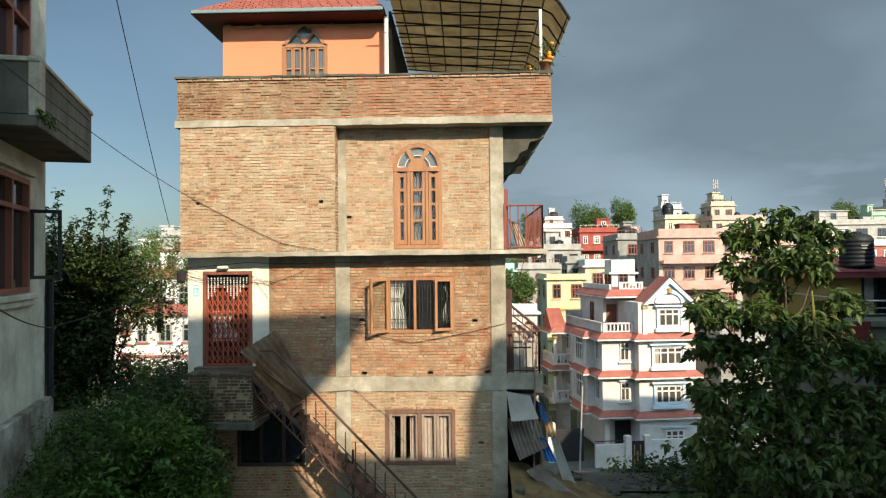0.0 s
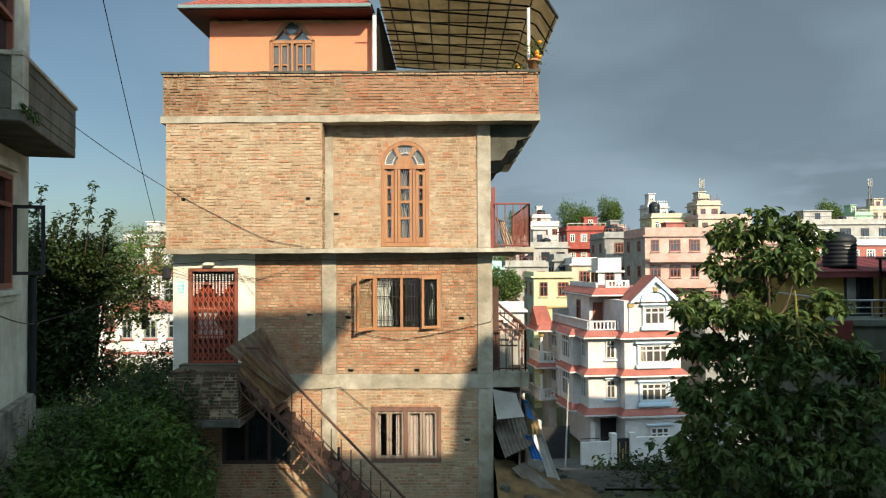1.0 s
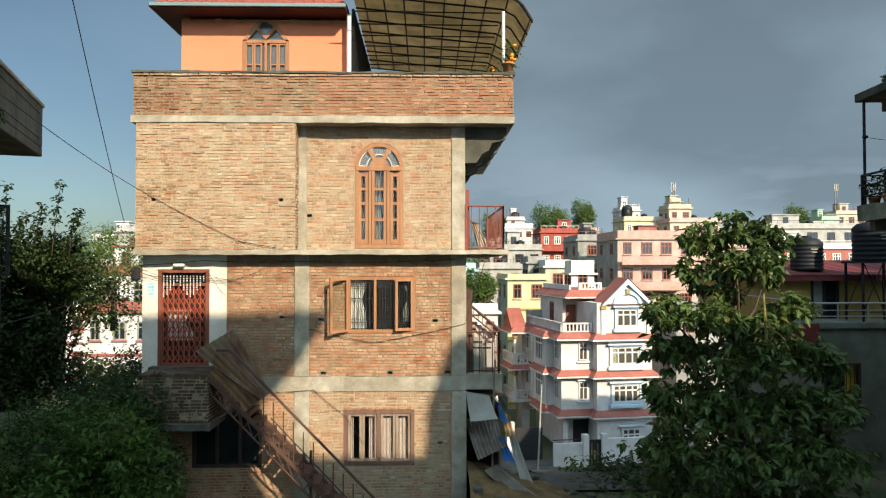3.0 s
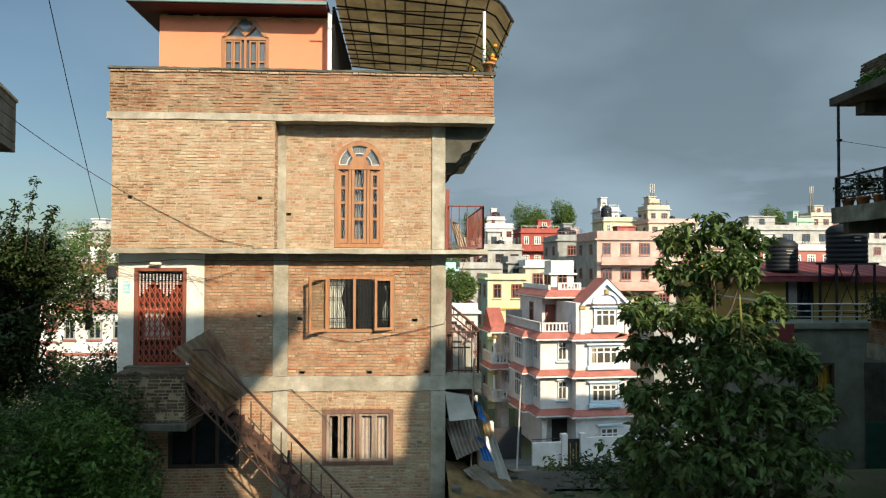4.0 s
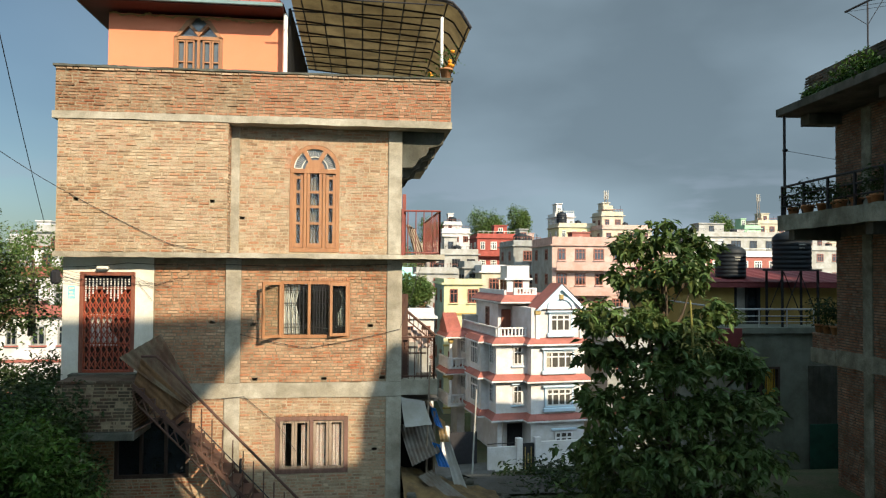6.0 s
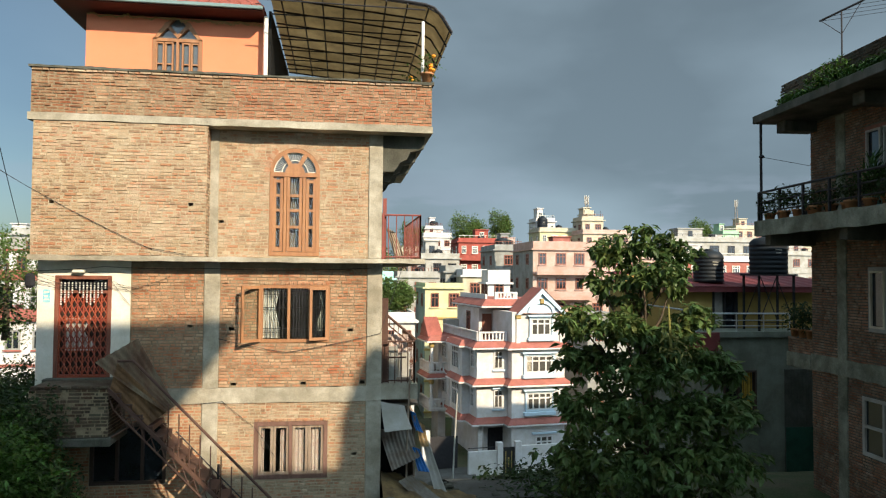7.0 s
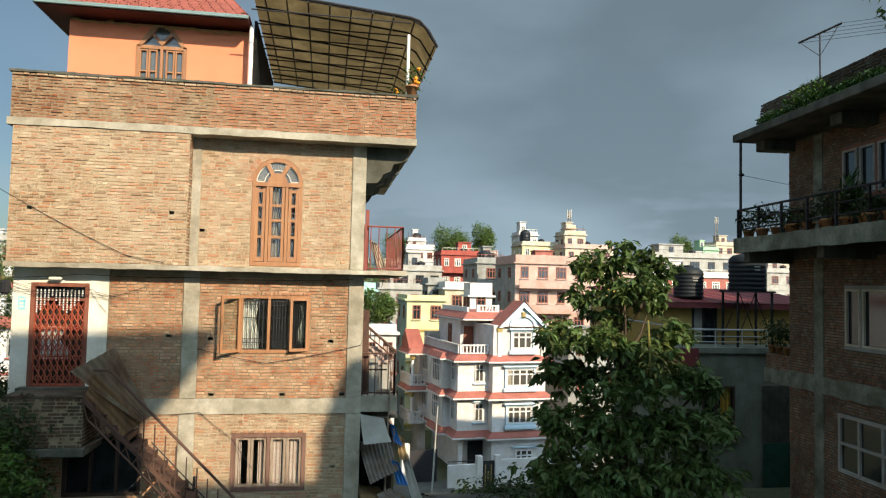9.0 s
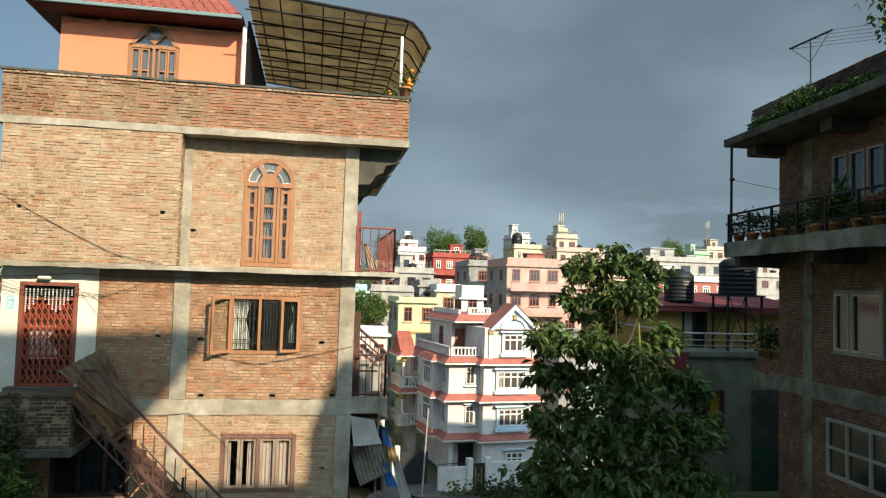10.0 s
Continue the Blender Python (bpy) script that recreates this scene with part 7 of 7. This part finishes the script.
    pts = [shell_points((x, y, ground_z(x, y) + 0.05), (1.3, 1.2, h * 0.6), 900, 0.85, 0.5) for x, y, h in ((5.2, 19.5, 0.7), (7.0, 20.5, 0.9), (8.8, 22, 0.9), (10.6, 26, 0.6), (7.6, 23.5, 0.5), (12.5, 31, 0.5), (16.5, 43.0, 0.6), (14.5, 36, 0.5), (5.4, 17.6, 0.7), (6.8, 17.4, 0.9))]
    pts = np.concatenate(pts)
    leaves("foliage", pts, 0.12 + 0.12 * rng.random(len(pts)), LEAF_DARK, low, 0.2, 0.5)


alley_trees()


def edge_tree():
    cl = [((-1.15, 0, 9.6), (0.55, 0.5, 0.55), 0.3), ((-0.4, 0, 9.9), (0.9, 0.8, 0.8), 0.4), ((0.4, 0.3, 9.2), (0.9, 0.8, 0.8), 0.3)]
    limb_tree("leafy_tree", "leafy tree overhanging from beside the viewpoint", (9.7, 9.0, 0.3), ([(0, 0, 0), (0.1, 0, 5), (0, 0, 9.2)], 0.16, 0.05), [([(0, 0, 8), (-0.5, 0, 9.0), (-1.15, 0, 9.6)], 0.04)], cl, LEAF_BIG, 1500, 0.14, 0.5, 0.5)


edge_tree()


def far_tree(x, y, top, r, hgt, label, n=2600, mat=LEAF_FAR):
    zb = ground_z(x, y)
    cl = []
    for i in range(7):
        a = i * 2.4
        cl.append(((r * 0.55 * math.cos(a), r * 0.4 * math.sin(a), top - zb - hgt * (0.35 + 0.25 * math.sin(i * 1.3))), (r * 0.55, r * 0.5, hgt * 0.33), 1 / 7))
    limb_tree("town_tree", label, (x, y, zb), ([(0, 0, 0), (0, 0, (top - zb) * 0.8)], 0.3, 0.1), [], cl, mat, int(n * 2.6), 0.3 * (y / 130) ** 0.5, 0.2, 0.6)


far_tree(4.5, 57, 4.9, 1.4, 2.6, "sunlit round green tree between houses", 3000)
far_tree(23.4, 132, 16.0, 3.4, 6.0, "large round green tree on the ridge", 4200)
far_tree(31.0, 138, 17.4, 2.3, 6.0, "tall loose-crowned tree on the ridge", 3000)
far_tree(63.7, 120, 15.2, 2.0, 4.5, "green tree on the ridge beside roofs", 1800)
far_tree(15.0, 150, 15.5, 3.0, 5.0, "dark green tree behind a white house", 2200)
far_tree(27.0, 122, 12.0, 2.5, 4.0, "green tree behind the red house", 1500)
for i in range(14):
    far_tree(-46 + i * 4.1, 92 + 9 * math.sin(i * 2.1), 9.2 + 1.3 * math.sin(i * 1.3), 3.0, 5.0, "green tree beyond the alley", 1200)
far_tree(-24, 42, 4.6, 2.2, 4.0, "tree among the houses beyond the alley", 2200)
for i in range(12):
    far_tree(-2 + i * 9.5, 185 + 8 * math.sin(i), 13.0 + 0.9 * math.sin(i * 2.2), 4.5, 6.0, "tree on the far ridge", 900, LEAF_DARK)


# ---- unseen houses behind the viewpoint, shaped to cast shade on the lower walls ----
def rear_houses():
    a = thing("rear_house", "tall plastered house behind the viewpoint", "house", (0, -3, 0))
    part("front_wall", prism([(-1.2, -1), (6.9, -1), (6.75, 12.8), (6.32, 13.5), (6.62, 15.0), (7.1, 15.4), (7.95, 16.6), (7.97, 16.87), (5.8, 16.78), (3.2, 16.75), (2.5, 20.6), (-1.2, 20.6)], -0.5, 0), PALE_GREY, a)
    part("rooms", boxes((-1.2, 6.5, -7, -0.5, -1, 12.0)), PALE_GREY, a)
    b = thing("rear_house", "lower flat-roofed house behind the viewpoint", "house", (0, -3, 0))
    part("front_wall", prism([(7.2, -1), (17.6, -1), (17.6, 14.6), (12.4, 14.6), (11.8, 16.3), (10.85, 16.3), (10.4, 15.0), (10.35, 13.7), (7.2, 13.7)], -0.5, -0.05), PALE_GREY, b)
    part("rooms", boxes((12.5, 17.6, -7, -0.5, -1, 9.0)), PALE_GREY, b)


rear_houses()


# hidden block added only to shade the white house's lower floors
def shade_house():
    a = thing("shade_house", "unseen plain block added to shade the white house", "house", (22.5, 17, 0))
    part("wall", boxes((-3, 9, 0, 9, -6, 10.4)), PALE_GREY, a)


shade_house()
